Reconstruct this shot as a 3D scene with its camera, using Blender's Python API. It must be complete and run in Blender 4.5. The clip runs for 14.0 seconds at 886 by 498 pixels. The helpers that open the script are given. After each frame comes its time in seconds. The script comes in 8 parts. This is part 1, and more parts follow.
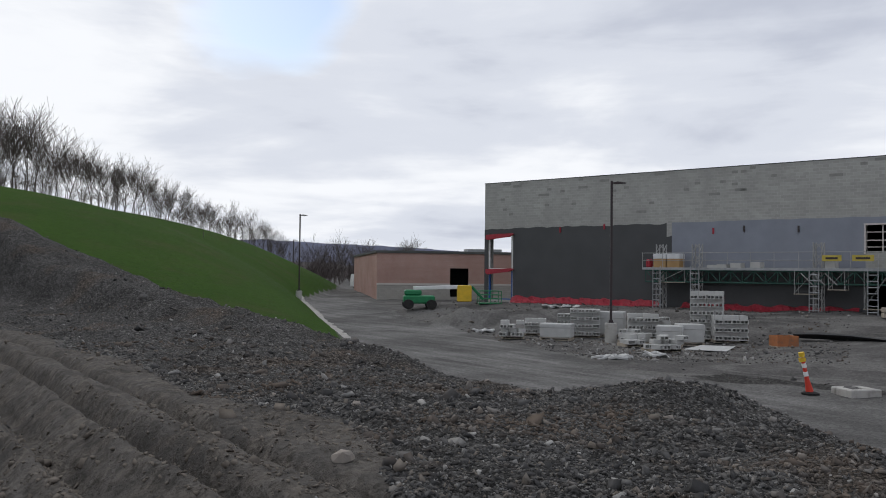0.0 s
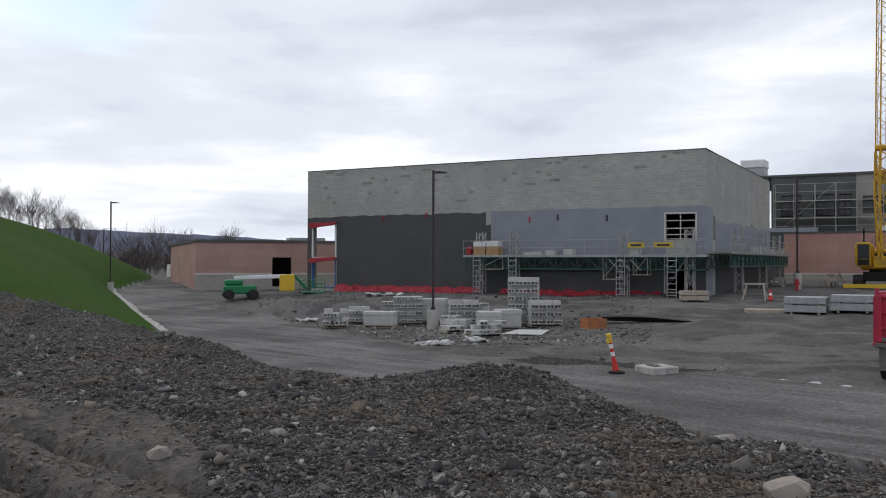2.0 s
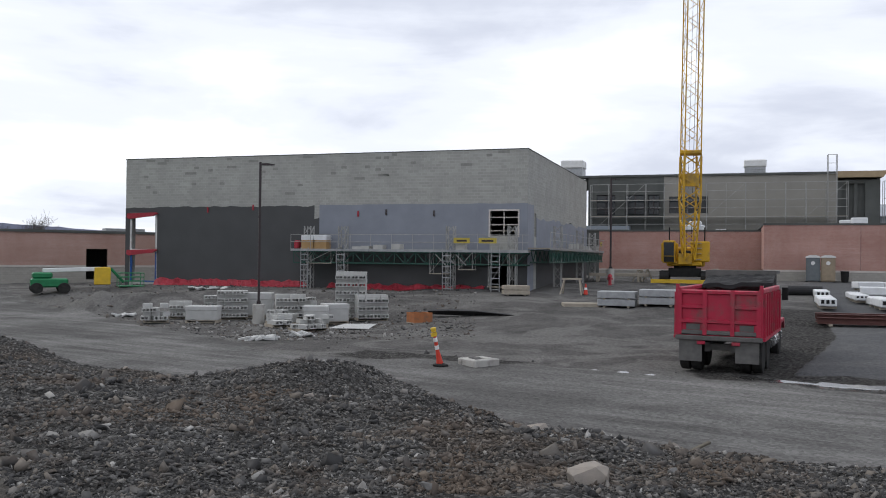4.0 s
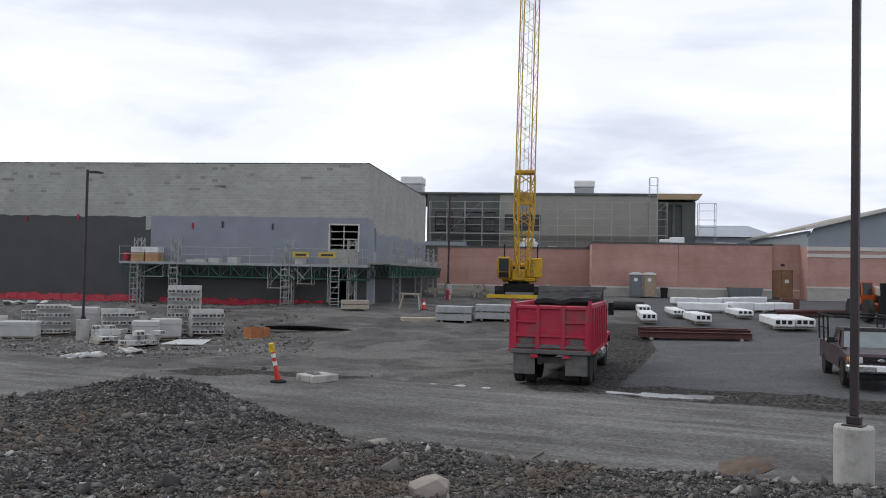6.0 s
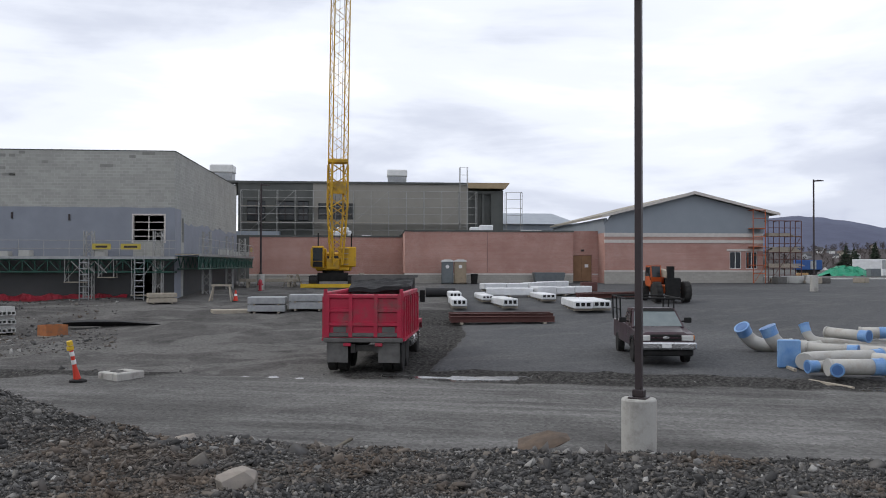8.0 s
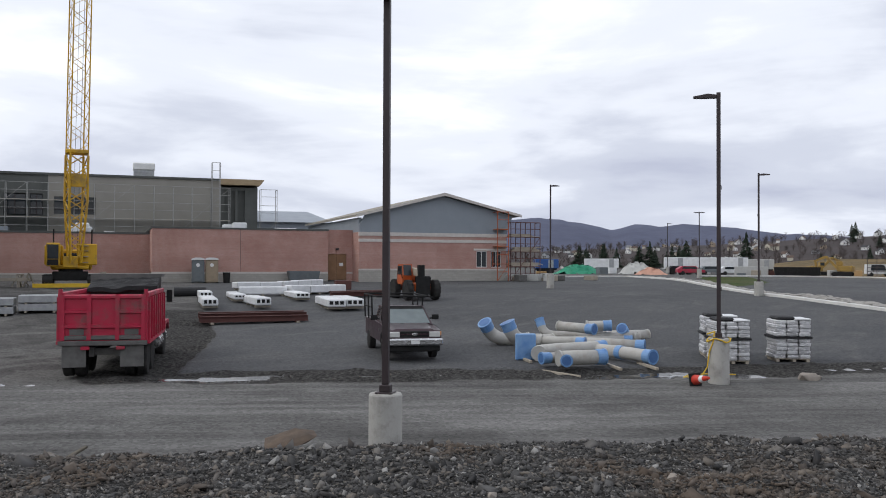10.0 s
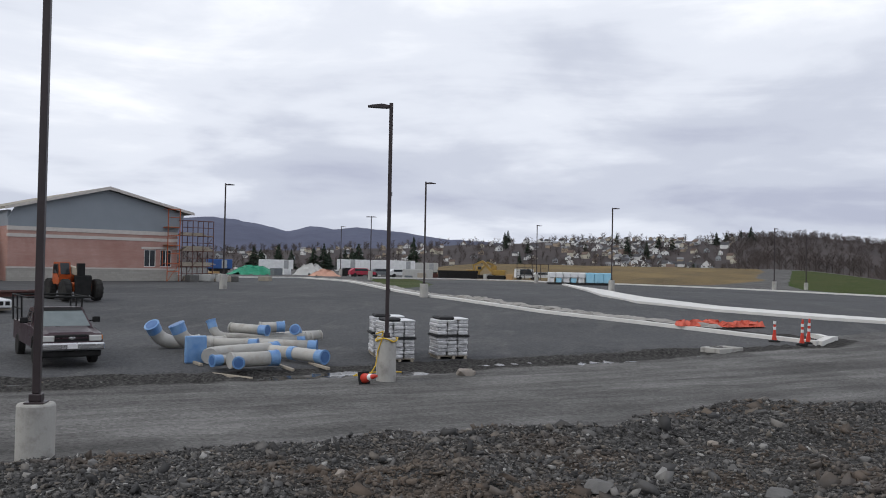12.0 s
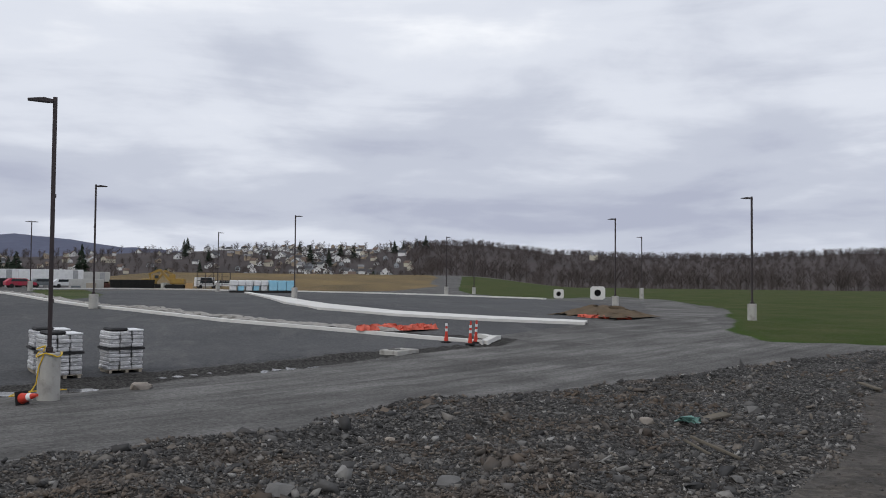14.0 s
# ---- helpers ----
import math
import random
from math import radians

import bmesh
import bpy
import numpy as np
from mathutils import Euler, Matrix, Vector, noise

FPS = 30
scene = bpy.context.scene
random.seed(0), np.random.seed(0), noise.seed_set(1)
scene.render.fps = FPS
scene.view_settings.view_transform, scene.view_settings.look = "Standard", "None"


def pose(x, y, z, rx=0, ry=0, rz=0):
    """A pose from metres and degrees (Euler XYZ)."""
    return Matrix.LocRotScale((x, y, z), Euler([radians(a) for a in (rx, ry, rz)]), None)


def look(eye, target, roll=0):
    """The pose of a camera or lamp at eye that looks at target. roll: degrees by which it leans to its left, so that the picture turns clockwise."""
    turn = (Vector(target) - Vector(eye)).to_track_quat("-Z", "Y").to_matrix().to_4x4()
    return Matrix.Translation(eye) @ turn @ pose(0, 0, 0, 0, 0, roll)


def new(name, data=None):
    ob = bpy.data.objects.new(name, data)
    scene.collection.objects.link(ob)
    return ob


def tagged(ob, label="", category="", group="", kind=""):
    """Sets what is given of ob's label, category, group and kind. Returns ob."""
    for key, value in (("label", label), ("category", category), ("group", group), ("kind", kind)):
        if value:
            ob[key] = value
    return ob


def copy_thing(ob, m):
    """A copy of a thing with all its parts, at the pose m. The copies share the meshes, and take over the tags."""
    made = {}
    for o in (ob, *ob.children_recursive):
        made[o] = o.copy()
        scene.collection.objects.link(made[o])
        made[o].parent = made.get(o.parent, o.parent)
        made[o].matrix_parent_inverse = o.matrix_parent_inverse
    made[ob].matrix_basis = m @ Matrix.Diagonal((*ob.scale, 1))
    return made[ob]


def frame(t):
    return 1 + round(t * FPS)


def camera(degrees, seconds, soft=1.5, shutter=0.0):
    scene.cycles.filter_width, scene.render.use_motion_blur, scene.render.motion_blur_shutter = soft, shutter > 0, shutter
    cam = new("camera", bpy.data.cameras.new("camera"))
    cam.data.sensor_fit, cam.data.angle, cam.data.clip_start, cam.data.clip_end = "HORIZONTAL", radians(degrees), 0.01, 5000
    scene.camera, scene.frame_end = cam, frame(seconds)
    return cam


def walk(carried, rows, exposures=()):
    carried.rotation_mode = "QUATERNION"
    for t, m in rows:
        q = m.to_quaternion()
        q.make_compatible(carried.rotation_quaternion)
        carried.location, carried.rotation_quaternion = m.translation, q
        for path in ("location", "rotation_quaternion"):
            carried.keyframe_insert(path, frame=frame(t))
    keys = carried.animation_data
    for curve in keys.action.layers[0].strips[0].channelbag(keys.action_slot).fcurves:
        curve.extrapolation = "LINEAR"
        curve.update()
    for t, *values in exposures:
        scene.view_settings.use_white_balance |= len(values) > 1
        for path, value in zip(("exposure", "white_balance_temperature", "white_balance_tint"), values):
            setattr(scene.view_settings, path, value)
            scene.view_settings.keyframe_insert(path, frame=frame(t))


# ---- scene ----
cam = camera(53.20, 14.0, soft=1.0)
PATH = [
    (0.0, pose(0.002, 0.008, 3.399, 91.531, -0.634, 2.683)),
    (0.5, pose(0.016, -0.028, 3.413, 91.421, -0.789, -0.138)),
    (1.0, pose(0.017, -0.036, 3.404, 91.216, -0.665, -3.499)),
    (1.5, pose(0.014, -0.044, 3.408, 90.723, -0.433, -6.018)),
    (2.0, pose(0.018, -0.056, 3.403, 90.855, -0.126, -8.686)),
    (2.5, pose(0.024, -0.059, 3.402, 90.809, 0.063, -10.889)),
    (3.0, pose(0.039, -0.095, 3.410, 90.760, -0.193, -13.171)),
    (3.5, pose(0.065, -0.142, 3.425, 90.530, -0.436, -16.561)),
    (6.0, pose(-0.034, -0.248, 3.460, 91.600, -1.086, -30.125)),
    (6.5, pose(-0.035, -0.239, 3.448, 91.585, -1.123, -33.249)),
    (7.0, pose(-0.048, -0.307, 3.459, 91.435, -0.673, -36.309)),
    (9.5, pose(-0.144, -0.646, 3.505, 90.760, -0.239, -52.753)),
    (10.0, pose(-0.169, -0.688, 3.505, 90.923, -0.226, -57.755)),
    (10.5, pose(-0.198, -0.709, 3.512, 90.962, -0.168, -63.346)),
    (11.0, pose(-0.198, -0.706, 3.516, 90.932, -0.673, -68.274)),
    (11.5, pose(-0.194, -0.697, 3.515, 91.115, -1.105, -73.626)),
    (12.0, pose(-0.217, -0.710, 3.512, 91.227, -1.075, -78.595)),
    (12.5, pose(-0.242, -0.705, 3.501, 91.453, -0.975, -84.176)),
    (13.0, pose(-0.218, -0.673, 3.513, 91.703, -0.976, -89.959)),
    (13.5, pose(-0.244, -0.697, 3.494, 91.844, -0.845, -94.861)),
    (14.0, pose(-0.237, -0.732, 3.470, 92.010, -0.468, -98.891)),
]
EXPOSURES = [(0.0, 0.02), (1.5, 0.12), (3.0, 0.32), (3.5, 0.38), (6.0, 0.42), (7.0, 0.42), (10.0, 0.32), (12.5, 0.16), (14.0, 0.06)]
walk(cam, PATH, EXPOSURES)

# ---- sky and sun ----
SUN_AZ, SUN_EL = -35.0, 42.0
world = bpy.data.worlds.new("overcast_sky")
scene.world = world
world.use_nodes = True
wn, wl = world.node_tree.nodes, world.node_tree.links
wn.clear()


def wnode(kind, **kw):
    n = wn.new(kind)
    for k, v in kw.items():
        n.inputs[k.replace("_", " ")].default_value = v
    return n


def wmath(op, a, b=None):
    n = wn.new("ShaderNodeMath")
    n.operation = op
    for i, s in enumerate((a, b)):
        if s is None:
            continue
        if isinstance(s, (int, float)):
            n.inputs[i].default_value = s
        else:
            wl.new(s, n.inputs[i])
    return n.outputs[0]


def wramp(src, stops):
    n = wn.new("ShaderNodeValToRGB")
    n.color_ramp.interpolation = "EASE"
    while len(n.color_ramp.elements) < len(stops):
        n.color_ramp.elements.new(0.5)
    for e, (p, c) in zip(n.color_ramp.elements, stops):
        e.position, e.color = p, (*c, 1)
    wl.new(src, n.inputs[0])
    return n.outputs[0]


sky = wn.new("ShaderNodeTexSky")
sky.sky_type, sky.sun_disc = "NISHITA", False
sky.sun_elevation, sky.sun_rotation = radians(SUN_EL), radians(SUN_AZ)
clear = wnode("ShaderNodeBackground", Strength=0.12)
wl.new(sky.outputs[0], clear.inputs[0])
way = wn.new("ShaderNodeTexCoord").outputs["Generated"]
sep = wn.new("ShaderNodeSeparateXYZ")
wl.new(way, sep.inputs[0])
up = wmath("ADD", wmath("MAXIMUM", sep.outputs[2], 0.0), 0.16)
flat = wn.new("ShaderNodeCombineXYZ")
wl.new(wmath("DIVIDE", sep.outputs[0], up), flat.inputs[0])
wl.new(wmath("DIVIDE", sep.outputs[1], up), flat.inputs[1])


def wnoise(scale, detail, rough, offset, warp=0.0):
    m = wn.new("ShaderNodeMapping")
    m.inputs["Location"].default_value = offset
    wl.new(flat.outputs[0], m.inputs[0])
    n = wnode("ShaderNodeTexNoise", Scale=scale, Detail=detail, Roughness=rough, Distortion=warp)
    wl.new(m.outputs[0], n.inputs["Vector"])
    return n.outputs["Fac"]


billow = wnoise(1.05, 6.0, 0.52, (3.1, 0.4, 0.0), 0.25)
broad = wnoise(0.34, 2.0, 0.4, (7.7, 2.0, 1.0))
# low layers of stratus, drawn out along the horizon
layer = wn.new("ShaderNodeMapping")
layer.inputs["Scale"].default_value = (1.6, 1.6, 11.0)
wl.new(way, layer.inputs[0])
strata_n = wnode("ShaderNodeTexNoise", Scale=1.5, Detail=6.0, Roughness=0.55, Distortion=0.5)
wl.new(layer.outputs[0], strata_n.inputs["Vector"])
mixed = wmath("ADD", wmath("MULTIPLY", billow, 0.52), wmath("MULTIPLY", broad, 0.36))
mixed = wmath("ADD", mixed, wmath("MULTIPLY", strata_n.outputs["Fac"], 0.26))
# the cloud thins towards the veiled sun
toward = wn.new("ShaderNodeVectorMath")
toward.operation = "DOT_PRODUCT"
wl.new(way, toward.inputs[0])
toward.inputs[1].default_value = (math.sin(radians(SUN_AZ)) * 0.9, math.cos(radians(SUN_AZ)) * 0.9, 0.42)
mixed = wmath("ADD", mixed, wmath("MULTIPLY", toward.outputs["Value"], 0.115))
cloud_colour = wramp(mixed, [(0.36, (0.42, 0.45, 0.56)), (0.48, (0.53, 0.565, 0.66)), (0.59, (0.70, 0.735, 0.815)), (0.71, (0.93, 0.95, 0.99))])
clouds = wnode("ShaderNodeBackground", Strength=1.0)
wl.new(cloud_colour, clouds.inputs[0])
# one gap of blue between the clouds
gap = wn.new("ShaderNodeVectorMath")
gap.operation = "DOT_PRODUCT"
wl.new(way, gap.inputs[0])
gap.inputs[1].default_value = Vector((math.sin(radians(-14.5)), math.cos(radians(-14.5)), 0.30)).normalized()
hole = wmath("ADD", wmath("SUBTRACT", gap.outputs["Value"], 0.0065), wmath("MULTIPLY", billow, 0.016))
cover = wramp(hole, [(0.9964, (1, 1, 1)), (0.9984, (0.0, 0.0, 0.0))])
blend = wn.new("ShaderNodeMixShader")
wl.new(cover, blend.inputs[0])
wl.new(clear.outputs[0], blend.inputs[1])
wl.new(clouds.outputs[0], blend.inputs[2])
wout = wn.new("ShaderNodeOutputWorld")
wl.new(blend.outputs[0], wout.inputs[0])

sun_data = bpy.data.lights.new("sun", "SUN")
sun_data.energy, sun_data.angle, sun_data.color = 0.6, radians(20), (1.0, 0.96, 0.9)
sun = new("sun", sun_data)
sun_way = Vector((math.sin(radians(SUN_AZ)) * math.cos(radians(SUN_EL)), math.cos(radians(SUN_AZ)) * math.cos(radians(SUN_EL)), math.sin(radians(SUN_EL))))
sun.matrix_world = look(sun_way * 300, (0, 0, 0))

# ---- materials ----


class Mat:
    """A node material under construction."""

    def __init__(self, name, rough=0.8, metal=0.0):
        self.m = bpy.data.materials.new(name)
        self.m.use_nodes = True
        self.n, self.l = self.m.node_tree.nodes, self.m.node_tree.links
        self.b = self.n["Principled BSDF"]
        self.b.inputs["Roughness"].default_value, self.b.inputs["Metallic"].default_value = rough, metal
        self.b.inputs["Specular IOR Level"].default_value = 0.12 if rough > 0.78 else 0.4
        self.co = self.n.new("ShaderNodeTexCoord").outputs["Object"]

    def put(self, sock, v):
        if isinstance(v, (int, float, tuple)):
            sock.default_value = (*v, 1) if isinstance(v, tuple) and len(v) == 3 and len(sock.default_value) == 4 else v
        else:
            self.l.new(v, sock)

    def noise(self, scale, detail=4.0, rough=0.55, co=None, stretch=None, warp=0.0):
        co = co or self.co
        if stretch:
            mp = self.n.new("ShaderNodeMapping")
            mp.inputs["Scale"].default_value = stretch
            self.l.new(co, mp.inputs[0])
            co = mp.outputs[0]
        t = self.n.new("ShaderNodeTexNoise")
        for k, v in (("Scale", scale), ("Detail", detail), ("Roughness", rough), ("Distortion", warp)):
            t.inputs[k].default_value = v
        self.l.new(co, t.inputs["Vector"])
        return t.outputs["Fac"]

    def voronoi(self, scale, out="Distance", feature="F1"):
        t = self.n.new("ShaderNodeTexVoronoi")
        t.feature = feature
        t.inputs["Scale"].default_value = scale
        self.l.new(self.co, t.inputs["Vector"])
        return t.outputs[out]

    def ramp(self, src, stops):
        r = self.n.new("ShaderNodeValToRGB")
        while len(r.color_ramp.elements) < len(stops):
            r.color_ramp.elements.new(0.5)
        for e, (p, c) in zip(r.color_ramp.elements, stops):
            c = (c, c, c) if isinstance(c, (int, float)) else c
            e.position, e.color = p, (*c, 1)
        self.l.new(src, r.inputs[0])
        return r.outputs[0]

    def mix(self, fac, a, b, kind="MIX"):
        x = self.n.new("ShaderNodeMix")
        x.data_type, x.blend_type = "RGBA", kind
        self.put(x.inputs[0], fac)
        self.put(x.inputs[6], a)
        self.put(x.inputs[7], b)
        return x.outputs[2]

    def math(self, op, a, b=0.0):
        x = self.n.new("ShaderNodeMath")
        x.operation = op
        self.put(x.inputs[0], a)
        self.put(x.inputs[1], b)
        return x.outputs[0]

    def attr(self, name):
        a = self.n.new("ShaderNodeAttribute")
        a.attribute_name = name
        return a.outputs["Fac"]

    def chance(self):
        return self.n.new("ShaderNodeObjectInfo").outputs["Random"]

    def grey(self, colour):
        x = self.n.new("ShaderNodeRGBToBW")
        self.l.new(colour, x.inputs[0])
        return x.outputs[0]

    def island(self):
        return self.n.new("ShaderNodeNewGeometry").outputs["Random Per Island"]

    def bump(self, height, strength=0.3, distance=0.02):
        x = self.n.new("ShaderNodeBump")
        x.inputs["Strength"].default_value, x.inputs["Distance"].default_value = strength, distance
        self.put(x.inputs["Height"], height)
        self.l.new(x.outputs[0], self.b.inputs["Normal"])

    def done(self, colour):
        self.put(self.b.inputs["Base Color"], colour)
        return self.m


def plain(name, a, b=None, rough=0.7, metal=0.0, scale=3.0, fine=40.0, bump=0.15, distance=0.01, dirt=None):
    """Paint, plastic, metal or stone: two tones at two scales, fine relief and, if wanted, dirt in patches."""
    k = Mat(name, rough, metal)
    b = b or tuple(c * 0.78 for c in a)
    col = k.mix(k.ramp(k.noise(scale, 5.0), [(0.3, 0.0), (0.7, 1.0)]), a, b)
    col = k.mix(k.math("MULTIPLY", k.noise(fine, 3.0), 0.35), col, tuple(c * 0.6 for c in a))
    if dirt:
        col = k.mix(k.ramp(k.noise(scale * 0.8, 6.0, 0.7), [(0.5, 0.0), (0.66, 0.85)]), col, dirt)
    k.put(k.b.inputs["Roughness"], k.math("ADD", k.math("MULTIPLY", k.noise(scale * 2), 0.2), rough - 0.1))
    k.bump(k.noise(fine, 4.0), bump, distance)
    return k.done(col)


def coursed(name, brick_a, brick_b, mortar, width, height, gap, stain, stain_amount=0.6, bump=0.35, bands=None):
    """Coursed masonry on an upright wall, local x along it and z up."""
    k = Mat(name, 0.88)
    s = k.n.new("ShaderNodeSeparateXYZ")
    k.l.new(k.co, s.inputs[0])
    c = k.n.new("ShaderNodeCombineXYZ")
    k.l.new(k.math("ADD", s.outputs[0], s.outputs[1]), c.inputs[0])
    k.l.new(s.outputs[2], c.inputs[1])
    t = k.n.new("ShaderNodeTexBrick")
    k.l.new(c.outputs[0], t.inputs["Vector"])
    for key, v in (("Scale", 1.0), ("Mortar Size", gap), ("Mortar Smooth", 0.3), ("Brick Width", width), ("Row Height", height), ("Bias", 0.0)):
        t.inputs[key].default_value = v
    k.put(t.inputs["Color1"], brick_a)
    k.put(t.inputs["Color2"], brick_b)
    k.put(t.inputs["Mortar"], mortar)
    col = t.outputs["Color"]
    big = k.ramp(k.noise(0.35, 6.0, 0.65), [(0.38, 0.0), (0.68, 1.0)])
    col = k.mix(k.math("MULTIPLY", big, stain_amount), col, stain)
    rows = k.ramp(k.noise(1.0, 3.0, 0.6, stretch=(0.12, 0.12, 3.2)), [(0.4, 0.0), (0.75, 1.0)])
    col = k.mix(k.math("MULTIPLY", rows, 0.35), col, tuple(v * 0.7 for v in brick_a))
    k.bump(k.math("ADD", t.outputs["Fac"], k.math("MULTIPLY", k.noise(60.0), -0.4)), bump, -0.01)
    return k.done(col)


M_BLOCK = coursed("block_wall", (0.40, 0.40, 0.375), (0.33, 0.33, 0.31), (0.45, 0.45, 0.42), 0.40, 0.20, 0.012, (0.25, 0.25, 0.235))
M_BRICK = coursed("red_brick", (0.475, 0.275, 0.235), (0.40, 0.22, 0.185), (0.50, 0.40, 0.36), 0.20, 0.068, 0.008, (0.29, 0.14, 0.115), 0.6)
M_BRICK_TAN = coursed("pale_brick", (0.45, 0.285, 0.245), (0.41, 0.255, 0.215), (0.45, 0.36, 0.32), 0.20, 0.068, 0.008, (0.28, 0.155, 0.125), 0.5)
M_CAST = coursed("cast_stone", (0.40, 0.38, 0.345), (0.34, 0.325, 0.295), (0.28, 0.27, 0.25), 0.40, 0.20, 0.008, (0.28, 0.27, 0.25), 0.4)
M_BAND = plain("pale_stone_band", (0.62, 0.58, 0.54), (0.52, 0.48, 0.45), 0.8)
M_DARKCOAT = plain("black_damp_coat", (0.058, 0.060, 0.062), (0.078, 0.08, 0.082), 0.7, scale=0.6, bump=0.4, distance=0.02)
M_BLUECOAT = plain("blue_grey_coat", (0.25, 0.27, 0.315), (0.21, 0.225, 0.262), 0.75, scale=0.7, bump=0.3, distance=0.02)
M_CONC = plain("concrete", (0.47, 0.46, 0.43), (0.36, 0.35, 0.33), 0.9, scale=2.5, bump=0.3, dirt=(0.25, 0.24, 0.22))
M_CONCPALE = plain("new_concrete", (0.72, 0.71, 0.68), (0.6, 0.59, 0.57), 0.9, scale=1.0, bump=0.2)
M_BRONZE = plain("bronze_paint", (0.030, 0.022, 0.024), (0.045, 0.032, 0.034), 0.45, 0.0, bump=0.05)
M_GALV = plain("galvanised_steel", (0.42, 0.43, 0.44), (0.3, 0.31, 0.32), 0.5, 0.7, bump=0.1)
M_REDTARP = plain("red_plastic_sheet", (0.42, 0.030, 0.050), (0.28, 0.022, 0.036), 0.5, scale=2.0, bump=0.5, distance=0.06)
M_BLUESTEEL = plain("blue_painted_steel", (0.03, 0.10, 0.32), None, 0.5)
M_WHITE = plain("white_paint", (0.78, 0.78, 0.77), (0.68, 0.68, 0.67), 0.6)
# near-black that paints the shade inside rooms, drain pits and holes
M_DARK = plain("dark_interior", (0.03, 0.03, 0.032), (0.05, 0.05, 0.05), 0.9)
M_ROOFGREY = plain("roof_metal", (0.29, 0.32, 0.36), (0.26, 0.29, 0.33), 0.5, 0.2, scale=0.5)
M_SCAF = plain("scaffold_tube", (0.36, 0.36, 0.35), (0.26, 0.26, 0.25), 0.6)
M_SHEATH = plain("grey_sheathing", (0.33, 0.315, 0.285), (0.27, 0.26, 0.235), 0.8, scale=0.4, bump=0.3, distance=0.02)
M_SHEATHDK = plain("dark_sheathing", (0.125, 0.13, 0.125), (0.09, 0.095, 0.09), 0.8, scale=0.5)
M_GABLE = plain("blue_grey_siding", (0.27, 0.30, 0.335), (0.24, 0.27, 0.30), 0.7, scale=0.5)
M_SHINGLE = plain("tan_shingles", (0.34, 0.315, 0.27), (0.27, 0.25, 0.215), 0.9, scale=1.0, fine=14)
M_WOOD = plain("raw_plywood", (0.46, 0.30, 0.15), (0.36, 0.23, 0.11), 0.8, scale=1.5)
M_WOODDOOR = plain("brown_plywood_door", (0.27, 0.155, 0.085), (0.21, 0.12, 0.065), 0.75, scale=2)
M_BLACK = plain("black_rubber", (0.018, 0.018, 0.018), (0.03, 0.03, 0.03), 0.8)
M_GLASS = plain("window_glass", (0.02, 0.025, 0.03), (0.03, 0.035, 0.04), 0.12)

# ---- mesh helpers ----


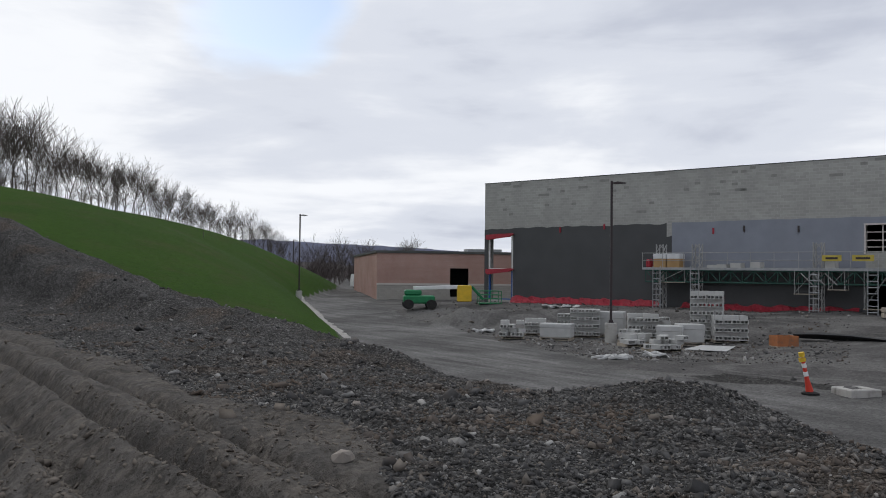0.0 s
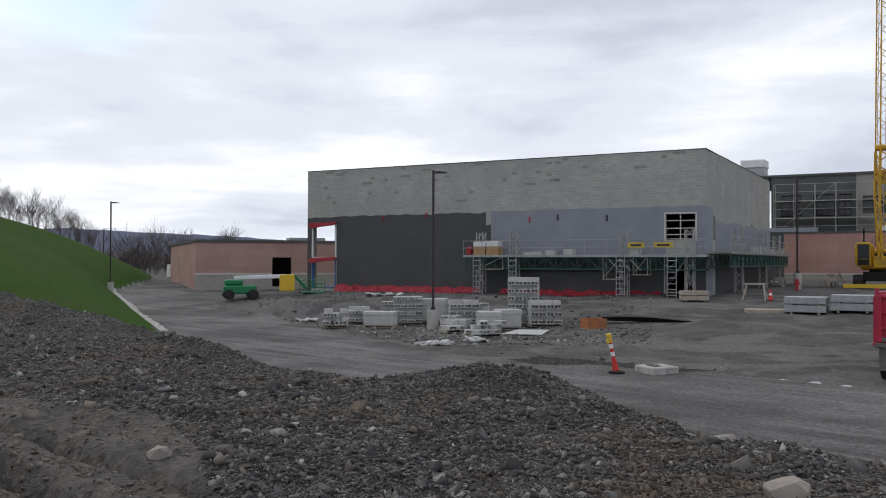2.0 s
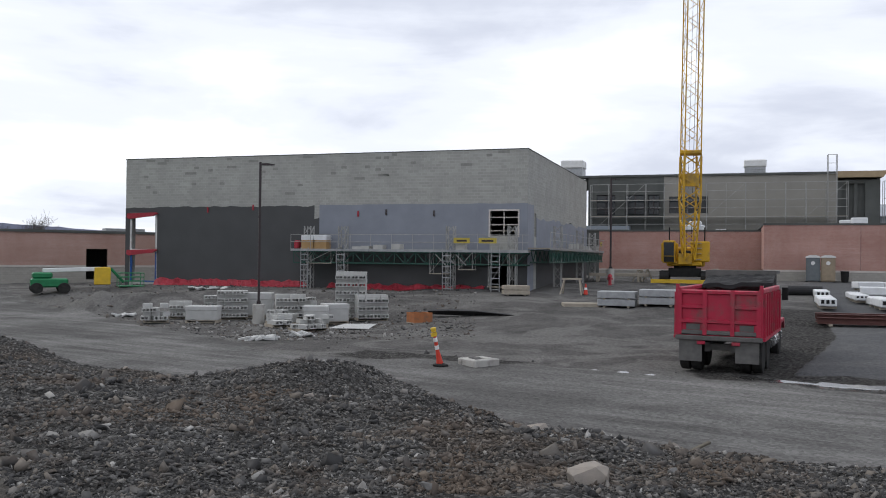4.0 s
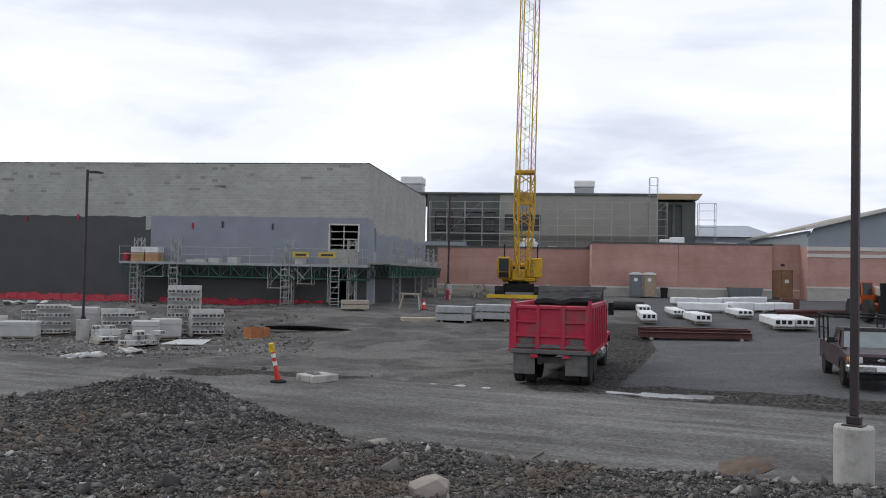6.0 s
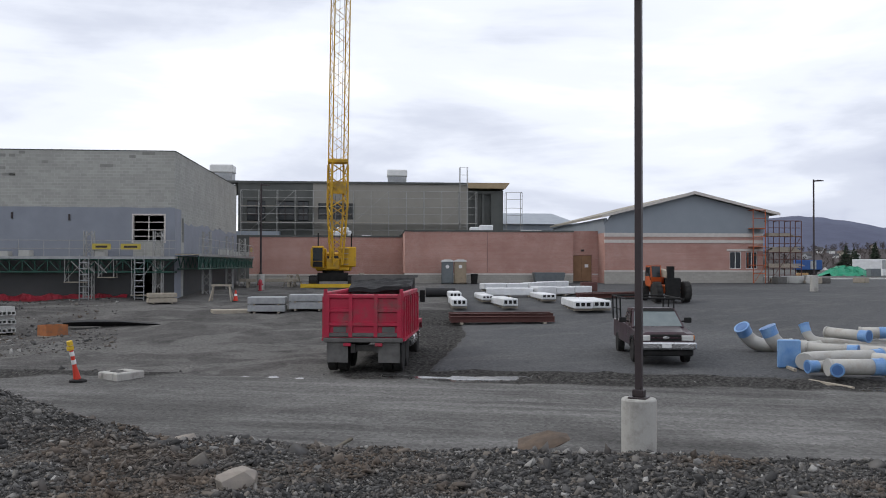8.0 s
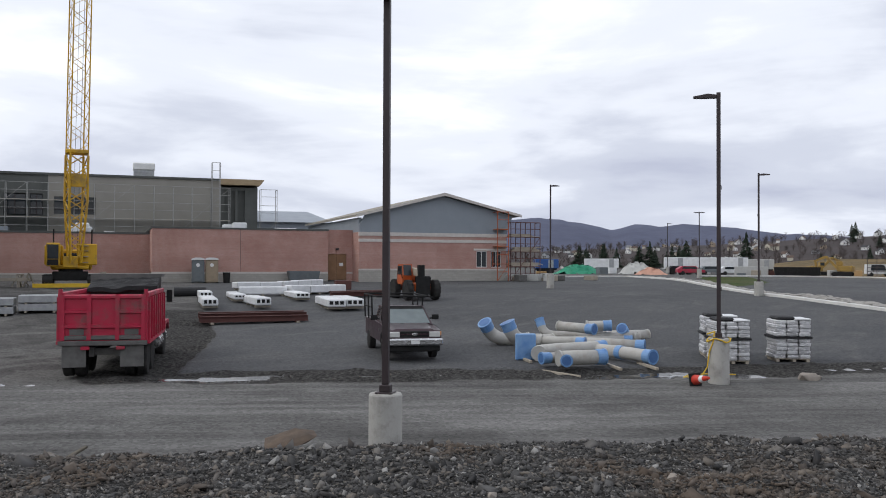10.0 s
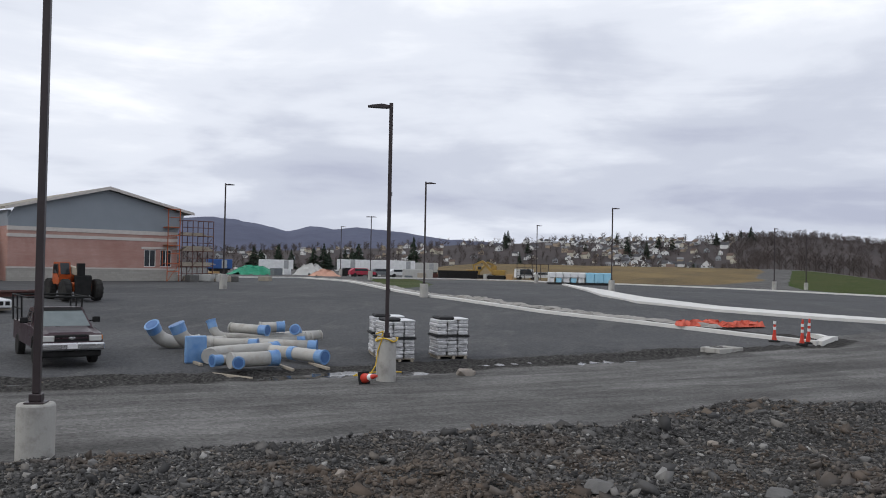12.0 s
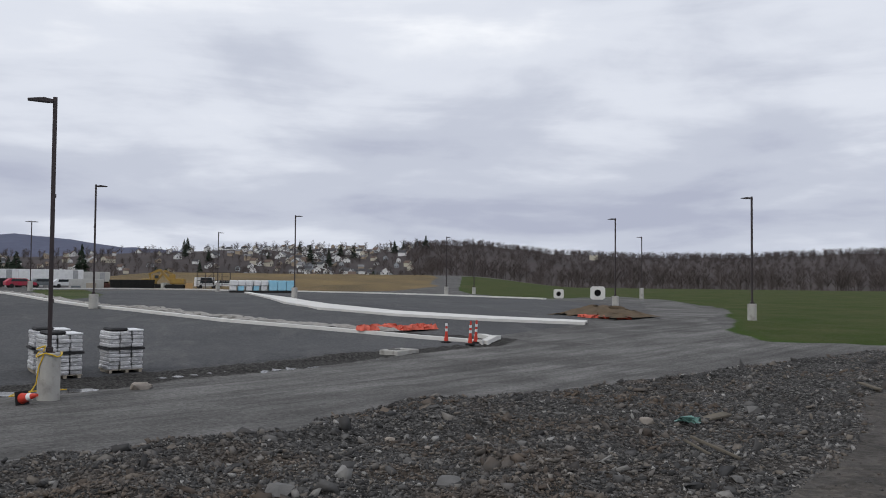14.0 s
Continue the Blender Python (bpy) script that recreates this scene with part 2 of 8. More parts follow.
class Solid:
    """Gathers corners and faces for one mesh."""

    def __init__(self):
        self.v, self.f = [], []

    def add(self, pts, faces, m=None):
        k = len(self.v)
        self.v += [tuple(m @ Vector(p)) if m else tuple(p) for p in pts]
        self.f += [tuple(k + i for i in f) for f in faces]
        return self

    def box(self, x0, y0, z0, x1, y1, z1, m=None, taper=0.0):
        a, b = taper * (x1 - x0), taper * (y1 - y0)
        p = [(x0, y0, z0), (x1, y0, z0), (x1, y1, z0), (x0, y1, z0), (x0 + a, y0 + b, z1), (x1 - a, y0 + b, z1), (x1 - a, y1 - b, z1), (x0 + a, y1 - b, z1)]
        return self.add(p, [(3, 2, 1, 0), (4, 5, 6, 7), (0, 1, 5, 4), (1, 2, 6, 5), (2, 3, 7, 6), (3, 0, 4, 7)], m)

    def cbox(self, x0, y0, z0, x1, y1, z1, c=0.02, m=None):
        """A box with chamfered edges."""
        bm = bmesh.new()
        for sx, ax in ((x0, 1), (x1, -1)):
            for sy, ay in ((y0, 1), (y1, -1)):
                for sz, az in ((z0, 1), (z1, -1)):
                    bm.verts.new((sx + ax * c, sy + ay * c, sz))
                    bm.verts.new((sx + ax * c, sy, sz + az * c))
                    bm.verts.new((sx, sy + ay * c, sz + az * c))
        return self.hull(bm, m)

    def hull(self, bm, m=None):
        bmesh.ops.convex_hull(bm, input=bm.verts)
        bmesh.ops.recalc_face_normals(bm, faces=bm.faces)
        bm.verts.index_update()
        self.add([v.co.copy() for v in bm.verts], [tuple(v.index for v in f.verts) for f in bm.faces], m)
        bm.free()
        return self

    def prism(self, outline, y0, y1, m=None):
        """An outline in x and z, pulled along y."""
        n = len(outline)
        p = [(x, y0, z) for x, z in outline] + [(x, y1, z) for x, z in outline]
        f = [tuple(range(n)), tuple(range(2 * n - 1, n - 1, -1))] + [(i, i + n, (i + 1) % n + n, (i + 1) % n) for i in range(n)]
        return self.add(p, f, m)

    def tube(self, p, q, r, n=8, r2=None, m=None):
        p, q = Vector(p), Vector(q)
        if (q - p).length < 1e-6:
            return self
        r2 = r if r2 is None else r2
        rot = (q - p).to_track_quat("Z", "Y").to_matrix()
        pts = []
        for c, rad in ((p, r), (q, r2)):
            pts += [c + rot @ Vector((math.cos(2 * math.pi * (i + 0.5) / n) * rad, math.sin(2 * math.pi * (i + 0.5) / n) * rad, 0)) for i in range(n)]
        f = [(i, (i + 1) % n, (i + 1) % n + n, i + n) for i in range(n)]
        if n > 3:
            f += [tuple(range(n - 1, -1, -1)), tuple(range(n, 2 * n))]
        return self.add(pts, f, m)

    def path(self, pts, r, n=8, m=None):
        for a, b in zip(pts, pts[1:]):
            self.tube(a, b, r, n, None, m)
        return self

    def lathe(self, prof, n=16, m=None):
        """Radius and height pairs turned round the z axis."""
        pts = [(r * math.cos(2 * math.pi * i / n), r * math.sin(2 * math.pi * i / n), z) for r, z in prof for i in range(n)]
        k = len(prof)
        f = [(j * n + i, j * n + (i + 1) % n, (j + 1) * n + (i + 1) % n, (j + 1) * n + i) for j in range(k - 1) for i in range(n)]
        f += [tuple(range(n - 1, -1, -1)), tuple(range((k - 1) * n, k * n))]
        return self.add(pts, f, m)

    def weld(self):
        """Joins corners that meet."""
        seen, idx, out = {}, [], []
        for p in self.v:
            key = tuple(round(c, 4) for c in p)
            if key not in seen:
                seen[key] = len(out)
                out.append(p)
            idx.append(seen[key])
        self.v, self.f = out, [tuple(idx[i] for i in f) for f in self.f]
        return self

    def mesh(self, name, smooth=False):
        d = bpy.data.meshes.new(name)
        d.from_pydata(self.v, [], self.f)
        if smooth:
            d.shade_smooth()
        d.update()
        return d


def part(name, solid, material, parent=None, label="", smooth=False):
    d = solid.mesh(name, smooth)
    d.materials.append(material)
    ob = new(name, d)
    ob.parent = parent
    if label:
        ob["label"] = label
    return ob


def thing(name, m, label, category, group="", kind=""):
    ob = new(name)
    ob.matrix_world = m
    return tagged(ob, label, category, group, kind)


def holed(length, height, thick, openings, z0=0.0):
    """A wall from x 0 to length, y 0 to thick, with openings (x0, z0, x1, z1)."""
    s = Solid()
    xs = sorted({0.0, length, *[o[0] for o in openings], *[o[2] for o in openings]})
    for a, b in zip(xs, xs[1:]):
        cuts = sorted((o[1], o[3]) for o in openings if o[0] < (a + b) / 2 < o[2])
        z = z0
        for lo, hi in cuts:
            if lo > z:
                s.box(a, 0, z, b, thick, lo)
            z = hi
        if height > z:
            s.box(a, 0, z, b, thick, height)
    return s.weld()

# ---- ground ----


def hash2(ix, iy):
    k = (ix.astype(np.int64) * 374761393 + iy.astype(np.int64) * 668265263) & 0x7FFFFFFF
    k = ((k ^ (k >> 13)) * 1274126177) & 0x7FFFFFFF
    return ((k ^ (k >> 16)) & 0xFFFF) / 65535.0


def vnoise(x, y, octaves=4, gain=0.5):
    """Value noise about zero, one unit to a cell."""
    total, amp, norm = 0.0, 1.0, 0.0
    for o in range(octaves):
        xo, yo = x * 2**o + 17.3 * o, y * 2**o + 9.1 * o
        ix, iy = np.floor(xo), np.floor(yo)
        fx, fy = xo - ix, yo - iy
        fx, fy = fx * fx * (3 - 2 * fx), fy * fy * (3 - 2 * fy)
        a, b, c, d = hash2(ix, iy), hash2(ix + 1, iy), hash2(ix, iy + 1), hash2(ix + 1, iy + 1)
        total = total + amp * ((a * (1 - fx) + b * fx) * (1 - fy) + (c * (1 - fx) + d * fx) * fy - 0.5)
        norm, amp = norm + amp, amp * gain
    return total / norm


def ss(a, b, x):
    """Smooth step from 0 at a to 1 at b."""
    k = np.clip((np.asarray(x, float) - a) / (b - a), 0.0, 1.0)
    return k * k * (3 - 2 * k)


def site(x, y):
    """Graded level of the yard, roads and pads."""
    x, y = np.asarray(x, float), np.asarray(y, float)
    r, az = np.hypot(x, y), np.degrees(np.arctan2(x, y))
    left = 0.9 * ss(55, 115, r)
    front = -0.607 * x - 0.794 * (y - 72.0)
    along = 0.794 * x - 0.607 * (y - 72.0)
    pad = ss(14, 5, front) * ss(-6, 1, along) * ss(115, 90, r)
    left = left + (1.15 - left) * pad
    right = (1.42 - 0.5 * ss(90, 118, az)) * ss(27, 66, r)
    right = right + 0.38 * ss(64, 98, r) * ss(92, 68, az)
    w = ss(13, 27, az)
    w = np.where(np.abs(az) > 160, 1.0, w)
    return left * (1 - w) + right * w


def hill(x, y):
    """Seeded hillside beside the access road, above the yard."""
    base = np.interp(y, [0, 42, 84, 108, 128, 150, 172], [6, -6.0, -17.0, -17.5, -20.0, -24.0, -28.0])
    e = np.maximum(0, 0.957 * (base - x))
    return 12.0 * (1 - 0.3 * ss(100, 150, y)) * (1 - np.exp(-e / 14.5)) * ss(18, 70, y) * ss(172, 152, y)


def bank(x, y):
    """Shoulder of broken rock that the haul track runs on: u across it, v along it."""
    u, v = 0.8 * x + 0.6 * y, -0.6 * x + 0.8 * y
    crest_u = np.interp(v, [-60, 0, 28, 45, 70], [10.5, 11.5, 10.8, 6.5, 3.0])
    crest = np.interp(v, [-60, -38, -28, -20, -16, -12, -9, -5, -1.5, 3, 6.3, 7.6, 8.8, 10.3, 11.6, 13.2, 16.8, 18.6, 20.8, 24, 28, 39, 45, 60, 90], [0.1, 0.6, 0.95, 0.88, 1.08, 1.2, 1.02, 1.1, 1.0, 1.02, 1.0, 1.3, 1.6, 1.48, 1.16, 1.12, 1.22, 1.55, 1.55, 1.9, 2.2, 3.6, 5.6, 7.2, 8.0])
    track = 1.6 + 0.0 * u
    inner = track + (crest - track) * ss(2.5, 1.0, crest_u - u) * 0.75 + (crest - track) * 0.25 * ss(8, 0, crest_u - u)
    hump = 0.22 * np.exp(-(((u - 10.2) / 1.4) ** 2 + ((v - 9.0) / 1.2) ** 2))
    inner = inner + hump
    outer = crest + hump - np.maximum(0, u - crest_u) * 0.42 - 0.15 * ss(0, 1.5, u - crest_u)
    back = track + 0.25 * np.maximum(0, -u - 3.0) ** 0.8
    return np.where(u < crest_u, np.where(u < -3.0, np.minimum(back, 9.0), inner), outer)


def terrain(x, y):
    x, y = np.asarray(x, float), np.asarray(y, float)
    v = -0.6 * x + 0.8 * y
    b = np.where((v > -62) & (v < 110), bank(x, y) - 3.0 * ss(62, 95, v) - 6.0 * ss(-38, -60, v), -9.0)
    return np.maximum(np.maximum(site(x, y), site(x, y) * 0.5 + hill(x, y)), b)


def inside(x, y, poly):
    """Signed distance to a polygon, positive inside."""
    best, odd = np.full(x.shape, 1e9), np.zeros(x.shape, bool)
    for (ax, ay), (bx, by) in zip(poly, poly[1:] + poly[:1]):
        ex, ey = bx - ax, by - ay
        k = np.clip(((x - ax) * ex + (y - ay) * ey) / (ex * ex + ey * ey), 0, 1)
        best = np.minimum(best, np.hypot(x - ax - k * ex, y - ay - k * ey))
        cross = ((ay > y) != (by > y)) & (x < (bx - ax) * (y - ay) / (by - ay + 1e-12) + ax)
        odd ^= cross
    return np.where(odd, best, -best)


ASPHALT = [(18.6, 20.9), (24, 14.3), (28.7, 8.3), (32.1, 4.5), (38.1, -3.2), (41.5, -9.4), (47, -3.4), (53, 5), (62.5, 13.4), (97, 31), (112, 42), (78, 62), (60, 62), (52, 58), (27, 28)]
LOT_FAR = [(53.5, -18.2), (60, -6.8), (71, -1.6), (92, 1), (124, 7), (146, 12), (142, -1), (128, -14), (109, -31), (82, -33), (74, -26)]
LOT_MID = [(44, -9.6), (52, -17.5), (58, -6.4), (70, 0), (92, 3), (124, 9), (140, 24), (120, 24), (98, 28), (64, 12.6), (54, 4.4), (48, -4)]
ROAD = [(14.5, 4), (17, -9), (26, -24), (30, -31), (38.5, -28.3), (46, -24.4), (57, -27.8), (68, -34.7), (105, -47), (128, -52), (128, -41), (103, -41.3), (72, -30), (61, -25.5), (51.7, -17.8), (41, -10), (37.2, -5), (30.5, 3), (24, 11), (17, 19.5), (13, 25), (4.8, 31), (3.4, 38), (0.4, 46), (-2, 53.4), (-6.3, 63.3), (-9, 80), (-10, 92), (-9, 108), (-18, 104), (-18.8, 97), (-17.4, 84), (-15.3, 75), (-10.5, 56), (-6.7, 43), (-2.5, 32), (1, 25.5), (9.5, 14.5)]
GRASS_RIGHT = [(39, -28.5), (42, -24.4), (47.5, -25.2), (56.2, -29.8), (81.6, -41.4), (116, -50.8), (138, -51), (330, -90), (330, -300), (60, -120), (36, -45)]
GRASS_FAR = [(112, -29), (142, -28), (180, -32), (330, -60), (330, -95), (140, -54), (124, -40), (118, -36)]
GRASS_ISLE = [(78, 19.8), (97, 26.5), (124, 34.5), (134, 31), (105, 22.5), (88, 18.5)]
STRAW = [(146, 30), (420, 110), (420, -60), (185, -30), (145, -6)]


def ground_parts(x, y):
    """Heights and cover of the ground."""
    r = np.hypot(x, y)
    z = terrain(x, y)
    u, v = 0.8 * x + 0.6 * y, -0.6 * x + 0.8 * y
    level = site(x, y)
    over = z - level
    hl = level * 0.5 + hill(x, y)
    b = np.where((v > -62) & (v < 110), bank(x, y), -9.0)
    rock = ss(0.02, 0.3, over) * (b > hl - 0.12) * ss(-3.5, -1.5, u)
    rock = np.clip(rock, 0, 1)
    hillside = ss(0.1, 0.5, hl - level) * (hl > b) * (y > 20) * (x < 8)
    crest_u = np.interp(v, [-60, 0, 28, 45, 70], [10.5, 11.5, 10.8, 6.5, 3.0])
    edge = np.interp(v, [-40, -25, -16, -11, -7, 0, 5, 6.5, 8.2, 9.4, 10.5, 12.4, 17, 27, 45, 70], [4.4, 4.4, 4.2, 2.8, 2.3, 1.5, 2.6, 3.7, 4.4, 4.7, 4.3, 4.0, 4.3, 3.8, 0.0, -3.0])
    track = ss(0.7, -0.2, u - (edge + 0.7 * vnoise(x * 0.7, y * 0.7, 3))) * (b >= level)
    road = ss(-0.6, 0.5, inside(x, y, ROAD) + 0.5 * vnoise(x * 0.6, y * 0.6))
    asphalt = np.maximum.reduce([ss(-0.15, 0.15, inside(x, y, p)) for p in (ASPHALT, LOT_FAR, LOT_MID)])
    grass = np.maximum.reduce([ss(-1.2, 0.8, inside(x, y, p) + 1.6 * vnoise(x * 0.25, y * 0.25)) for p in (GRASS_RIGHT, GRASS_FAR, GRASS_ISLE)])
    grass = np.maximum(grass, hillside)
    straw = ss(-3, 3, inside(x, y, STRAW) + 8 * vnoise(x * 0.05, y * 0.05)) + ss(330, 420, r) * 0.9
    straw = np.clip(straw, 0, 1) * (1 - grass)
    # relief: lumps and clods on the bank, ruts in the haul track, rough verge beside the asphalt
    loose = rock * (1 - track)
    z = z + loose * (0.24 * vnoise(x * 0.55, y * 0.55, 3) + 0.22 * vnoise(x * 1.9, y * 1.9, 4))
    tw = u + 0.16 * vnoise(v * 0.2, v * 0 + 3.0, 1) + 0.16 * vnoise(v * 0.9, v * 0 + 8.0, 3)
    ruts = sum(np.exp(-(((tw - c) / w) ** 2)) * d for c, w, d in ((3.62, 0.13, -0.27), (3.2, 0.16, 0.10), (2.95, 0.13, 0.13), (2.66, 0.14, -0.25), (2.32, 0.13, 0.15), (1.85, 0.17, -0.22), (1.45, 0.12, 0.15), (1.0, 0.17, -0.18), (0.6, 0.1, 0.12), (0.1, 0.16, -0.16)))
    near_left = ss(-2, 5, v)
    z = z + track * near_left * (ruts * 1.0 * (1 + 0.8 * vnoise(u * 1.2, v * 0.7, 3)) + 0.08 * vnoise(u * 2.6, v * 1.6, 4) + 0.12 * np.abs(vnoise(u * 7, v * 4, 3)) + 0.55 * np.clip(ruts, 0, 1) * vnoise(u * 5, v * 3.2, 4))
    z = z + track * (1 - near_left) * 0.10 * vnoise(x * 1.5, y * 1.5, 4)
    beside = inside(x, y, ASPHALT)
    verge = ss(22.6, 23.6, u) * (1 - asphalt) * (1 - road) * ss(52, 46, r) * (v < 20) * np.maximum(ss(-3.4, -2.2, beside), ss(1.4, 0.6, np.abs(u - 24.6)))
    z = z + verge * (0.04 + 0.42 * vnoise(u * 1.6, v * 0.5, 5))
    soil = (1 - road) * (1 - asphalt) * (1 - rock) * (1 - grass) * (x < 46) * (y > 12)
    z = z + soil * 0.34 * vnoise(x * 0.33, y * 0.33, 4)
    spoil = np.exp(-(((x + 0.6) / 3.4) ** 2 + ((y - 55.5) / 2.4) ** 2)) * 1.1 + np.exp(-(((x - 6.0) / 5.0) ** 2 + ((y - 56.5) / 2.0) ** 2)) * 0.5
    z = z + spoil * (1 - road) * (1 + vnoise(x * 0.8, y * 0.8, 3))
    z = z - 0.10 * road * np.abs(vnoise(x * 0.4, y * 0.4, 2)) * (1 - rock) + 0.05 * road * (1 - rock) * vnoise(u * 2.2, v * 0.18, 3)
    z = z + 0.35 * np.exp(-(((x - 60) / 2.6) ** 2 + ((y + 22.3) / 2.2) ** 2)) * (1 + vnoise(x, y, 3))
    berm = np.exp(-((u - 13.6 - 0.8 * vnoise(v * 0.2, v * 0, 2)) / 1.1) ** 2) * ss(-10.5, -14, v) * ss(-30, -24, v)
    z = z + berm * 0.5 * (1 + 1.2 * vnoise(x * 0.9, y * 0.9, 4))
    # heaps at the edge of the far field and the rise behind it
    z = z + sum(h * np.exp(-(((x - a) / 7) ** 2 + ((y - c) / w) ** 2)) for a, c, w, h in ((170, -6, 8, 0.9), (172, -16, 6, 0.7), (178, -26, 7, 1.0), (200, 4, 9, 1.0)))
    z = z + asphalt * 0.12 * ss(45, 36, r) + asphalt * 0.03 * vnoise(x * 0.12, y * 0.12, 2)
    # land falls to a valley past the site, out of sight
    bearing = np.degrees(np.arctan2(x, y))
    field = ss(74, 82, bearing) * ss(108, 100, bearing)
    z = z + 4.2 * ss(165, 390, r) * field - 6.0 * ss(300, 800, r) * (1 - field)
    kerbside = inside(x, y, ROAD)
    puddle = ss(-1.5, -1.1, kerbside) * ss(0.1, -0.2, kerbside) * ss(22.6, 23.4, u) * ss(50, 44, r) * (v < 16) * ss(0.02, 0.07, vnoise(u * 0.8 + 3, v * 0.2, 2))
    z = np.where(puddle > 0.4, np.minimum(z, level - 0.02), z)
    verge = np.maximum(verge, ss(0.25, 0.5, berm))
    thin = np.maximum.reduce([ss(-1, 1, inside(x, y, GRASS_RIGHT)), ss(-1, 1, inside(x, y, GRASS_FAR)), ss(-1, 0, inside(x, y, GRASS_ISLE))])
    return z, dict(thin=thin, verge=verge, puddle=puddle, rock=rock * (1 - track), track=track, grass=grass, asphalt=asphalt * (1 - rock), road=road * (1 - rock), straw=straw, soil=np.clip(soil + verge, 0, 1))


def sheet():
    az = np.concatenate([np.arange(-50, 136, 0.28), np.arange(136, 310, 3.0)])
    rad = np.concatenate([[0.0], np.geomspace(1.2, 62, 320), np.geomspace(64.5, 4200, 120)])
    A, Rr = np.meshgrid(np.radians(az), rad)
    x, y = Rr * np.sin(A), Rr * np.cos(A)
    z, cover = ground_parts(x.ravel(), y.ravel())
    n, k = len(az), len(rad)
    co = np.stack([x.ravel(), y.ravel(), z], 1)
    i, j = np.meshgrid(np.arange(k - 1), np.arange(n), indexing="ij")
    jn = (j + 1) % n
    quads = np.stack([i * n + j, i * n + jn, (i + 1) * n + jn, (i + 1) * n + j], 2).reshape(-1, 4)[:, ::-1]
    d = bpy.data.meshes.new("ground")
    d.vertices.add(len(co))
    d.vertices.foreach_set("co", co.astype(np.float32).ravel())
    d.loops.add(quads.size)
    d.loops.foreach_set("vertex_index", quads.astype(np.int32).ravel())
    d.polygons.add(len(quads))
    d.polygons.foreach_set("loop_start", np.arange(0, quads.size, 4, dtype=np.int32))
    d.update(calc_edges=True)
    d.shade_smooth()
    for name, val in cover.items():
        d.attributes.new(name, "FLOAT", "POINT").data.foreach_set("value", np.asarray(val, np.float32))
    return d


def ground_material():
    k = Mat("ground_cover", 0.95)
    k.b.inputs["Specular IOR Level"].default_value = 0.06
    big, mid, fine = k.noise(0.07, 4.0, 0.55), k.noise(0.6, 5.0, 0.6), k.noise(9.0, 5.0, 0.65)
    grit = k.voronoi(14.0, "Color")
    dust = k.noise(0.25, 5.0, 0.6, stretch=(1.0, 1.0, 0.0))
    dirt = k.mix(k.ramp(mid, [(0.32, 0.0), (0.7, 1.0)]), (0.138, 0.135, 0.132), (0.082, 0.080, 0.079))
    dirt = k.mix(k.ramp(big, [(0.4, 0.0), (0.65, 0.6)]), dirt, (0.155, 0.15, 0.145))
    road = k.mix(k.ramp(dust, [(0.35, 0.0), (0.7, 1.0)]), (0.088, 0.086, 0.083), (0.150, 0.147, 0.142))
    # wheel-swept streaks along the haul road
    mp = k.n.new("ShaderNodeMapping")
    mp.inputs["Rotation"].default_value = (0, 0, radians(-36.9))
    k.l.new(k.co, mp.inputs[0])
    streak = k.noise(1.0, 5.0, 0.65, co=mp.outputs[0], stretch=(1.1, 0.10, 0.0))
    road = k.mix(k.ramp(streak, [(0.40, 0.0), (0.66, 0.8)]), road, (0.215, 0.21, 0.204))
    dash = k.noise(1.0, 4.0, 0.7, co=mp.outputs[0], stretch=(4.5, 0.55, 0.0))
    road = k.mix(k.ramp(dash, [(0.60, 0.0), (0.70, 0.55)]), road, (0.27, 0.265, 0.255))
    road = k.mix(k.ramp(k.noise(0.16, 3.0), [(0.45, 0.0), (0.62, 0.6)]), road, (0.065, 0.063, 0.061))
    tar = k.mix(k.ramp(big, [(0.35, 0.0), (0.68, 1.0)]), (0.068, 0.069, 0.072), (0.092, 0.093, 0.096))
    tar = k.mix(k.ramp(mid, [(0.5, 0.0), (0.78, 0.5)]), tar, (0.115, 0.114, 0.114))
    rock = k.mix(k.ramp(mid, [(0.3, 0.0), (0.7, 1.0)]), (0.105, 0.102, 0.098), (0.060, 0.058, 0.056))
    rock = k.mix(k.ramp(fine, [(0.52, 0.0), (0.72, 0.7)]), rock, (0.105, 0.10, 0.094))
    rock = k.mix(k.ramp(k.noise(0.35, 3.0), [(0.56, 0.0), (0.68, 0.5)]), rock, (0.115, 0.085, 0.062))
    mud = k.mix(k.ramp(mid, [(0.3, 0.0), (0.7, 1.0)]), (0.122, 0.113, 0.104), (0.062, 0.058, 0.054))
    mud = k.mix(k.ramp(k.noise(2.2, 6.0, 0.7), [(0.45, 0.0), (0.62, 0.6)]), mud, (0.145, 0.128, 0.110))
    mud = k.mix(k.ramp(k.noise(5.0, 5.0, 0.7), [(0.54, 0.0), (0.64, 0.7)]), mud, (0.055, 0.050, 0.045))
    soil = k.mix(k.ramp(mid, [(0.3, 0.0), (0.7, 1.0)]), (0.118, 0.113, 0.109), (0.062, 0.060, 0.058))
    soil = k.mix(k.ramp(fine, [(0.58, 0.0), (0.7, 0.6)]), soil, (0.14, 0.132, 0.122))
    swirl = k.noise(0.22, 5.0, 0.6, warp=1.6)
    soil = k.mix(k.ramp(swirl, [(0.46, 0.0), (0.56, 0.6)]), soil, (0.165, 0.16, 0.153))
    dirt = k.mix(k.ramp(swirl, [(0.44, 0.5), (0.52, 0.0)]), dirt, (0.07, 0.068, 0.066))
    tar = k.mix(k.ramp(k.noise(0.5, 5.0, 0.65, stretch=(0.35, 1.0, 1.0), warp=0.8), [(0.52, 0.0), (0.66, 0.45)]), tar, (0.13, 0.128, 0.126))
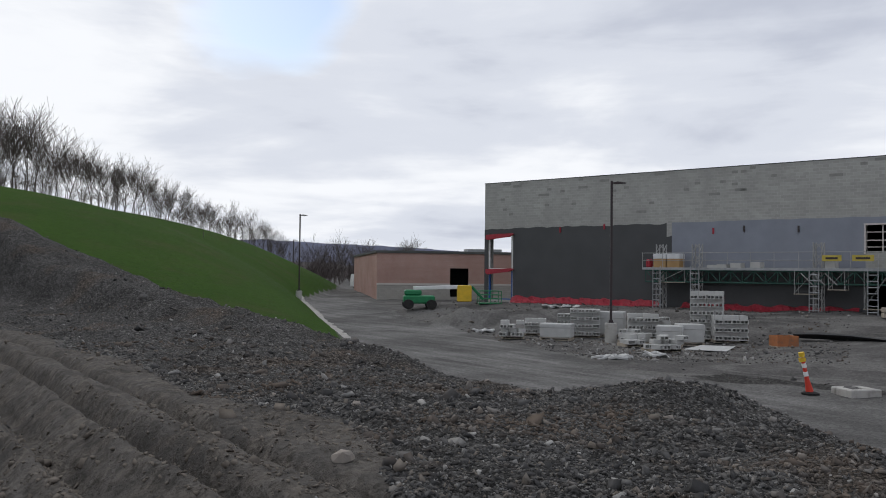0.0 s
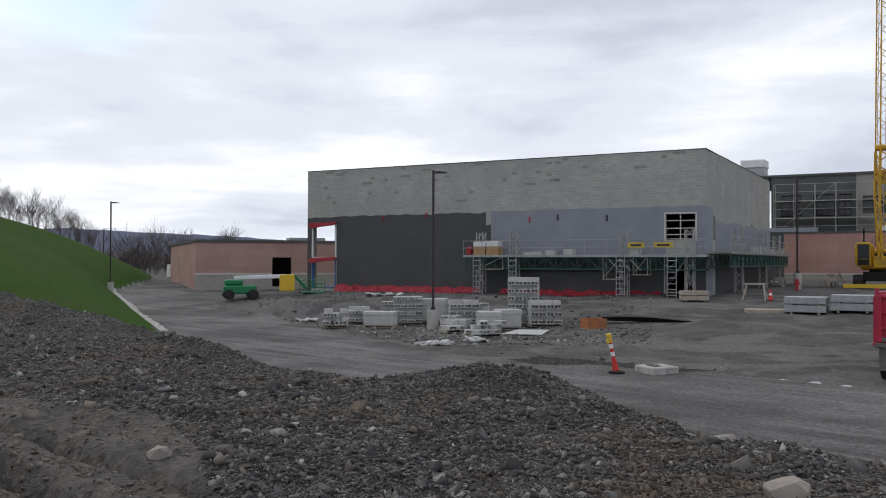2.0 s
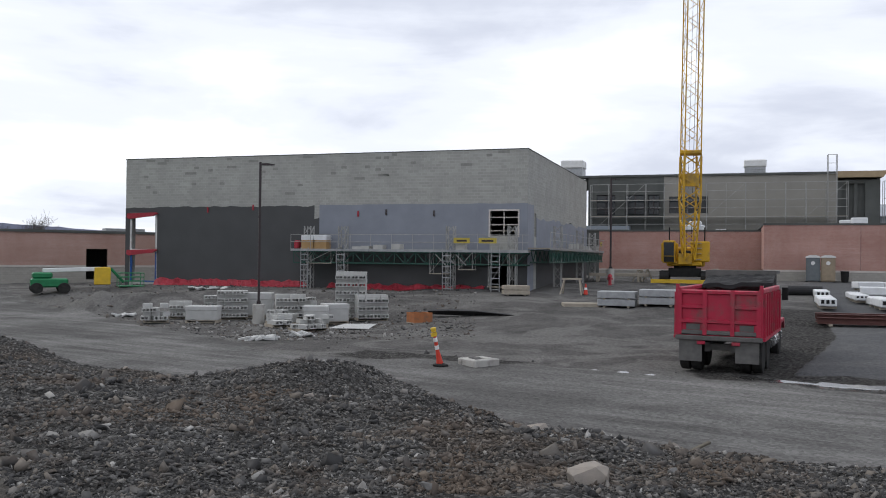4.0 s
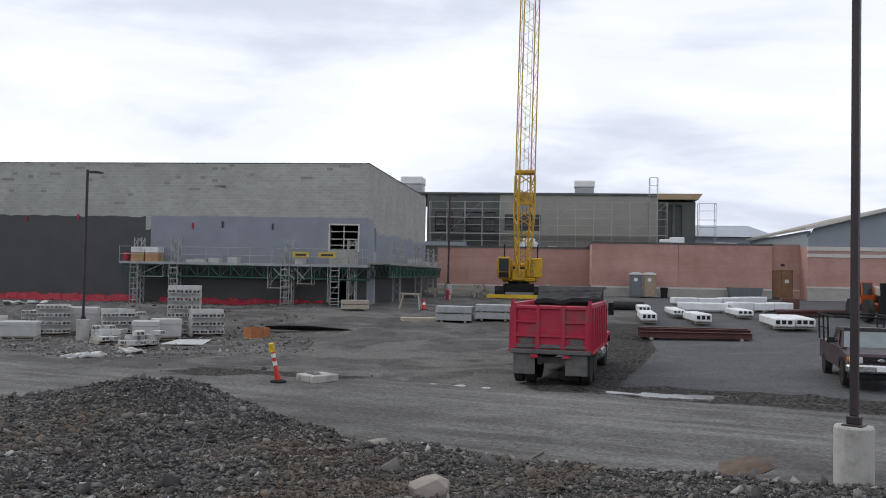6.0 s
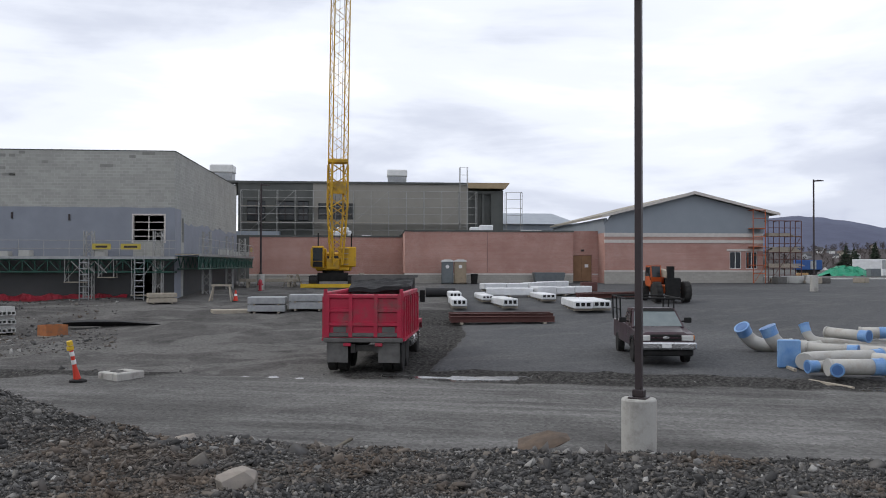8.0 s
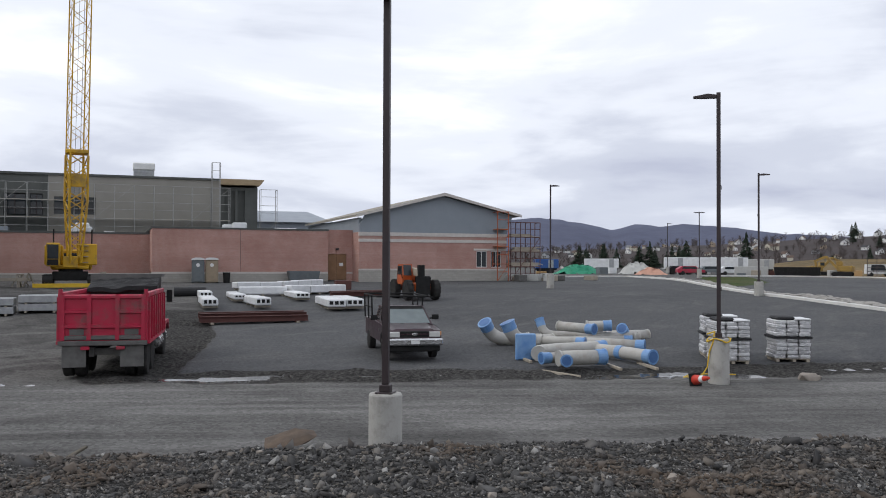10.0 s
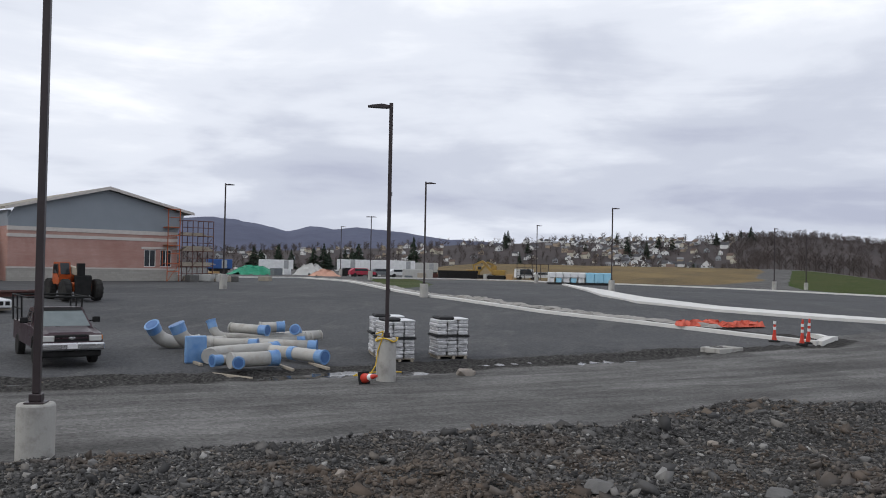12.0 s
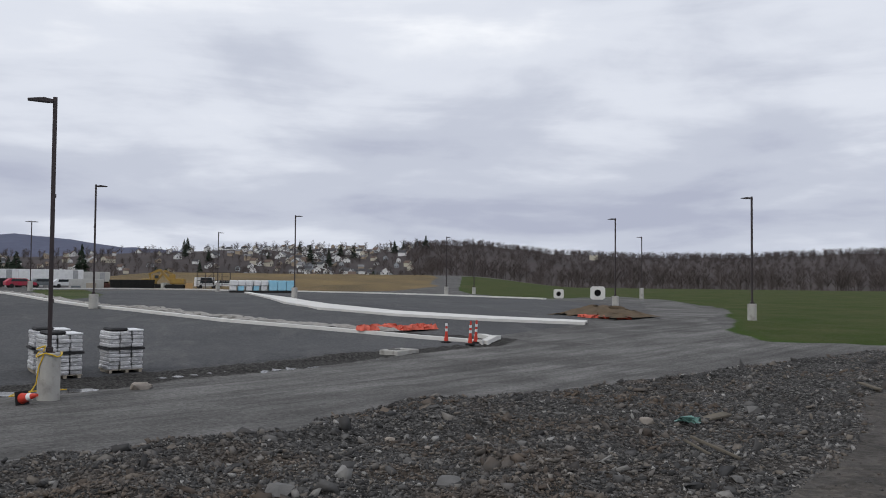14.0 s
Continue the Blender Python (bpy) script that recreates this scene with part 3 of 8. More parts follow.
    mire = k.mix(k.ramp(fine, [(0.4, 0.0), (0.65, 1.0)]), (0.026, 0.025, 0.024), (0.082, 0.079, 0.075))
    chips = k.ramp(k.grey(k.voronoi(26.0, "Color")), [(0.25, 0.35), (0.6, 0.9), (0.85, 2.2)])
    rock = k.mix(0.85, rock, chips, "MULTIPLY")
    green = k.mix(k.ramp(k.noise(0.12, 5.0, 0.6), [(0.3, 0.0), (0.7, 1.0)]), (0.024, 0.060, 0.005), (0.036, 0.078, 0.008))
    green = k.mix(k.ramp(k.noise(3.0, 5.0, 0.7), [(0.45, 0.0), (0.75, 0.5)]), green, (0.014, 0.034, 0.004))
    green = k.mix(k.ramp(k.noise(0.3, 6.0, 0.7), [(0.48, 0.0), (0.68, 0.6)]), green, (0.052, 0.055, 0.018))
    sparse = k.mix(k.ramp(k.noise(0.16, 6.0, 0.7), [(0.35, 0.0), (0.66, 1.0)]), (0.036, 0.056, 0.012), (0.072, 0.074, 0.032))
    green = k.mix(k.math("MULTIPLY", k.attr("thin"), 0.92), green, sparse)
    straw = k.mix(k.ramp(k.noise(0.05, 6.0, 0.65, stretch=(0.4, 1.0, 1.0)), [(0.35, 0.0), (0.65, 1.0)]), (0.20, 0.145, 0.072), (0.115, 0.09, 0.055))
    col = dirt
    rag = k.math("MULTIPLY", k.math("SUBTRACT", fine, 0.5), 0.5)

    def lay(under, over, name):
        m = k.ramp(k.math("ADD", k.attr(name), rag), [(0.38, 0.0), (0.62, 1.0)])
        return k.mix(m, under, over)

    for over, name in ((straw, "straw"), (soil, "soil"), (road, "road"), (tar, "asphalt"), (green, "grass"), (rock, "rock"), (mud, "track"), (mire, "verge")):
        col = lay(col, over, name)
    col = k.mix(0.3, col, k.grey(grit), "OVERLAY")
    rough = k.math("ADD", k.math("MULTIPLY", k.attr("asphalt"), -0.12), 0.95)
    wet = k.ramp(k.attr("puddle"), [(0.4, 0.0), (0.55, 1.0)])
    k.put(k.b.inputs["Roughness"], k.math("SUBTRACT", rough, k.math("MULTIPLY", wet, 0.85)))
    k.put(k.b.inputs["Specular IOR Level"], k.math("ADD", k.math("MULTIPLY", wet, 0.5), 0.06))
    lumps = k.math("ADD", k.math("MULTIPLY", fine, 1.0), k.math("MULTIPLY", k.noise(40.0, 3.0), 0.3))
    lumps = k.math("MULTIPLY", lumps, k.math("SUBTRACT", 1.0, k.math("MULTIPLY", k.attr("asphalt"), 0.75)))
    lumps = k.math("SUBTRACT", lumps, k.math("MULTIPLY", k.voronoi(26.0), k.math("MULTIPLY", k.attr("rock"), 1.2)))
    lumps = k.math("MULTIPLY", lumps, k.math("SUBTRACT", 1.0, wet))
    lumps = k.math("ADD", lumps, k.math("MULTIPLY", k.attr("track"), k.math("MULTIPLY", k.noise(4.0, 6.0, 0.7), 1.8)))
    k.bump(lumps, 0.9, 0.06)
    return k.done(col)


ground = new("ground", sheet())
ground.data.materials.append(ground_material())
tagged(ground, "construction yard of packed grey dirt, asphalt and grass", "ground", kind="structure")

# ---- buildings ----
AX, AY = Vector((0.794, -0.607, 0)).normalized(), Vector((0.607, 0.794, 0)).normalized()


def on_axes(s, d, z=0.0):
    """A pose on the site's building axes: s along, d away from the haul road, turned so that x runs along."""
    p = AX * s + AY * d
    return Matrix.Translation((p.x, p.y, z)) @ Matrix.Rotation(math.atan2(AX.y, AX.x), 4, "Z")


SHELL_S, SHELL_D = -43.73, 57.2
# darker grey for panels drawn in place of missing blocks
M_PATCH = plain("missing_block_tone", (0.235, 0.235, 0.222), (0.29, 0.29, 0.27), 0.9)
shell = thing("block_building", on_axes(SHELL_S, SHELL_D), "windowless grey concrete block hall under construction with dark coated lower walls", "building")
part("wall", holed(31.45, 10.65, 0.3, [(0.4, 1.3, 2.8, 6.55), (28.9, 4.9, 30.8, 6.55), (28.9, 1.1, 30.8, 3.7)], 0.3), M_BLOCK, shell)
side = part("wall", holed(25.6, 10.65, 0.3, [(1.9, 4.9, 2.5, 6.5), (16.1, 4.9, 17.2, 6.4)], 0.3), M_BLOCK, shell)
side.matrix_local = Matrix.Translation((31.448, 0.3, 0)) @ Matrix.Rotation(radians(90), 4, "Z")
left = part("wall", holed(25.6, 10.648, 0.3, [(0.5, 1.3, 3.4, 6.55)], 0.3), M_BLOCK, shell)
left.matrix_local = Matrix.Translation((0.302, 0.302, 0)) @ Matrix.Rotation(radians(90), 4, "Z")
part("wall", Solid().box(0.31, 25.6, 0.3, 31.1, 25.9, 10.6), M_BLOCK, shell)
part("roof", Solid().box(0.31, 0.31, 9.9, 31.1, 25.6, 10.1), M_ROOFGREY, shell)
part("floor_slab", Solid().box(0.31, 0.31, 0.4, 31.1, 25.6, 1.2), M_CONC, shell)
part("partition", Solid().box(4.2, 0.31, 1.2, 4.4, 25.5, 9.8), M_DARK, shell)
part("coping", Solid().box(-0.03, -0.03, 10.652, 31.48, 0.33, 10.70).box(31.12, 0.334, 10.652, 31.48, 25.9, 10.70), M_SHEATHDK, shell)


def ragged(x0, x1, z0, z1, y, step, rough, side_rough=0.0):
    """A thin coat with an uneven upper edge."""
    n = max(2, int((x1 - x0) / step))
    rng = random.Random(int(x0 * 10) + 5)
    top = []
    for i in range(n + 1):
        x = x0 + (x1 - x0) * i / n
        top.append((x, z1 + rng.uniform(-rough, rough)))
    s = Solid()
    for (a, za), (b, zb) in zip(top, top[1:]):
        s.add([(a, y, z0), (b, y, z0), (b, y, zb), (a, y, za), (a, y + 0.02, z0), (b, y + 0.02, z0), (b, y + 0.02, zb), (a, y + 0.02, za)], [(0, 1, 2, 3), (3, 2, 6, 7), (1, 5, 6, 2), (4, 0, 3, 7)])
    return s.weld()


part("damp_coat", ragged(2.86, 15.95, 0.4, 6.98, -0.02, 0.45, 0.06), M_DARKCOAT, shell, "black damp-proof coating with a ragged edge")
part("damp_coat", ragged(15.95, 16.35, 0.4, 6.1, -0.02, 0.2, 0.05), M_DARKCOAT, shell)
part("damp_coat", ragged(0.0, 0.38, 0.4, 6.9, -0.02, 0.2, 0.03), M_DARKCOAT, shell)
part("damp_coat", ragged(0.38, 2.86, 6.57, 6.95, -0.02, 0.4, 0.03), M_DARKCOAT, shell)
part("base_coat", ragged(16.35, 28.88, 0.4, 3.9, -0.022, 0.6, 0.02), M_DARKCOAT, shell)
part("base_coat", ragged(30.82, 31.45, 0.4, 3.9, -0.022, 0.3, 0.02), M_DARKCOAT, shell)
part("air_barrier", ragged(16.35, 28.88, 3.95, 7.05, -0.018, 0.7, 0.03), M_BLUECOAT, shell, "blue-grey air barrier coat")
part("air_barrier", ragged(28.88, 30.82, 6.57, 7.05, -0.018, 0.5, 0.03), M_BLUECOAT, shell)
part("air_barrier", ragged(30.82, 31.47, 3.95, 7.05, -0.018, 0.3, 0.03), M_BLUECOAT, shell)
coat = part("air_barrier", ragged(0.0, 1.9, 0.4, 7.0, -0.02, 0.6, 0.03), M_BLUECOAT, shell)
coat.matrix_local = Matrix.Translation((31.45, 0.0, 0)) @ Matrix.Rotation(radians(90), 4, "Z")
coat = part("air_barrier", ragged(2.5, 25.8, 4.0, 6.2, -0.02, 0.8, 0.15), M_BLUECOAT, shell)
coat.matrix_local = Matrix.Translation((31.45, 0.3, 0)) @ Matrix.Rotation(radians(90), 4, "Z")
coat = part("base_coat", ragged(2.5, 25.8, 0.4, 3.95, -0.022, 0.8, 0.03), M_DARKCOAT, shell)
coat.matrix_local = Matrix.Translation((31.45, 0.3, 0)) @ Matrix.Rotation(radians(90), 4, "Z")
# corner opening: posts, steel lintels and the blue door frame at its foot
part("steel_frame", Solid().box(0.42, 0.02, 3.6, 0.52, 0.12, 6.5).box(2.7, 0.02, 3.6, 2.8, 0.12, 6.5).box(0.52, 0.02, 3.72, 2.7, 0.12, 3.8), M_WHITE, shell, "pale steel frame in the corner opening")
part("steel_frame", Solid().box(0.42, 0.02, 1.25, 0.56, 0.14, 3.58).box(2.66, 0.02, 1.25, 2.8, 0.14, 3.58).box(0.56, 0.02, 1.25, 2.66, 0.14, 1.4), M_BLUESTEEL, shell, "blue steel frame at the foot of the opening")
for z in (6.2, 3.42):
    part("lintel_sheet", Solid().prism([(0.3, z), (0.5, z - 0.12), (1.6, z + 0.02), (2.6, z + 0.1), (3.0, z + 0.3), (2.8, z + 0.38), (0.35, z + 0.3)], -0.3, -0.06), M_REDTARP, shell, "red sheeting over the lintel")
part("window_frame", Solid().box(28.8, -0.05, 4.8, 28.9, 0.1, 6.65).box(30.8, -0.05, 4.8, 30.9, 0.1, 6.65).box(28.9, -0.05, 6.55, 30.8, 0.1, 6.65).box(28.9, 0.05, 5.6, 30.8, 0.1, 5.66).box(29.8, 0.05, 4.9, 29.86, 0.1, 6.55).box(28.9, 0.05, 6.1, 30.8, 0.1, 6.15).box(28.9, 0.05, 5.2, 30.8, 0.1, 5.25), M_BAND, shell)
# no recess is cut: the dark of missing blocks is in the panel colour
rng = random.Random(44)
for k in range(34):
    x, z = round(rng.uniform(0.6, 30.2) / 0.2) * 0.2, 7.4 + 0.2 * int(rng.random() ** 0.6 * 16)
    part("block_patch", Solid().box(x, -0.006, z, x + rng.choice((0.4, 0.4, 0.8)), -0.002, z + 0.19), M_PATCH, shell)
for x, z in ((7.2, 6.55), (11.0, 6.7), (19.3, 6.2), (21.4, 6.3), (24.9, 6.2)):
    part("anchor", Solid().box(x, -0.1, z, x + 0.1, -0.022, z + 0.4), M_REDTARP if x < 20 else M_BRONZE, shell)


def foot_tarp(x0, x1, z1, seed, label):
    """A rumpled sheet hung over the foot of the wall and spread on the soil."""
    rr = random.Random(seed)
    n = int((x1 - x0) / 0.22)
    rows = []
    for i in range(n + 1):
        x = x0 + (x1 - x0) * i / n
        h = z1 + 0.05 * math.sin(i * 0.9) + rr.uniform(-0.05, 0.06)
        rows += [(x, -0.03, h), (x + rr.uniform(-0.06, 0.06), -0.2 + rr.uniform(-0.07, 0.07), h - 0.05 + rr.uniform(-0.06, 0.04)), (x, -0.34 + rr.uniform(-0.09, 0.09), 1.22 + rr.uniform(-0.03, 0.08)), (x + rr.uniform(-0.06, 0.06), -0.75 + rr.uniform(-0.15, 0.15), 1.1), (x, -0.8, 0.85)]
    f = [(i * 5 + k, i * 5 + k + 1, i * 5 + k + 6, i * 5 + k + 5) for i in range(n) for k in range(4)]
    ob = tagged(part("wall_tarp", Solid().add(rows, f), M_REDTARP), label, "tarp")
    ob.matrix_world = on_axes(SHELL_S, SHELL_D)
    return ob


foot_tarp(2.9, 15.6, 1.6, 4, "crumpled red plastic sheet along the foot of the block wall")
foot_tarp(17.2, 28.6, 1.5, 5, "crumpled red plastic sheet under the scaffold platform")

# tan brick building at the bend of the access road
low = thing("brick_building", Matrix.Translation((-10.9, 89.6, 0)) @ Matrix.Rotation(math.atan2(2.5, 10.95), 4, "Z"), "long low tan brick building with a stone base", "building")
part("wall", holed(16.0, 5.36, 0.3, [(7.55, 0.9, 9.5, 3.85)], 2.28), M_BRICK_TAN, low)
part("base_wall", holed(16.0, 2.1, 0.32, [(7.55, 0.9, 9.5, 3.85)], -0.2), M_CAST, low)
part("stone_band", Solid().box(-0.02, -0.04, 2.102, 7.55, 0.3, 2.278).box(9.5, -0.04, 2.102, 16, 0.3, 2.278), M_BAND, low)
for x0, y0, x1, y1 in ((0, 0.302, 0.3, 30), (0.3, 29.7, 16, 30), (15.7, 0.302, 16.0, 29.7)):
    part("wall", Solid().box(x0, y0, -0.2, x1, y1, 5.36), M_BRICK_TAN, low)
part("roof", Solid().box(-0.12, -0.12, 5.362, 16.1, 30.1, 5.6), M_SHEATHDK, low)
# near-black back wall and floor paint the dark of the doorway
part("room_shade_lining", Solid().box(5, 4, -0.1, 12, 4.2, 5.3).box(0.3, 0.3, 0.75, 15.7, 29, 0.9), M_DARK, low)
part("roof_box", Solid().box(11, 8, 5.6, 15, 10, 6.1), M_GALV, low)

# low brick range with setback
W0 = thing("brick_wing", on_axes(-12.0, 90.0), "recessed single-storey red brick wing with pale base", "building")
part("wall", Solid().box(0, 0, 2.45, 16.5, 0.3, 6.2), M_BRICK, W0)
part("base_wall", Solid().box(0, -0.02, 0.8, 16.5, 0.3, 2.3), M_CAST, W0)
part("stone_band", Solid().box(0, -0.05, 2.302, 16.5, 0.3, 2.448), M_BAND, W0)
part("roof", Solid().box(-6, -0.06, 6.202, 16.5, 16, 6.38), M_SHEATHDK, W0)
part("wall", Solid().box(-6, -0.01, 0.8, -0.02, 0.3, 6.2), M_SHEATHDK, W0, "dark sheathed link wall")
W1 = thing("brick_wing", on_axes(3.45, 84.0), "long single-storey red brick wing with pale stone base band", "building")
part("wall", Solid().box(0, 0, 2.62, 16.3, 0.3, 6.6).box(0, 0.302, 2.62, 0.3, 6.1, 6.6), M_BRICK, W1)
part("base_wall", Solid().box(0, -0.02, 0.9, 16.3, 0.3, 2.45).box(-0.02, 0.302, 0.9, 0.3, 6.1, 2.45), M_CAST, W1)
part("stone_band", Solid().box(-0.04, -0.05, 2.452, 16.3, 0.3, 2.618), M_BAND, W1)
part("roof", Solid().box(-0.06, -0.06, 6.602, 16.36, 22, 6.76), M_SHEATHDK, W1)
part("wall", holed(2.9, 6.75, 0.3, [(0.0, 0.9, 1.98, 4.4)], 1.0), M_BRICK, W1).location = (16.31, 0.6, 0)
part("wall", Solid().box(16.02, 0.31, 1.0, 16.3, 0.9, 6.6), M_BRICK, W1)
part("sill_band", Solid().box(18.3, 0.55, 2.45, 19.2, 0.598, 2.6), M_BAND, W1)
door = part("door", Solid().box(16.33, 0.68, 1.85, 17.29, 0.74, 4.36).box(17.31, 0.68, 1.85, 18.27, 0.74, 4.36), M_WOODDOOR, W1, "brown plywood double door with a white notice")
part("notice", Solid().box(17.6, 0.66, 3.2, 17.95, 0.678, 3.5), M_WHITE, door)
part("wall_light", Solid().box(17.2, 0.4, 4.75, 17.5, 0.598, 4.95), M_BRONZE, W1)
part("joint", Solid().box(7.9, -0.012, 2.62, 7.93, -0.002, 6.6), M_BRONZE, W1)

# gabled hall
G = thing("gabled_hall", on_axes(22.35, 82.0), "brick hall with banded walls, blue-grey gable and shallow tan roof", "building")
part("wall", holed(15.5, 5.55, 0.3, [(12.2, 3.1, 13.35, 4.75), (13.8, 3.1, 14.95, 4.75)], 2.95), M_BRICK, G)
part("base_wall", Solid().box(0, -0.02, 1.0, 15.5, 0.3, 2.8), M_CAST, G)
part("stone_band", Solid().box(-0.02, -0.05, 2.802, 15.52, 0.3, 2.948), M_BAND, G)
part("stone_band", Solid().box(-0.02, -0.05, 5.552, 15.52, 0.3, 5.85), M_BAND, G)
part("wall", Solid().box(0, 0, 5.852, 12.0, 0.3, 6.14), M_BRICK_TAN, G)
part("wall", Solid().box(12.0, 0, 5.852, 15.5, 0.3, 6.14), M_BRICK, G)
part("stone_band", Solid().box(-0.02, -0.05, 6.142, 15.52, 0.3, 6.5), M_BAND, G)
part("gable", Solid().prism([(0, 6.502), (15.5, 6.502), (16.2, 8.35), (8.55, 10.2), (0.6, 8.2), (0, 7.2)], -0.02, 0.3), M_GABLE, G, "blue-grey sheathed gable")
roof = Solid()
for x0, z0, x1, z1 in ((-0.4, 7.95, 8.55, 10.25), (8.55, 10.25, 16.9, 8.28)):
    roof.add([(x0, -0.6, z0), (x1, -0.6, z1), (x1, 24, z1), (x0, 24, z0), (x0, -0.6, z0 + 0.22), (x1, -0.6, z1 + 0.22), (x1, 24, z1 + 0.22), (x0, 24, z0 + 0.22)], [(3, 2, 1, 0), (4, 5, 6, 7), (0, 1, 5, 4), (1, 2, 6, 5), (2, 3, 7, 6), (3, 0, 4, 7)])
part("roof", roof, M_SHINGLE, G, "shallow tan shingle roof")
part("fascia", Solid().prism([(-0.45, 7.9), (8.55, 10.2), (16.95, 8.22), (16.95, 8.44), (8.55, 10.5), (-0.45, 8.12)], -0.66, -0.602), M_BAND, G)
part("wall", Solid().box(0, 0.302, 1.0, 0.3, 24, 6.5), M_BRICK, G)
part("wall", Solid().box(0, 0.302, 6.502, 0.3, 24, 7.9), M_GABLE, G)
part("wall", Solid().box(15.2, 0.302, 1.0, 15.5, 24, 8.2), M_GABLE, G)
for x in (12.2, 13.8):
    win = part("window", Solid().box(x + 0.06, 0.12, 3.16, x + 1.09, 0.16, 4.69), M_GLASS, G)
    part("frame", Solid().box(x, 0.06, 3.1, x + 0.06, 0.2, 4.75).box(x + 1.09, 0.06, 3.1, x + 1.15, 0.2, 4.75).box(x + 0.06, 0.06, 4.69, x + 1.09, 0.2, 4.75).box(x + 0.06, 0.06, 3.1, x + 1.09, 0.2, 3.16).box(x + 0.55, 0.06, 3.16, x + 0.6, 0.2, 4.69), M_WHITE, win)
part("stone_band", Solid().box(11.9, -0.05, 4.8, 15.5, -0.002, 5.0), M_BAND, G)

# two-storey block behind
C = thing("school_block", on_axes(-15.5, 106.0), "two-storey school block in grey sheathing behind scaffolding", "building")
part("wall", holed(8.8, 13.1, 0.3, [(1.0, 8.6, 3.2, 11.0), (4.4, 8.6, 6.6, 11.0), (7.0, 8.6, 8.3, 11.0)], 1.0), M_SHEATHDK, C, "dark sheathed wall bay")
wall = part("wall", holed(18.6, 13.1, 0.3, [(0.6, 8.8, 4.9, 10.75)], 1.0), M_SHEATH, C)
wall.location = (8.8, 0, 0)
wall = part("wall", holed(4.3, 12.4, 0.3, [(0.4, 7.0, 1.7, 12.0), (2.0, 7.0, 2.8, 12.0)], 1.0), M_SHEATHDK, C)
wall.location = (27.4, 0.01, 0)
for x0, y0, x1, y1, top in ((0, 0.31, 0.3, 20, 13.1), (31.4, 0.32, 31.7, 20, 12.6), (0.3, 19.7, 31.4, 20, 13.1)):
    part("wall", Solid().box(x0, y0, 1, x1, y1, top), M_SHEATHDK, C)
part("roof", Solid().box(-4, -0.2, 13.102, 27.5, 20, 13.34), M_SHEATHDK, C)
part("fascia", Solid().prism([(27.3, 12.62), (31.9, 12.62), (32.4, 13.3), (27.3, 13.3)], -0.8, 20), plain("pale_raw_timber", (0.40, 0.31, 0.20), (0.33, 0.25, 0.16), 0.8), C, "raw timber eaves fascia")
for x in (1.05, 4.45, 7.05, 9.45):
    w = 2.1 if x < 6 else (1.2 if x < 9 else 4.2)
    win = part("window", Solid().box(x, 0.1, 8.7, x + w, 0.14, 10.9), M_GLASS, C)
    part("frame", Solid().box(x, 0.04, 9.3, x + w, 0.09, 9.4).box(x + w / 2 - 0.05, 0.04, 8.7, x + w / 2 + 0.05, 0.09, 9.3).box(x + w / 2 - 0.05, 0.04, 9.4, x + w / 2 + 0.05, 0.09, 10.9), M_BRONZE, win)
part("bay_lining", Solid().box(27.5, 0.5, 6.8, 31.3, 0.6, 12.3), M_SHEATHDK, C)
part("parapet", Solid().box(-1.6, -1.6, 6.6, 5.0, -0.01, 7.3), M_GABLE, C)
part("downpipe_cover", Solid().cbox(-1.0, -0.6, 7.0, -0.3, -0.02, 12.9, 0.05), M_WHITE, C)
for x, y, w, h in ((17.8, 4, 2.3, 2.0), (-3.8, 3, 2.6, 2.3)):
    unit = thing("roof_ventilator", on_axes(-15.5 + x, 106.0 + y, 13.3), "pale louvred sheet-metal roof ventilator", "ventilator", "roof ventilators")
    body = part("body", Solid().box(0, 0, 0, w, w, h * 0.55), M_GALV, unit)
    part("hood", Solid().cbox(-0.1, -0.1, h * 0.56, w + 0.1, w + 0.1, h, 0.12), M_WHITE, unit)
    for i in range(4):
        part("louvre", Solid().box(0.1, -0.05, 0.15 + i * 0.22, w - 0.1, -0.002, 0.27 + i * 0.22), M_GALV, unit)
far_roof = thing("metal_roofed_hall", on_axes(18.5, 124.0), "low hall with a blue-grey metal roof", "building")
part("wall", Solid().box(0, 0, 1, 11, 10, 9.2), M_GABLE, far_roof)
part("roof", Solid().add([(-1, -0.5, 9.202), (11.5, -0.5, 9.202), (9, 8, 11.2), (-1, 8, 11.2), (-1, 10.5, 9.202), (11.5, 10.5, 9.202)], [(0, 1, 2, 3), (3, 2, 5, 4), (0, 3, 4), (1, 5, 2), (0, 4, 5, 1)]), M_ROOFGREY, far_roof)

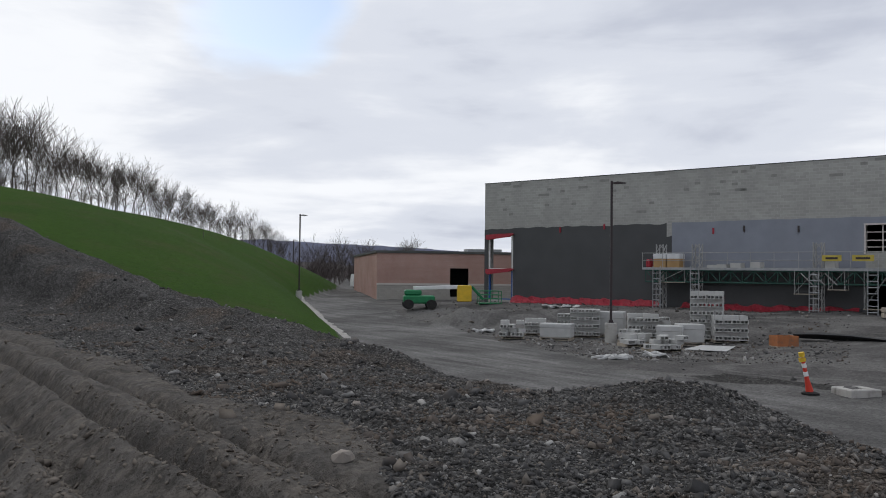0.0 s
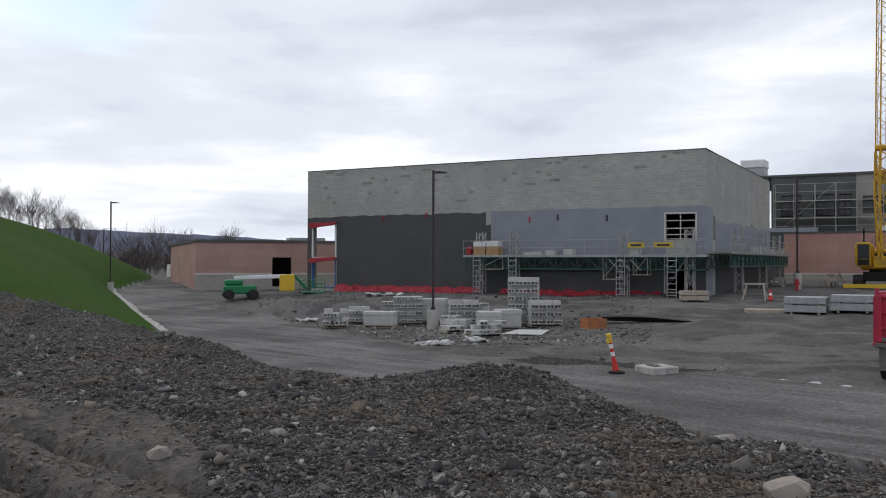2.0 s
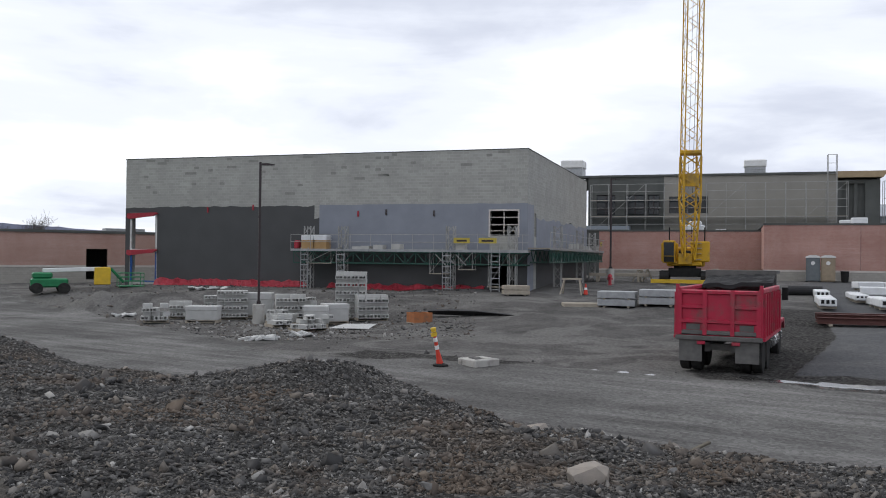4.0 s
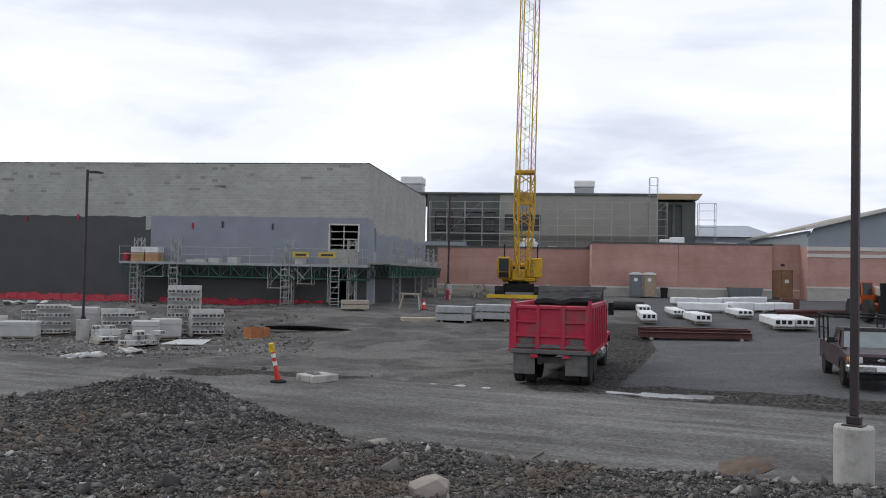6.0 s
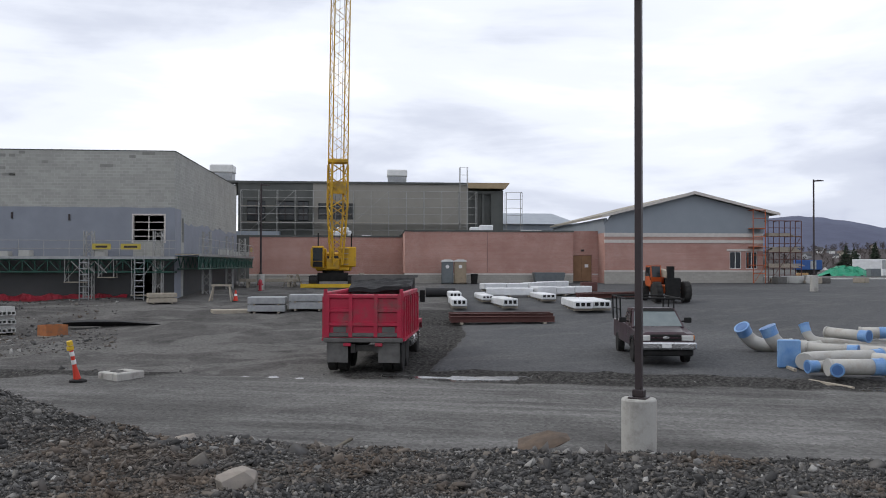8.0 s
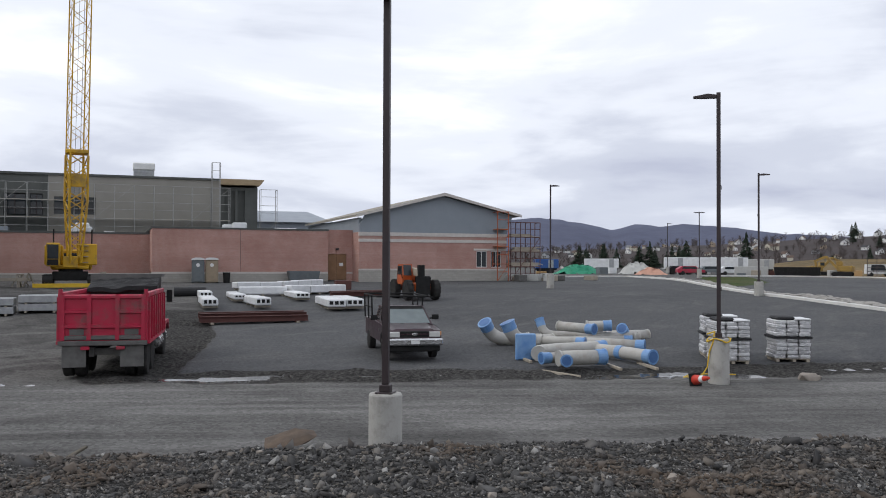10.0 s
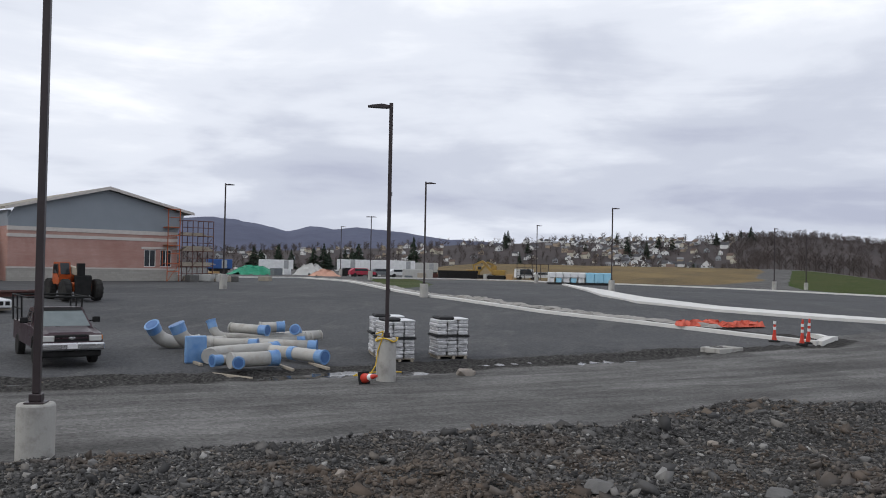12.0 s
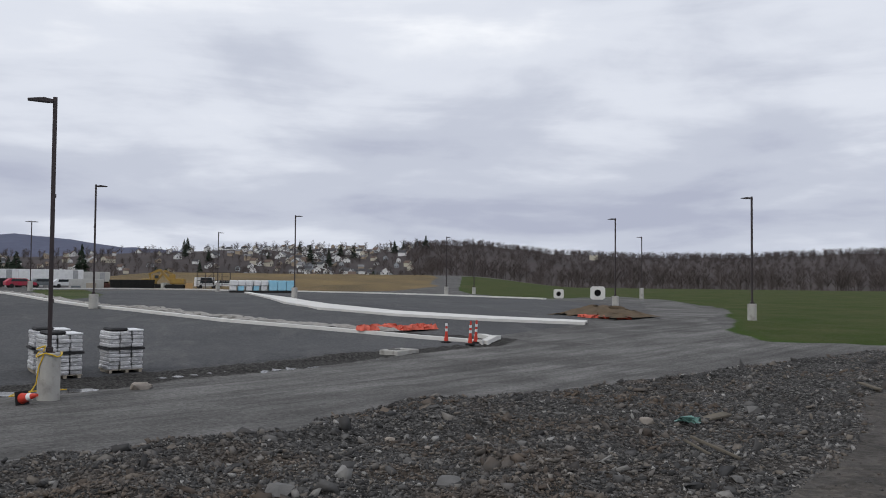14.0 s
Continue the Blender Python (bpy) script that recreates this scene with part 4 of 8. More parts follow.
# ---- lamp posts ----


def lamp_post(double=False):
    t = thing("lamp_post", Matrix(), "dark bronze square lamp post on a round concrete base", "lamp post", "car park lamp posts")
    base = part("base", Solid().lathe([(0.305, -0.7), (0.305, 1.17), (0.285, 1.2), (0.0, 1.2)], 28), M_CONC, t, "round poured concrete base")
    part("foot_plate", Solid().cbox(-0.16, -0.16, 1.201, 0.16, 0.16, 1.23, 0.008).cbox(-0.1, -0.1, 1.23, 0.1, 0.1, 1.36, 0.015), M_BRONZE, t)
    part("post", Solid().cbox(-0.06, -0.06, 1.36, 0.06, 0.06, 8.5, 0.01), M_BRONZE, t)
    for k in ((1, -1) if double else (1,)):
        part("luminaire", Solid().prism([(0.06 * k, 8.34), (0.3 * k, 8.34), (0.72 * k, 8.36), (0.72 * k, 8.40), (0.3 * k, 8.46), (0.06 * k, 8.42)][::k], -0.13, 0.13), M_BRONZE, t, "flat dark luminaire")
    for z in (2.6, 5.6):
        part("junction", Solid().box(-0.085, -0.03, z, -0.062, 0.03, z + 0.12), M_BRONZE, t)
    return t


post, twin = lamp_post(), lamp_post(True)
SPOTS = [(-17.6, 83.5, 8.83, 0), (-31.6, 145, 8.62, 0), (6.5, 45.8, 8.22, 0), (36.65, 62.1, 9.95, 0), (12.86, 8.75, 8.45, 200), (26.4, 6.4, 8.62, 105), (65.95, 30.6, 10.0, -65), (61.5, 13.1, 9.66, -80), (90.3, 0.25, 9.9, -95), (131.2, 11.65, 10.14, -95), (127.4, -21.2, 9.82, -50), (141.9, -28.1, 9.6, -50), (78.95, -29.4, 9.4, 80), (119.5, -48, 9.87, 80), (56.0, -30.8, 9.33, 80), (144.4, 46.3, 10.34, -70)]
for i, (x, y, top, turn) in enumerate(SPOTS):
    m = pose(x, y, top - 8.5, 0, 0, turn)
    if i == 0:
        post.matrix_world = m
    else:
        copy_thing(post, m)
twin.matrix_world = pose(113.5, 32.1, 10.25 - 8.5, 0, 0, -75)
tagged(twin, "dark bronze lamp post with two luminaires on a concrete base")

# ---- vehicles and plant ----


def at_ground(x, y, turn=0.0, lift=0.0):
    """A pose standing on the ground at x, y, turned by degrees about z."""
    z = float(ground_parts(np.array([float(x)]), np.array([float(y)]))[0][0])
    return pose(x, y, z + lift, 0, 0, turn)


def heading(az):
    """The turn that points local +y along a compass-like angle from world +y towards +x."""
    return -az


M_TRUCKRED = plain("worn_red_paint", (0.46, 0.016, 0.055), (0.34, 0.016, 0.042), 0.5, scale=1.5, dirt=(0.13, 0.075, 0.07))
M_GRIME = plain("road_grime", (0.16, 0.155, 0.15), (0.09, 0.088, 0.085), 0.85, scale=3)
M_TYRE = plain("tyre_rubber", (0.022, 0.022, 0.022), (0.05, 0.048, 0.046), 0.9, scale=4)
M_CHROME = plain("dull_chrome", (0.62, 0.62, 0.63), (0.5, 0.5, 0.5), 0.25, 0.9)
M_MAROON = plain("maroon_car_paint", (0.040, 0.016, 0.024), (0.03, 0.012, 0.018), 0.3, scale=1.0, dirt=(0.06, 0.045, 0.045))
M_CANVAS = plain("black_tarpaulin", (0.014, 0.014, 0.015), (0.026, 0.026, 0.028), 0.75, scale=2, bump=0.5, distance=0.04)
M_AMBER = plain("amber_lens", (0.6, 0.2, 0.02), None, 0.3)
M_LENS = plain("headlamp_glass", (0.62, 0.62, 0.6), (0.5, 0.5, 0.48), 0.15)
M_CRANE = plain("crane_yellow", (0.62, 0.36, 0.015), (0.5, 0.29, 0.012), 0.5, scale=1.0, dirt=(0.25, 0.16, 0.05))
M_ORANGE = plain("machine_orange", (0.52, 0.10, 0.02), (0.4, 0.075, 0.015), 0.5, scale=2, dirt=(0.14, 0.08, 0.05))
M_LIFTGREEN = plain("machine_green", (0.012, 0.20, 0.075), (0.01, 0.15, 0.055), 0.5)
M_SAFETY = plain("safety_orange", (0.62, 0.050, 0.028), (0.48, 0.04, 0.022), 0.55)
M_REFLECT = plain("white_reflective_band", (0.8, 0.8, 0.8), (0.7, 0.7, 0.7), 0.4)
M_YELLOW = plain("yellow_plastic", (0.75, 0.48, 0.03), (0.6, 0.4, 0.03), 0.5)
M_WRAP = plain("white_plastic_wrap", (0.76, 0.77, 0.78), (0.62, 0.63, 0.64), 0.35, scale=2.0, bump=0.4, distance=0.03)
M_BLUEWRAP = plain("blue_plastic_film", (0.10, 0.24, 0.52), (0.24, 0.40, 0.62), 0.35, scale=2.5, bump=0.5, distance=0.03)
M_CYANWRAP = plain("pale_blue_film", (0.25, 0.55, 0.74), (0.36, 0.64, 0.78), 0.4, scale=0.8, bump=0.4, distance=0.03)
M_DUCT = plain("grey_wrapped_pipe", (0.47, 0.46, 0.43), (0.38, 0.37, 0.345), 0.5, scale=2.5, bump=0.5, distance=0.02, dirt=(0.32, 0.29, 0.25))
M_RUST = plain("primed_steel", (0.115, 0.045, 0.038), (0.085, 0.035, 0.03), 0.7, scale=1.0)
M_TIMBER = plain("weathered_timber", (0.41, 0.365, 0.30), (0.31, 0.275, 0.225), 0.85, scale=4)
M_CMU = plain("concrete_masonry_units", (0.50, 0.50, 0.485), (0.42, 0.42, 0.405), 0.92, scale=3, bump=0.4)
M_SCAFGREEN = plain("scaffold_green", (0.024, 0.085, 0.065), (0.02, 0.065, 0.05), 0.6)
M_GREENTARP = plain("green_tarpaulin", (0.02, 0.30, 0.17), (0.015, 0.22, 0.12), 0.5, scale=1.0, bump=0.5, distance=0.1)
M_STRAWMAT = plain("erosion_fabric", (0.42, 0.405, 0.38), (0.26, 0.25, 0.235), 0.9, scale=2, bump=0.5, distance=0.05)
M_POTTYGREY = plain("grey_moulded_plastic", (0.15, 0.17, 0.18), None, 0.5)
M_POTTYTAN = plain("tan_moulded_plastic", (0.34, 0.27, 0.19), None, 0.5)
# teal-grey base colour carries the sky's reflection in the windscreen
M_SCREEN = plain("sky_toned_windscreen", (0.13, 0.16, 0.165), (0.17, 0.20, 0.205), 0.15, bump=0.0)


def wheel(parent, x, y, r, w, rim=M_GRIME):
    """A wheel across x, its hub at height r."""
    m = Matrix.Translation((x, y, r)) @ Matrix.Rotation(radians(90), 4, "Y")
    hub = part("wheel", Solid().lathe([(0.0, -w * 0.3), (r * 0.55, -w * 0.3), (r * 0.55, w * 0.3), (0.0, w * 0.3)], 18, m), rim, parent)
    part("tyre", Solid().lathe([(r * 0.56, -w / 2), (r * 0.93, -w / 2), (r, -w * 0.36), (r, w * 0.36), (r * 0.93, w / 2), (r * 0.56, w / 2)], 22, m), M_TYRE, hub)
    for k in range(6):
        a = k * math.pi / 3
        part("wheel_nut", Solid().lathe([(0.03, -w * 0.36), (0.03, w * 0.36)], 6, m @ Matrix.Translation((math.cos(a) * r * 0.3, math.sin(a) * r * 0.3, 0))), M_BLACK, hub)


def dump_truck(m):
    t = thing("dump_truck", m, "worn red tandem-axle dump truck with muddy tailgate", "truck")
    part("chassis", Solid().box(-0.45, 0.3, 0.62, -0.3, 7.4, 0.9).box(0.3, 0.3, 0.62, 0.45, 7.4, 0.9).box(-0.3, 0.4, 0.66, 0.3, 0.55, 0.86).box(-0.3, 5.2, 0.66, 0.3, 5.4, 0.86), M_GRIME, t)
    part("bed_floor", Solid().box(-1.2, 0.12, 1.06, 1.2, 4.9, 1.2), M_GRIME, t)
    part("bed_sill", Solid().cbox(-1.26, -0.1, 0.98, 1.26, 0.12, 1.12, 0.02), M_GRIME, t, "muddy rear sill")
    gate = part("tailgate", Solid().box(-1.2, 0.0, 1.12, 1.2, 0.06, 2.5), M_TRUCKRED, t, "red ribbed tailgate, rubbed bare in places")
    for x in (-1.2, -0.46, 0.34, 1.08):
        part("upright_rib", Solid().box(x, -0.075, 1.14, x + 0.12, -0.002, 2.48), M_TRUCKRED, gate)
    for z in (1.14, 1.48, 1.92, 2.36):
        for a, b in ((-1.08, -0.46), (-0.34, 0.34), (0.46, 1.08)):
            if a == -0.34 and z == 1.92:
                continue
            part("cross_rib", Solid().add([(a, 0.0, z), (b, 0.0, z), (b, -0.07, z + 0.03), (a, -0.07, z + 0.03), (a, 0.0, z + 0.14), (b, 0.0, z + 0.14), (b, -0.07, z + 0.11), (a, -0.07, z + 0.11)], [(0, 1, 2, 3), (3, 2, 6, 7), (7, 6, 5, 4), (0, 3, 7, 4), (1, 5, 6, 2)]), M_TRUCKRED if z > 1.3 else M_GRIME, gate)
    for a in (-0.95, 0.6):
        part("scuffed_panel", Solid().box(a, -0.012, 1.29, a + 0.4, -0.002, 1.47), M_GRIME, gate)
    for sx in (-1, 1):
        x0, x1 = (-1.24, -1.18) if sx < 0 else (1.18, 1.24)
        wall = part("bed_side", Solid().box(x0, 0.07, 1.12, x1, 4.9, 2.42), M_TRUCKRED, t)
        part("top_rail", Solid().cbox(min(x0, x1) - 0.04, 0.0, 2.422, max(x0, x1) + 0.04, 4.95, 2.56, 0.02), M_TRUCKRED, wall)
        o0, o1 = (x0 - 0.09, x0 - 0.002) if sx < 0 else (x1 + 0.002, x1 + 0.09)
        for k in range(8):
            y = 0.1 + k * 0.66
            part("side_rib", Solid().box(o0, y, 1.12, o1, y + 0.11, 2.42), M_TRUCKRED, wall)
        part("bottom_rail", Solid().box(o0, 0.0, 1.02, o1, 4.9, 1.118), M_TRUCKRED, wall)
        part("corner_post", Solid().box(x0 - 0.02, -0.04, 1.12, x1 + 0.02, 0.066, 2.66), M_TRUCKRED, t)
        part("mud_flap", Solid().box(sx * 0.82 - 0.34, -0.02, 0.34, sx * 0.82 + 0.34, 0.0, 0.98), M_GRIME, t, "heavy rubber mud flap")
        for y in (0.75, 2.05):
            for off in (0.72, 1.06):
                wheel(t, sx * off, y, 0.52, 0.29)
        wheel(t, sx * 1.02, 6.35, 0.52, 0.3)
        part("fender", Solid().prism([(5.65, 1.0), (5.85, 1.22), (6.85, 1.22), (7.05, 0.95), (7.2, 0.95), (6.95, 1.34), (5.75, 1.34), (5.5, 1.0)], 0, 0.5, Matrix.Translation((sx * 1.02 + 0.25, 0, 0)) @ Matrix.Rotation(radians(90), 4, "Z")), M_TRUCKRED, t)
        tank = part("fuel_tank", Solid().lathe([(0.0, 0), (0.26, 0.02), (0.28, 0.1), (0.28, 1.1), (0.26, 1.18), (0.0, 1.2)], 16, Matrix.Translation((sx * 1.0, 4.0, 0.75)) @ Matrix.Rotation(radians(-90), 4, "X")), M_CHROME, t)
        part("mirror", Solid().box(sx * 1.35 - 0.1, 6.2, 2.0, sx * 1.35 + 0.1, 6.26, 2.45).tube((sx * 1.05, 6.2, 2.2), (sx * 1.3, 6.23, 2.2), 0.02, 6), M_BLACK, t)
        part("tail_lamp", Solid().cbox(sx * 0.5 - 0.12, -0.11, 0.86, sx * 0.5 + 0.12, -0.02, 0.96, 0.01), M_TRUCKRED, t)
    part("headboard", Solid().box(-1.18, 4.84, 1.2, 1.18, 4.95, 3.05).box(-1.2, 4.96, 2.95, 1.2, 5.9, 3.05), M_GRIME, t, "steel headboard and cab guard")
    rr = random.Random(2)
    nx, ny = 9, 8
    roll = Solid()
    roll.v = [(-1.12 + 2.27 * i / nx, 3.85 + 1.05 * k / ny, 2.57 + 0.035 * k + 0.1 * i / nx + (rr.uniform(-0.05, 0.05) if 0 < i < nx else 0)) for k in range(ny + 1) for i in range(nx + 1)]
    roll.v += [(x, y, z - 0.14) for x, y, z in roll.v]
    w = nx + 1
    h = len(roll.v) // 2
    roll.f = [(k * w + i, k * w + i + 1, (k + 1) * w + i + 1, (k + 1) * w + i) for k in range(ny) for i in range(nx)]
    roll.f += [tuple(h + v for v in f[::-1]) for f in roll.f] + [(i + 1, i, h + i, h + i + 1) for i in range(nx)] + [(k * w, (k + 1) * w, h + (k + 1) * w, h + k * w) for k in range(ny)] + [((k + 1) * w + nx, k * w + nx, h + k * w + nx, h + (k + 1) * w + nx) for k in range(ny)]
    part("load_tarp", roll.weld(), M_CANVAS, t, "black load tarp bunched at the headboard")
    cab = part("cab", Solid().prism([(-1.05, 0.95), (1.05, 0.95), (1.05, 1.9), (0.92, 2.6), (-0.92, 2.6), (-1.05, 1.9)], 5.3, 6.7).prism([(-0.75, 0.8), (0.75, 0.8), (0.7, 1.6), (-0.7, 1.6)], 6.7, 8.0), M_TRUCKRED, t)
    part("rear_window", Solid().box(-0.5, 5.28, 1.9, 0.5, 5.298, 2.4), M_GLASS, cab)
    for sx in (-1, 1):
        part("door_window", Solid().add([(sx * 1.055, 5.7, 1.85), (sx * 1.055, 6.5, 1.85), (sx * 0.955, 6.45, 2.45), (sx * 0.955, 5.7, 2.45)], [(0, 1, 2, 3)]), M_GLASS, cab)
    part("bumper", Solid().cbox(-1.1, 8.0, 0.5, 1.1, 8.15, 0.8, 0.03), M_CHROME, t)
    part("exhaust_stack", Solid().tube((0.95, 5.15, 1.0), (0.95, 5.15, 2.95), 0.07, 10), M_CHROME, t)
    return t


def pickup(m):
    """Front at +y."""
    t = thing("pickup_truck", m, "dark maroon pickup truck with a black steel ladder rack", "pickup truck")
    body = part("body", Solid().prism([(-2.75, 0.55), (2.55, 0.5), (2.72, 0.75), (2.68, 0.96), (2.55, 1.03), (1.35, 1.13), (1.3, 1.15), (-0.55, 1.2), (-2.75, 1.2)], -0.93, 0.93, Matrix.Rotation(radians(90), 4, "Z")), M_MAROON, t)
    part("hood", Solid().add([(-0.8, 1.32, 1.13), (0.8, 1.32, 1.13), (0.74, 2.6, 1.01), (-0.74, 2.6, 1.01), (-0.7, 1.32, 1.19), (0.7, 1.32, 1.19), (0.62, 2.52, 1.075), (-0.62, 2.52, 1.075)], [(3, 2, 1, 0), (4, 5, 6, 7), (0, 1, 5, 4), (1, 2, 6, 5), (2, 3, 7, 6), (3, 0, 4, 7)]), M_MAROON, t)
    cab = part("cab", Solid().add([(-0.88, -0.6, 1.15), (0.88, -0.6, 1.15), (0.9, 1.38, 1.15), (-0.9, 1.38, 1.15), (-0.74, -0.5, 1.74), (0.74, -0.5, 1.74), (0.72, 0.5, 1.77), (-0.72, 0.5, 1.77)], [(0, 1, 2, 3)[::-1], (4, 5, 6, 7), (0, 1, 5, 4), (1, 2, 6, 5), (2, 3, 7, 6), (3, 0, 4, 7)]), M_MAROON, t)
    part("windscreen", Solid().add([(-0.82, 1.362, 1.19), (0.82, 1.362, 1.19), (0.68, 0.60, 1.72), (-0.68, 0.60, 1.72)], [(0, 1, 2, 3)]), M_SCREEN, cab, "windscreen coloured pale for the sky's reflection")
    part("visor_strip", Solid().add([(-0.69, 0.70, 1.665), (0.69, 0.70, 1.665), (0.68, 0.56, 1.765), (-0.68, 0.56, 1.765)], [(0, 1, 2, 3)]), M_BLACK, cab)
    for sx in (-1, 1):
        part("side_window", Solid().add([(sx * 0.895, -0.35, 1.26), (sx * 0.895, 0.95, 1.26), (sx * 0.78, 0.5, 1.68), (sx * 0.78, -0.35, 1.68)], [(0, 1, 2, 3)]), M_GLASS, cab)
        part("mirror", Solid().cbox(sx * 1.12 - 0.12, 0.78, 1.28, sx * 1.12 + 0.12, 0.9, 1.46, 0.02).tube((sx * 0.9, 0.85, 1.32), (sx * 1.02, 0.85, 1.34), 0.025, 6), M_BLACK, t)
        part("headlamp", Solid().cbox(sx * 0.70 - 0.19, 2.6, 0.80, sx * 0.70 + 0.19, 2.74, 0.98, 0.02), M_LENS, t, "clear headlamp")
        part("corner_lamp", Solid().cbox(sx * 0.90 - 0.035, 2.5, 0.80, sx * 0.90 + 0.035, 2.7, 0.98, 0.01), M_AMBER, t)
        wheel(t, sx * 0.83, 1.72, 0.38, 0.24, M_CHROME)
        wheel(t, sx * 0.83, -1.75, 0.38, 0.24, M_CHROME)
        part("wheel_arch", Solid().prism([(1.22, 0.5), (1.32, 0.8), (1.55, 0.9), (1.9, 0.9), (2.12, 0.8), (2.22, 0.5), (2.12, 0.5), (2.0, 0.74), (1.72, 0.82), (1.44, 0.74), (1.32, 0.5)], -0.03, 0.03, Matrix.Translation((sx * 0.93, 0, 0)) @ Matrix.Rotation(radians(90), 4, "Z")), M_BLACK, t)
    grille = part("grille", Solid().cbox(-0.50, 2.6, 0.79, 0.50, 2.735, 1.0, 0.02), M_BLACK, t)
    part("grille_bar", Solid().box(-0.5, 2.737, 0.88, 0.5, 2.75, 0.92), M_MAROON, grille)
    part("badge", Solid().lathe([(0.07, 0), (0.06, 0.012), (0.0, 0.014)], 14, Matrix.Translation((0, 2.752, 0.90)) @ Matrix.Rotation(radians(-90), 4, "X") @ Matrix.Diagonal((1.5, 0.7, 1, 1))), M_CHROME, grille)
    part("bumper", Solid().cbox(-0.98, 2.6, 0.52, 0.98, 2.86, 0.76, 0.05), M_CHROME, t, "bright chrome bumper")
    part("number_plate", Solid().box(-0.15, 2.862, 0.58, 0.15, 2.87, 0.7), M_WHITE, t)
    part("air_dam", Solid().cbox(-0.9, 2.45, 0.3, 0.9, 2.7, 0.52, 0.04), M_BLACK, t)
    rack = part("ladder_rack", Solid().path([(-0.98, 0.4, 2.1), (0.98, 0.4, 2.1)], 0.035, 6).path([(-0.98, -2.7, 2.1), (0.98, -2.7, 2.1)], 0.035, 6).path([(-0.98, 0.7, 2.1), (-0.98, -2.8, 2.1)], 0.03, 6).path([(0.98, 0.7, 2.1), (0.98, -2.8, 2.1)], 0.03, 6), M_BLACK, t, "black tubular steel ladder rack")
    for sx in (-1, 1):
        for y in (-0.75, -1.7, -2.7):
            part("rack_post", Solid().tube((sx * 0.95, y, 1.2), (sx * 0.98, y, 2.1), 0.03, 6), M_BLACK, rack)
        part("rack_rail", Solid().tube((sx * 0.96, -0.75, 1.65), (sx * 0.96, -2.7, 1.65), 0.025, 6), M_BLACK, rack)
    return t


def telehandler(m):
    """Seen from its side: front at -x."""
    t = thing("telehandler", m, "orange and black telescopic handler parked on the asphalt", "telehandler")
    part("chassis", Solid().cbox(-1.9, -0.55, 0.55, 1.6, 0.55, 1.1, 0.06), M_ORANGE, t)
    part("engine_cover", Solid().cbox(-0.9, 0.3, 0.85, 0.5, 1.0, 1.55, 0.08), M_BLACK, t)
    cab = part("cab", Solid().prism([(-0.95, 1.0), (0.1, 1.0), (0.25, 1.6), (0.1, 2.35), (-0.8, 2.35), (-0.95, 1.7)], -0.95, -0.25), M_ORANGE, t, "orange cab with black openings")
    part("cab_glass", Solid().prism([(-0.85, 1.65), (0.12, 1.65), (0.05, 2.25), (-0.75, 2.25)], -0.972, -0.954), M_GLASS, cab)
    part("cab_glass", Solid().add([(0.262, -0.88, 1.6), (0.262, -0.32, 1.6), (0.115, -0.32, 2.3), (0.115, -0.88, 2.3)], [(0, 1, 2, 3)]), M_GLASS, cab)
    part("boom", Solid().cbox(-1.2, -0.2, 1.6, 1.0, 0.15, 2.1, 0.04, Matrix.Rotation(radians(4), 4, "Y")), M_TIMBER, t, "pale worn telescopic boom")
    part("hood_box", Solid().cbox(-1.7, -0.5, 1.1, -0.96, 0.5, 1.7, 0.06), M_ORANGE, t)
    part("carriage", Solid().box(1.55, -0.5, 0.35, 1.66, 0.5, 1.5).box(1.0, -0.18, 0.9, 1.55, 0.2, 1.5).box(1.0, -0.2, 1.5, 1.25, 0.24, 2.3), M_BLACK, t, "black fork carriage")
    for y in (-0.45, 0.25):
        part("fork", Solid().prism([(1.5, 0.9), (1.62, 0.9), (1.62, 0.3), (2.5, 0.22), (2.5, 0.16), (1.5, 0.2)], y, y + 0.12), M_BLACK, t)
    part("mirror_arm", Solid().tube((0.2, -0.95, 1.4), (0.3, -1.2, 2.0), 0.025, 6).cbox(0.22, -1.32, 1.9, 0.32, -1.12, 2.2, 0.02), M_BLACK, t)
    for x in (-1.35, 1.3):
        for y in (-0.95, 0.95):
            mm = Matrix.Translation((x, y, 0.66)) @ Matrix.Rotation(radians(90), 4, "X")
            hub = part("wheel", Solid().lathe([(0.0, -0.12), (0.34, -0.12), (0.34, 0.12), (0.0, 0.12)], 16, mm), M_ORANGE, t)
            part("tyre", Solid().lathe([(0.35, -0.2), (0.6, -0.2), (0.66, -0.14), (0.66, 0.14), (0.6, 0.2), (0.35, 0.2)], 22, mm), M_TYRE, hub)
            for k in range(14):
                a = k * math.pi / 7
                part("tread", Solid().box(-0.06, 0.64, -0.19, 0.06, 0.672, 0.19, mm @ Matrix.Rotation(a, 4, "Z")), M_TYRE, hub)
    return t


def lattice(s, p, q, w0, w1, bays, chord=0.06, lace=0.03, axis=None):
    """A square lattice mast from p to q, in three gathered solids: chords, lacing."""
    p, q = Vector(p), Vector(q)
    rot = (q - p).to_track_quat("Z", "X").to_matrix()
    ch, la = [], Solid()
    cor = [(-1, -1), (1, -1), (1, 1), (-1, 1)]

    def pt(k, c):
        f = k / bays
        w = w0 + (w1 - w0) * f
        return p + (q - p) * f + rot @ Vector((c[0] * w / 2, c[1] * w / 2, 0))

    for c in cor:
        ch.append(Solid().tube(pt(0, c), pt(bays, c), chord, 6))
    for k in range(bays):
        for i in range(4):
            a, b = cor[i], cor[(i + 1) % 4]
            if k % 2:
                a, b = b, a
            la.tube(pt(k, a), pt(k + 1, b), lace, 4)
    return ch, la


